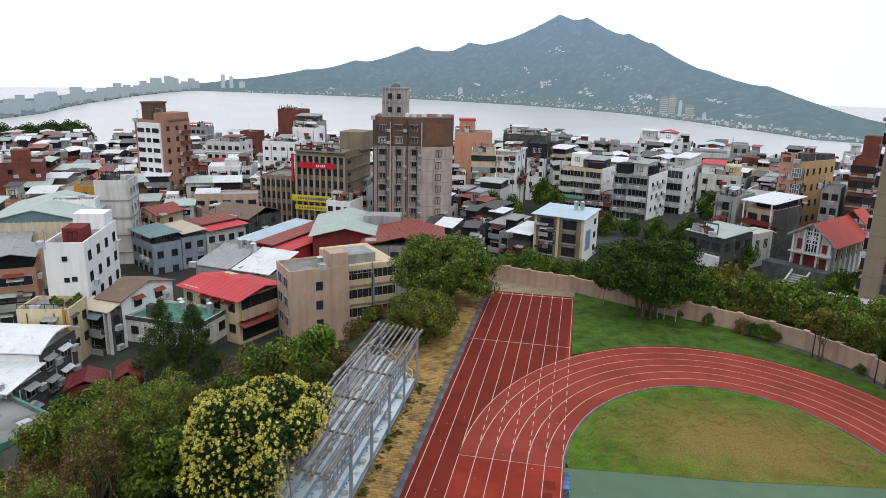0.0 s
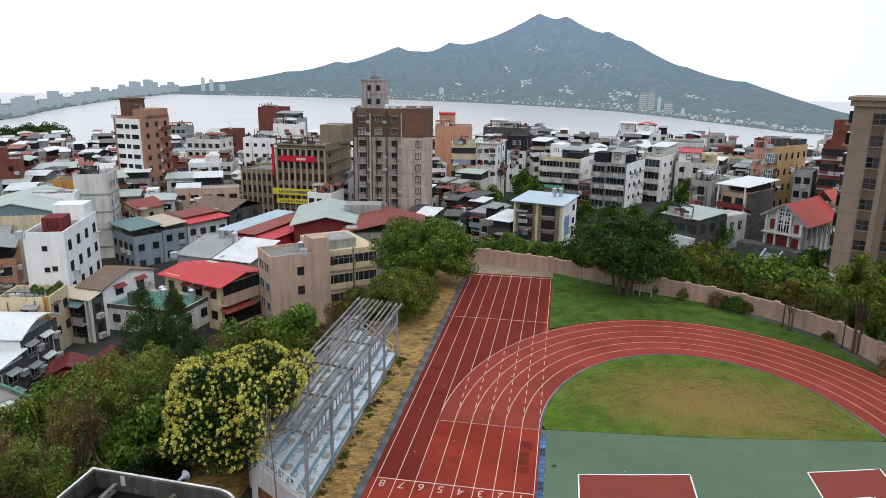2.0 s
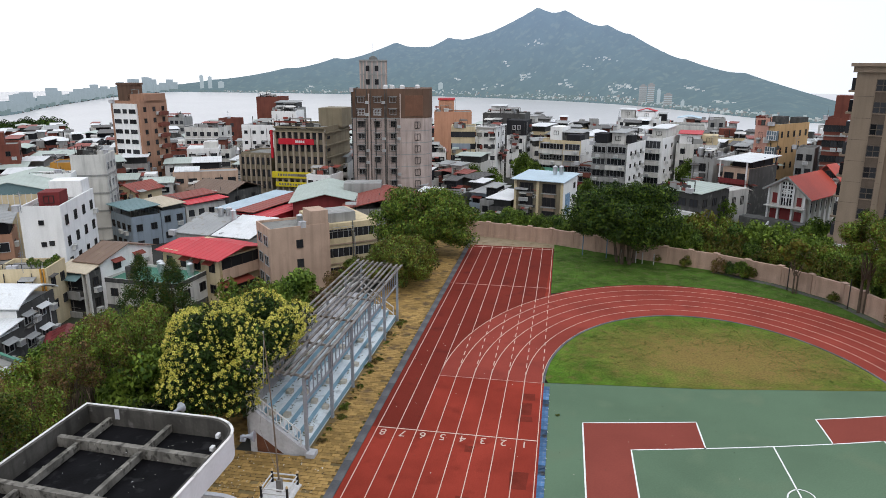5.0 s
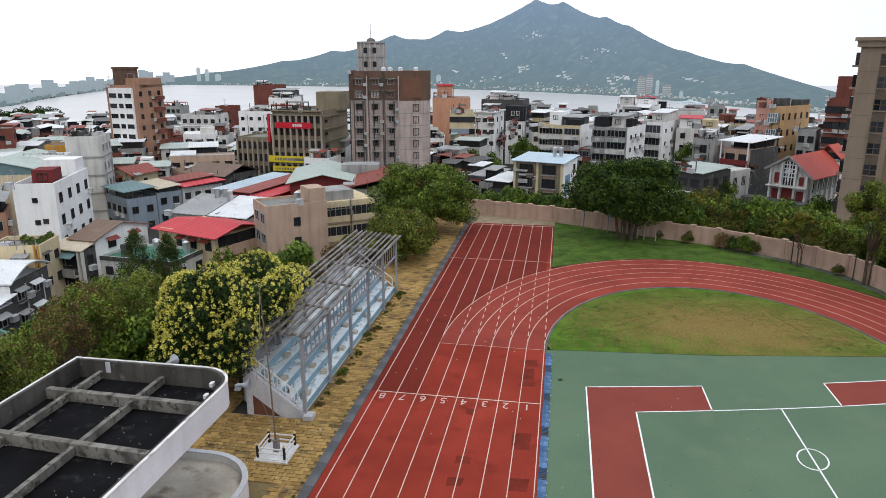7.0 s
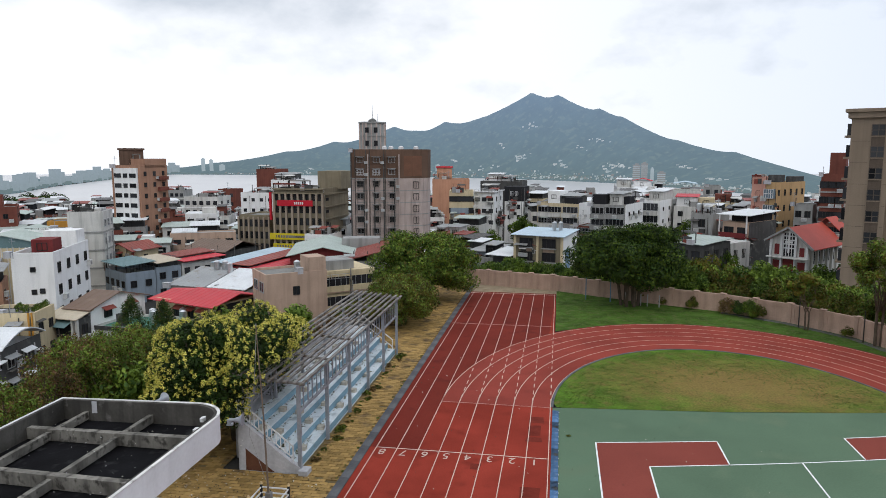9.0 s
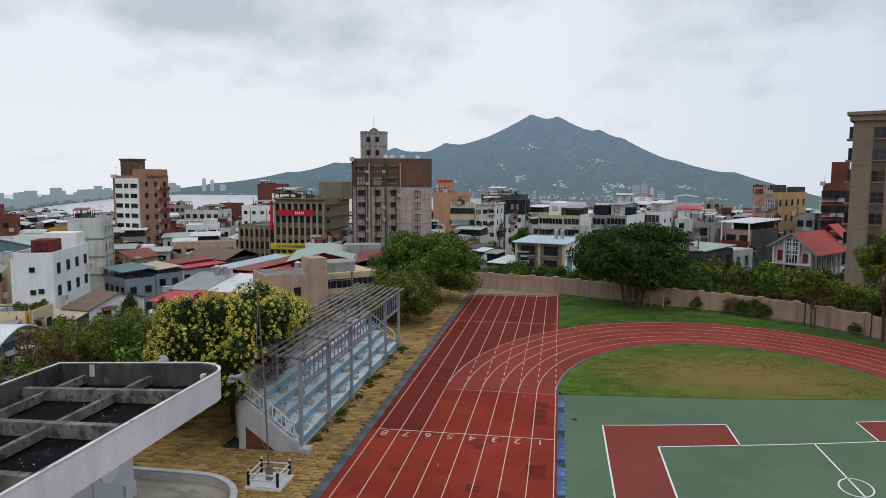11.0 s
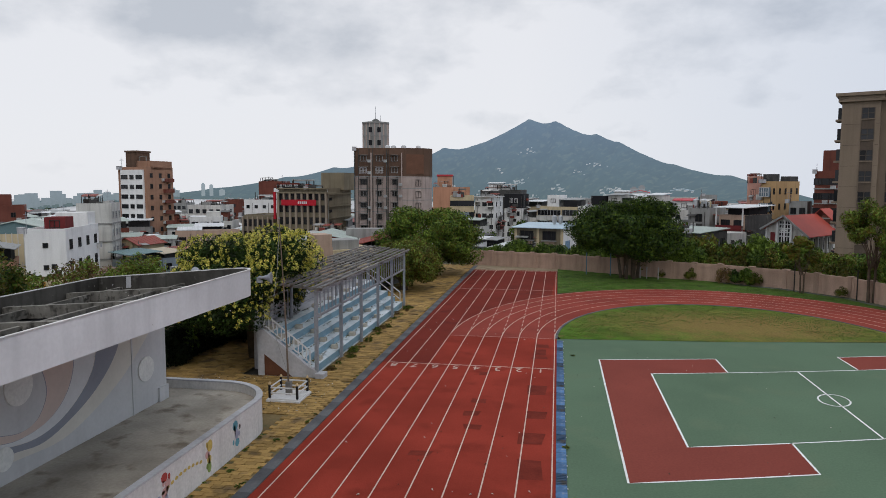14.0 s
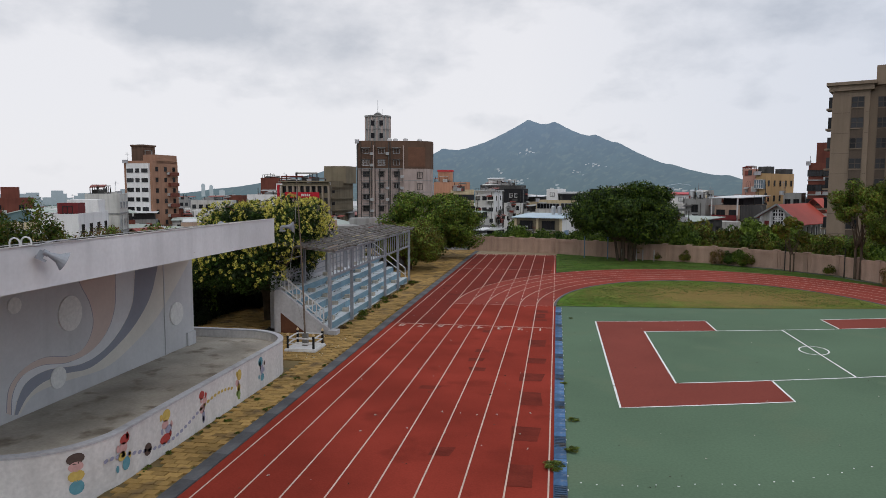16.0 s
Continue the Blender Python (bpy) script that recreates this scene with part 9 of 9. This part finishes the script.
def town_house(x, y, a, w, d, top, wall, roof, n, g, r):
    """A narrow old house: glazed bands or deep balconies on its front, a tin or flat roof with its clutter."""
    home, H = block("%s town house with a %s" % (LOOKW[wall], LOOKR[roof]), x, y, a, w, d, top, wall, (0, 2.6), None, None, None, "slab" if roof == "slab" else None, 0.4, M_DKFRAME, "town_house", "house", 0.0, 1, None, "town houses")
    style = g.choice(("band", "band", "balcony", "pair", "mixed"))
    for i in range(n if r < 185 else min(n, 2)):
        z = H - 0.4 - 2.55 * (i + 0.5)
        if z < 0.8:
            break
        kind = style if style != "mixed" else ("balcony" if i % 2 else "band")
        if kind == "pair" and r < 185:
            for u in (w * 0.27, w * 0.73):
                window(home, "f", w, d, u, z, 1.1, 1.2, M_ALU if i % 2 else M_DKFRAME)
        elif kind == "balcony" and r < 200:
            # dark glass strip stands for the shaded recess behind the balcony
            window(home, "f", w, d, w / 2, z + 0.1, w * 0.84, 1.7, M_DKFRAME)
            part("balcony", balcony_mesh(w, WALLS[g.choice((wall, "grey", "offwhite"))]), (), home, "", pose(w / 2, 0, z - 1.0))
        else:
            window(home, "f", w, d, w / 2, z, w * 0.84, 1.3, M_ALU)
        if r < 160 and g.random() < 0.6:
            u = g.uniform(0.9, w - 0.9)
            part("awning", AWNING[g.randrange(4)], (), home, "", pose(u, 0, z + 0.75) @ Matrix.Diagonal((g.uniform(0.8, 1.5), 1, 1, 1)))
        if r < 160 and g.random() < 0.5:
            part("air_conditioner", AC_ME, (), home, "", pose(g.uniform(0.6, w - 0.6), -0.02, z - 0.9))
        if r < 150 and g.random() < 0.45:
            part("air_conditioner", AC_ME, (), home, "", on_face("r", w, d, g.uniform(1, d - 1), z))
        if r < 160 and g.random() < 0.7:
            window(home, "r", w, d, d * g.uniform(0.3, 0.6), z, 0.9, 1.0, M_DKFRAME)
    pick = int(abs(x * 3.1 + y * 1.7)) % 10
    if r < 190:
        tagged(part("front_clutter", FRONT_JUNK[pick], (), home, "", pose(0.2, 0.0, H - 0.5) @ Matrix.Diagonal(((w - 0.4) / 3.6, 1, min(1.0, (H - 1) / 5.6), 1))), kind="stuff")
    if roof == "slab":
        tagged(part("roof_clutter", ROOF_JUNK[(pick * 7 + 3) % 10], (), home, "", pose(0.3, 0.4, H - 0.35) @ Matrix.Diagonal(((w - 0.6) / 3.7, (d - 0.8) / 5.8, 1, 1))), kind="stuff")
    if roof != "slab":
        lift = 0.05 if n == 1 else g.choice((0.05, 1.5, 1.5))
        sheet_roof(home, -0.3, -0.7, w + 0.3, d + 0.4, H + lift, g.uniform(0.2, 0.6), roof, g.choice(("gable", "gable_x", "shed", "shed", "shed")))
        if lift > 1:
            roof_room(home, 0.4, 1.1, w - 0.4, d - 0.6, H - 0.35, 1.8, g.choice(("darkgrey", "black", "grey", "darkgrey", "brick")), None, win=False)
    else:
        x0 = g.uniform(0.3, max(0.4, w - 3.2))
        roof_room(home, x0, 1.8, x0 + g.uniform(1.8, 2.7), 5.2, H - 0.35, g.uniform(1.6, 2.6), g.choice(("white", "offwhite", "grey", "brick", "darkgrey", "black")), g.choice((None, None, "white", "rust", "grey", "dark")), 0.3, win=r < 170)
        for q in range(g.randrange(2, 4)):
            u, v, t = g.uniform(0.6, w - 0.8), g.uniform(0.5, d - 1.0), g.uniform(0.5, 1.0)
            part("roof_box", CRATES[q % 3], (), home, "", pose(u, v, H - 0.4, 0, 0, g.choice((0, 0, 90, 12))) @ Matrix.Diagonal((t, t * 0.8, g.uniform(0.6, 1.6), 1)))
        if r < 190 and g.random() < 0.7:
            tank(home, g.uniform(0.8, w - 0.8), g.uniform(0.9, d - 1), H - 0.35, 0.4, 1.1)
    return home


# the old shopping street: narrow fronts stepping down beside the lane
for i in range(9):
    t_ = i / 8
    x, y = -14.6 + 16.6 * t_, 113.5 - 34 * t_
    wall = ("darkgrey", "brick", "grey", "offwhite", "brick", "darkgrey", "blue", "grey", "darkgrey")[i]
    town_house(x, y, 22, 4.2, 7.5, (-1.0, -1.8, -0.6, -1.4, -1.1, -2.0, -0.9, -1.5, -1.8)[i], wall, ("slab", "rust", "slab", "slab", "dark", "slab", "grey", "slab", "white")[i], 2, rng, 100)
    FOOT.append((Vector((x - 1, y + 3.5, 0)), 3.0))
FAR_MATS = {n: i for i, n in enumerate(list(WALLS) + ["roof_" + n for n in ROOFS] + ["glass"])}
far_town = Shape()


def far_house(x, y, a, w, d, top, wall, roof, n, g):
    """A house of the crowded riverside quarter, joined into one quarter-wide mesh."""
    zb = land_z(x, y) - 0.5
    s = Shape()
    H = top - zb
    s.box(0, 0, 0, w, d, H, FAR_MATS[wall])
    for i in range(n):
        z = H - 0.5 - 2.6 * i
        if z - 1.5 < 0.3:
            break
        if g.random() < 0.6:
            s.box(w * 0.08, -0.07, z - 1.35, w * 0.92, 0.0, z - 0.1, FAR_MATS["glass"])
        else:
            for u in (0.25, 0.72):
                s.box(w * u - 0.5, -0.07, z - 1.35, w * u + 0.5, 0.0, z - 0.2, FAR_MATS["glass"])
        if g.random() < 0.3:
            s.box(0, -0.8, z - 2.2, w, -0.07, z - 1.45, FAR_MATS[g.choice((wall, "grey", "offwhite"))])
        s.box(w, d * 0.3, z - 1.2, w + 0.07, d * 0.3 + 0.9, z - 0.2, FAR_MATS["glass"])
    if roof == "slab":
        s.box(0.2, 0.2, H, w - 0.2, d - 0.2, H + 0.06, FAR_MATS["roof_slab"])
        x0 = g.uniform(0.2, w - 2.6)
        hh = g.uniform(1.4, 2.6)
        s.box(x0, 1.2, H + 0.06, x0 + g.uniform(1.8, 2.4), 4.5, H + hh, FAR_MATS[g.choice(("white", "offwhite", "grey", "brick", "darkgrey", "black"))])
        if g.random() < 0.5:
            s.slab((x0 - 0.4, 0.8, H + hh + 0.1), (x0 + 2.6, 0.8, H + hh + 0.1), (x0 + 2.6, 5, H + hh + 0.4), (x0 - 0.4, 5, H + hh + 0.4), 0.1, FAR_MATS["roof_" + g.choice(("white", "rust", "grey", "dark"))])
    else:
        m, rise = FAR_MATS["roof_" + roof], g.uniform(0.25, 0.7)
        z = H + 0.1
        if g.random() < 0.5:
            s.box(0.4, 0.6, H, w - 0.4, d - 0.4, H + 1.4, FAR_MATS[g.choice(("darkgrey", "black", "grey", "brick"))])
            z = H + 1.45
        if g.random() < 0.3:
            s.slab((-0.3, -0.6, z), (w / 2, -0.6, z + rise), (w / 2, d + 0.3, z + rise), (-0.3, d + 0.3, z), 0.1, m)
            s.slab((w / 2, -0.6, z + rise), (w + 0.3, -0.6, z), (w + 0.3, d + 0.3, z), (w / 2, d + 0.3, z + rise), 0.1, m)
        else:
            s.slab((-0.3, -0.6, z), (w + 0.3, -0.6, z), (w + 0.3, d + 0.3, z + rise), (-0.3, d + 0.3, z + rise), 0.1, m)
    for q in range(g.randrange(1, 4)):
        u, v, t = g.uniform(0.3, w - 1.2), g.uniform(0.3, d - 1.5), g.uniform(0.5, 1.1)
        s.box(u, v, H, u + t, v + t, H + g.uniform(0.7, 2.0), FAR_MATS[g.choice(("white", "grey", "darkgrey", "brick", "offwhite", "black"))])
    s.box(-0.02, -0.9, H - 2.3, w + 0.02, 0.0, H - 2.2, FAR_MATS[g.choice(("grey", "darkgrey", wall))])
    mt = Matrix.Translation((x, y, zb)) @ Matrix.Rotation(radians(-a), 4, "Z") @ Matrix.Translation((-w, 0, 0))
    k = len(far_town.v)
    far_town.v += [tuple(mt @ Vector(v)) for v in s.v]
    far_town.f += [tuple(k + q for q in f) for f in s.f]
    far_town.m += s.m


made = 0
for ring_i in range(23):
    r0 = 100 + ring_i * 8.6
    step = math.degrees(5.6 / r0)
    for k_ in range(int(72 / step)):
        az = -25 + k_ * step + rng.uniform(-0.12, 0.12) * step
        r = r0 + rng.uniform(-1.6, 1.6)
        x, y = HUB[0] - r * math.sin(radians(az)), HUB[1] + r * math.cos(radians(az))
        near = (100 if az > 42 else 124) if az > 34 else (124 if az > 27 else (150 if az > 12.5 else (112 if az > 5.5 else (170 if az > -14 else 146))))
        if r < near or r > near_shore(az) - (12 if az < 36 else 60) or outside(x, y) < 12:
            continue
        w_, d_ = rng.choice((3.8, 4.4, 5.0, 5.6)), rng.choice((6.5, 7.5, 8.5))
        if 5.5 < az < 14 and r < 150:
            w_, d_ = rng.choice((3.2, 3.8, 4.4)), rng.choice((4.5, 5.2, 6.0))
        off = rng.choice((0, 6, 12, 20, -8))
        a = -az + off
        mx_, my_ = x - w_ / 2 * math.cos(radians(a)) + d_ / 2 * math.sin(radians(a)), y + w_ / 2 * math.sin(radians(a)) + d_ / 2 * math.cos(radians(a))
        if any(math.hypot(mx_ - p.x, my_ - p.y) < rad + 2.4 for p, rad in FOOT) or rng.random() < 0.05:
            continue
        old = 5.5 < az < 14 and r < 150
        east = az <= 5.5
        low = east and r < 146
        n = 1 if low else 2 if old else (rng.choice((3, 3, 4)) if east else rng.choice((2, 2, 3, 3)))
        top = town_level(x, y) + n * 2.65 + rng.uniform(-0.6, 0.9)
        top = min(top, rng.uniform(-2.0, -0.7) if low else (4.5 if az < 12 else (2.8 if r < 170 else (1.2 if r < 200 else -0.4))))
        wall = rng.choice(W_OLD if old or low else (W_EAST if east else W_WEST))
        roof = rng.choice(R_CHOICE if not east else ("white", "slab", "slab", "slab", "grey", "dark", "dark"))
        if old or low:
            roof = rng.choice(("slab", "dark", "slab", "rust", "grey", "slab", "white"))
        if made < 285:
            town_house(x, y, a, w_, d_, top, wall, roof, n, rng, r)
        else:
            far_house(x, y, a, w_, d_, top, wall, roof, n, rng)
        FOOT.append((Vector((mx_, my_, 0)), 1.5))
        made += 1
thing("riverside_houses", None, "crowded low town houses with tin roofs towards the river", "houses", "", "stuff", far_town.mesh("riverside_houses", *WALLS.values(), *ROOFS.values(), M_GLASS))
# pipes, masts and boxes on the larger buildings
g_ = random.Random(515)
MAST = Shape().tube((0, 0, 0), (0, 0, 2.6), 0.035, 0.025, 5).box(-0.5, -0.02, 2.0, 0.5, 0.02, 2.04).box(-0.35, -0.02, 2.3, 0.35, 0.02, 2.34).mesh("antenna", M_STEEL)
BOX = Shape().box(-0.5, -0.35, 0, 0.5, 0.35, 0.7).box(-0.55, -0.4, 0.7, 0.55, 0.4, 0.75).mesh("roof_box", M_CONC_LT)
for ob in [o for o in bpy.data.objects if o.get("group") == "town buildings" and "stone-clad" not in o.get("label", "")]:
    me = ob.children[0].data
    w_, d_, h_ = (max(v.co[k] for v in me.vertices) for k in range(3))
    deck = [o for o in ob.children if o.name.split(".")[0] == "roof" and o.data.materials[0] == ROOFS["slab"]]
    if not any(q in ob["label"] for q in ("tower", "office", "hall", "tan rendered")) and h_ > 4 and ob.location.y < 150:
        # fronts: pipes, coolers and small tin awnings
        for u in (g_.uniform(0.06, 0.3), g_.uniform(0.7, 0.94)):
            part("front_pipe", Shape().tube((w_ * u, -0.07, 0.3), (w_ * u, -0.07, h_ - 0.5), 0.05, 0.05, 6), M_CAGE, ob)
        for q in range(g_.randrange(1, 4)):
            u, z = g_.uniform(0.9, max(1.0, w_ - 0.9)), h_ - 2.4 - 2.7 * g_.randrange(max(1, int((h_ - 3) / 2.7)))
            part("air_conditioner", AC_ME, (), ob, "", pose(u, -0.02, z - 0.45))
            part("awning", AWNING[g_.randrange(4)], (), ob, "", pose(u - 0.3, 0, z + 1.25))
            part("awning", AWNING[g_.randrange(4)], (), ob, "", pose(w_, g_.uniform(1.0, max(1.1, d_ - 1.0)), z + 1.3, 0, 0, 90))
        if ob.location.y > 72:
            tagged(part("front_clutter", FRONT_JUNK[g_.randrange(10)], (), ob, "", pose(0.2, 0.0, h_ - 0.6) @ Matrix.Diagonal(((w_ - 0.4) / 3.6, 1, min(1.6, (h_ - 1) / 5.6), 1))), kind="stuff")
            tagged(part("side_clutter", FRONT_JUNK[g_.randrange(10)], (), ob, "", pose(w_, 0.3, h_ - 0.6, 0, 0, 90) @ Matrix.Diagonal(((d_ - 0.6) / 3.6, 1, min(1.6, (h_ - 1) / 5.6), 1))), kind="stuff")
    for u in (g_.uniform(0.1, 0.4), g_.uniform(0.6, 0.9)):
        part("down_pipe", Shape().tube((w_ + 0.09, d_ * u, 0.3), (w_ + 0.09, d_ * u, h_ - 0.4), 0.06, 0.06, 6), M_CONC if g_.random() < 0.5 else M_CONC_DK, ob)
    if deck:
        z = max(v.co.z for v in deck[0].data.vertices)
        if ob.location.y > 60 and "tower" not in ob["label"]:
            tagged(part("roof_clutter", ROOF_JUNK[g_.randrange(10)], (), ob, "", pose(0.3, 0.3, z) @ Matrix.Diagonal(((w_ - 0.6) / 3.7, (d_ - 0.6) / 5.8, 1, 1))), kind="stuff")
        for i in range(2 if d_ > 7 else 1):
            part("roof_box", BOX, (), ob, "", pose(g_.uniform(0.8, w_ - 0.8), g_.uniform(0.8, d_ - 0.8), z, 0, 0, g_.choice((0, 90))))
        if g_.random() < 0.6:
            part("antenna", MAST, (), ob, "", pose(g_.uniform(0.6, w_ - 0.6), g_.uniform(0.8, d_ - 0.8), z, 0, 0, g_.uniform(0, 90)))
        rail = lattice(0.05, w_ - 0.05, h_ - 0.02, h_ + 0.55, max(2, int(w_ / 0.9)), 1, 0.05, 0.04, 0.09)
        if g_.random() < 0.5:
            part("roof_railing", rail, M_DKFRAME if g_.random() < 0.6 else M_STAINLESS, ob)
# park trees by the river
for i in range(40):
    az, r = 38.4 + (i * 29 % 40) * 0.2, 318 + (i * 37 % 58)
    x, y = HUB[0] - r * math.sin(radians(az)), HUB[1] + r * math.cos(radians(az))
    thing("tree", Matrix.Translation((x, y, -8.6)) @ Matrix.Diagonal((5.0, 5.0, 3.6 + (i * 13 % 5) * 0.4, 1)), "dark green riverside park tree", "tree", "park trees", "", kinds["deep"])
# gardens between the houses
for x, y, sc, z in ((1.5, 128, 3.2, -4.5), (4.5, 122, 2.8, -5), (37.5, 118, 3.0, -3.5), (38.5, 112, 2.6, -3.5), (27.5, 88, 2.2, -3.2), (24, 92, 2.4, -3.5), (20, 95, 2.2, -3.5), (15.5, 97, 2.4, -4), (30.5, 96, 2.4, -3.5), (-8.5, 112, 3.4, -6.0), (-4.5, 114, 3.0, -6.0), (40.0, 101, 3.2, -3.0), (43.5, 106, 3.0, -3.0), (33.5, 78, 2.2, -2.5), (35.5, 75, 2.4, -2.8), (-40.5, 60, 1.8, -4), (52.0, 66.5, 2.6, -2.2), (53.5, 62, 2.6, -2.2), (47.5, 63.0, 2.2, -2.6), (44.5, 60.5, 2.4, -2.8)):
    thing("tree", Matrix.Translation((x, y, z)) @ Matrix.Diagonal((sc, sc, sc * 1.3, 1)), "leafy green tree between houses", "tree", "garden trees", "", kinds["green" if sc > 2.3 else "deep"])


# ---- paving blocks, laid in running bond ----
PW, PD = 0.46, 0.30
paver_me = Shape().prism(rounded(-PW / 2 + 0.012, -PD / 2 + 0.012, PW / 2 - 0.012, PD / 2 - 0.012, 0.03, 1), -0.05, 0.03).mesh("paver", M_SAND_PAVER)
rest = Shape()
rng = random.Random(91)
count = 0
for iy in range(-112, 172):
    for ix in range(-24, 1):
        x = -1.05 + ix * PW + (PW / 2 if iy % 2 else 0)
        y = iy * PD
        ok = (x > -2.3 and y < -10) or (x > -12.0 and -12.5 < y <= -4.1 and not (-10.1 < x < -2.3 and y < -10.0)) or (-12.0 < x < -7.7 and -4.1 < y < 4.4) or (x > -2.9 and -4.1 < y < 18.5) or (x > -6.5 and y >= 18.5)
        if not ok or x > -1.0 or rng.random() < 0.015:
            continue
        z = rng.uniform(-0.010, 0.008)
        if -10.2 < y < -4.3 and x > -7.2 and count < 300:
            part("paver", paver_me, (), paving, "", pose(x, y, z, rng.uniform(-1, 1), rng.uniform(-1, 1), rng.uniform(-1.2, 1.2)))
            count += 1
        else:
            j = rng.uniform(-0.01, 0.01)
            rest.prism([(x - PW / 2 + 0.014, y - PD / 2 + 0.014 + j), (x + PW / 2 - 0.014, y - PD / 2 + 0.014), (x + PW / 2 - 0.014, y + PD / 2 - 0.014 + j), (x - PW / 2 + 0.014, y + PD / 2 - 0.014)], -0.03, 0.03 + z)
tagged(part("pavers", rest, M_SAND_PAVER_I, paving, "further ochre paving blocks"), kind="stuff")
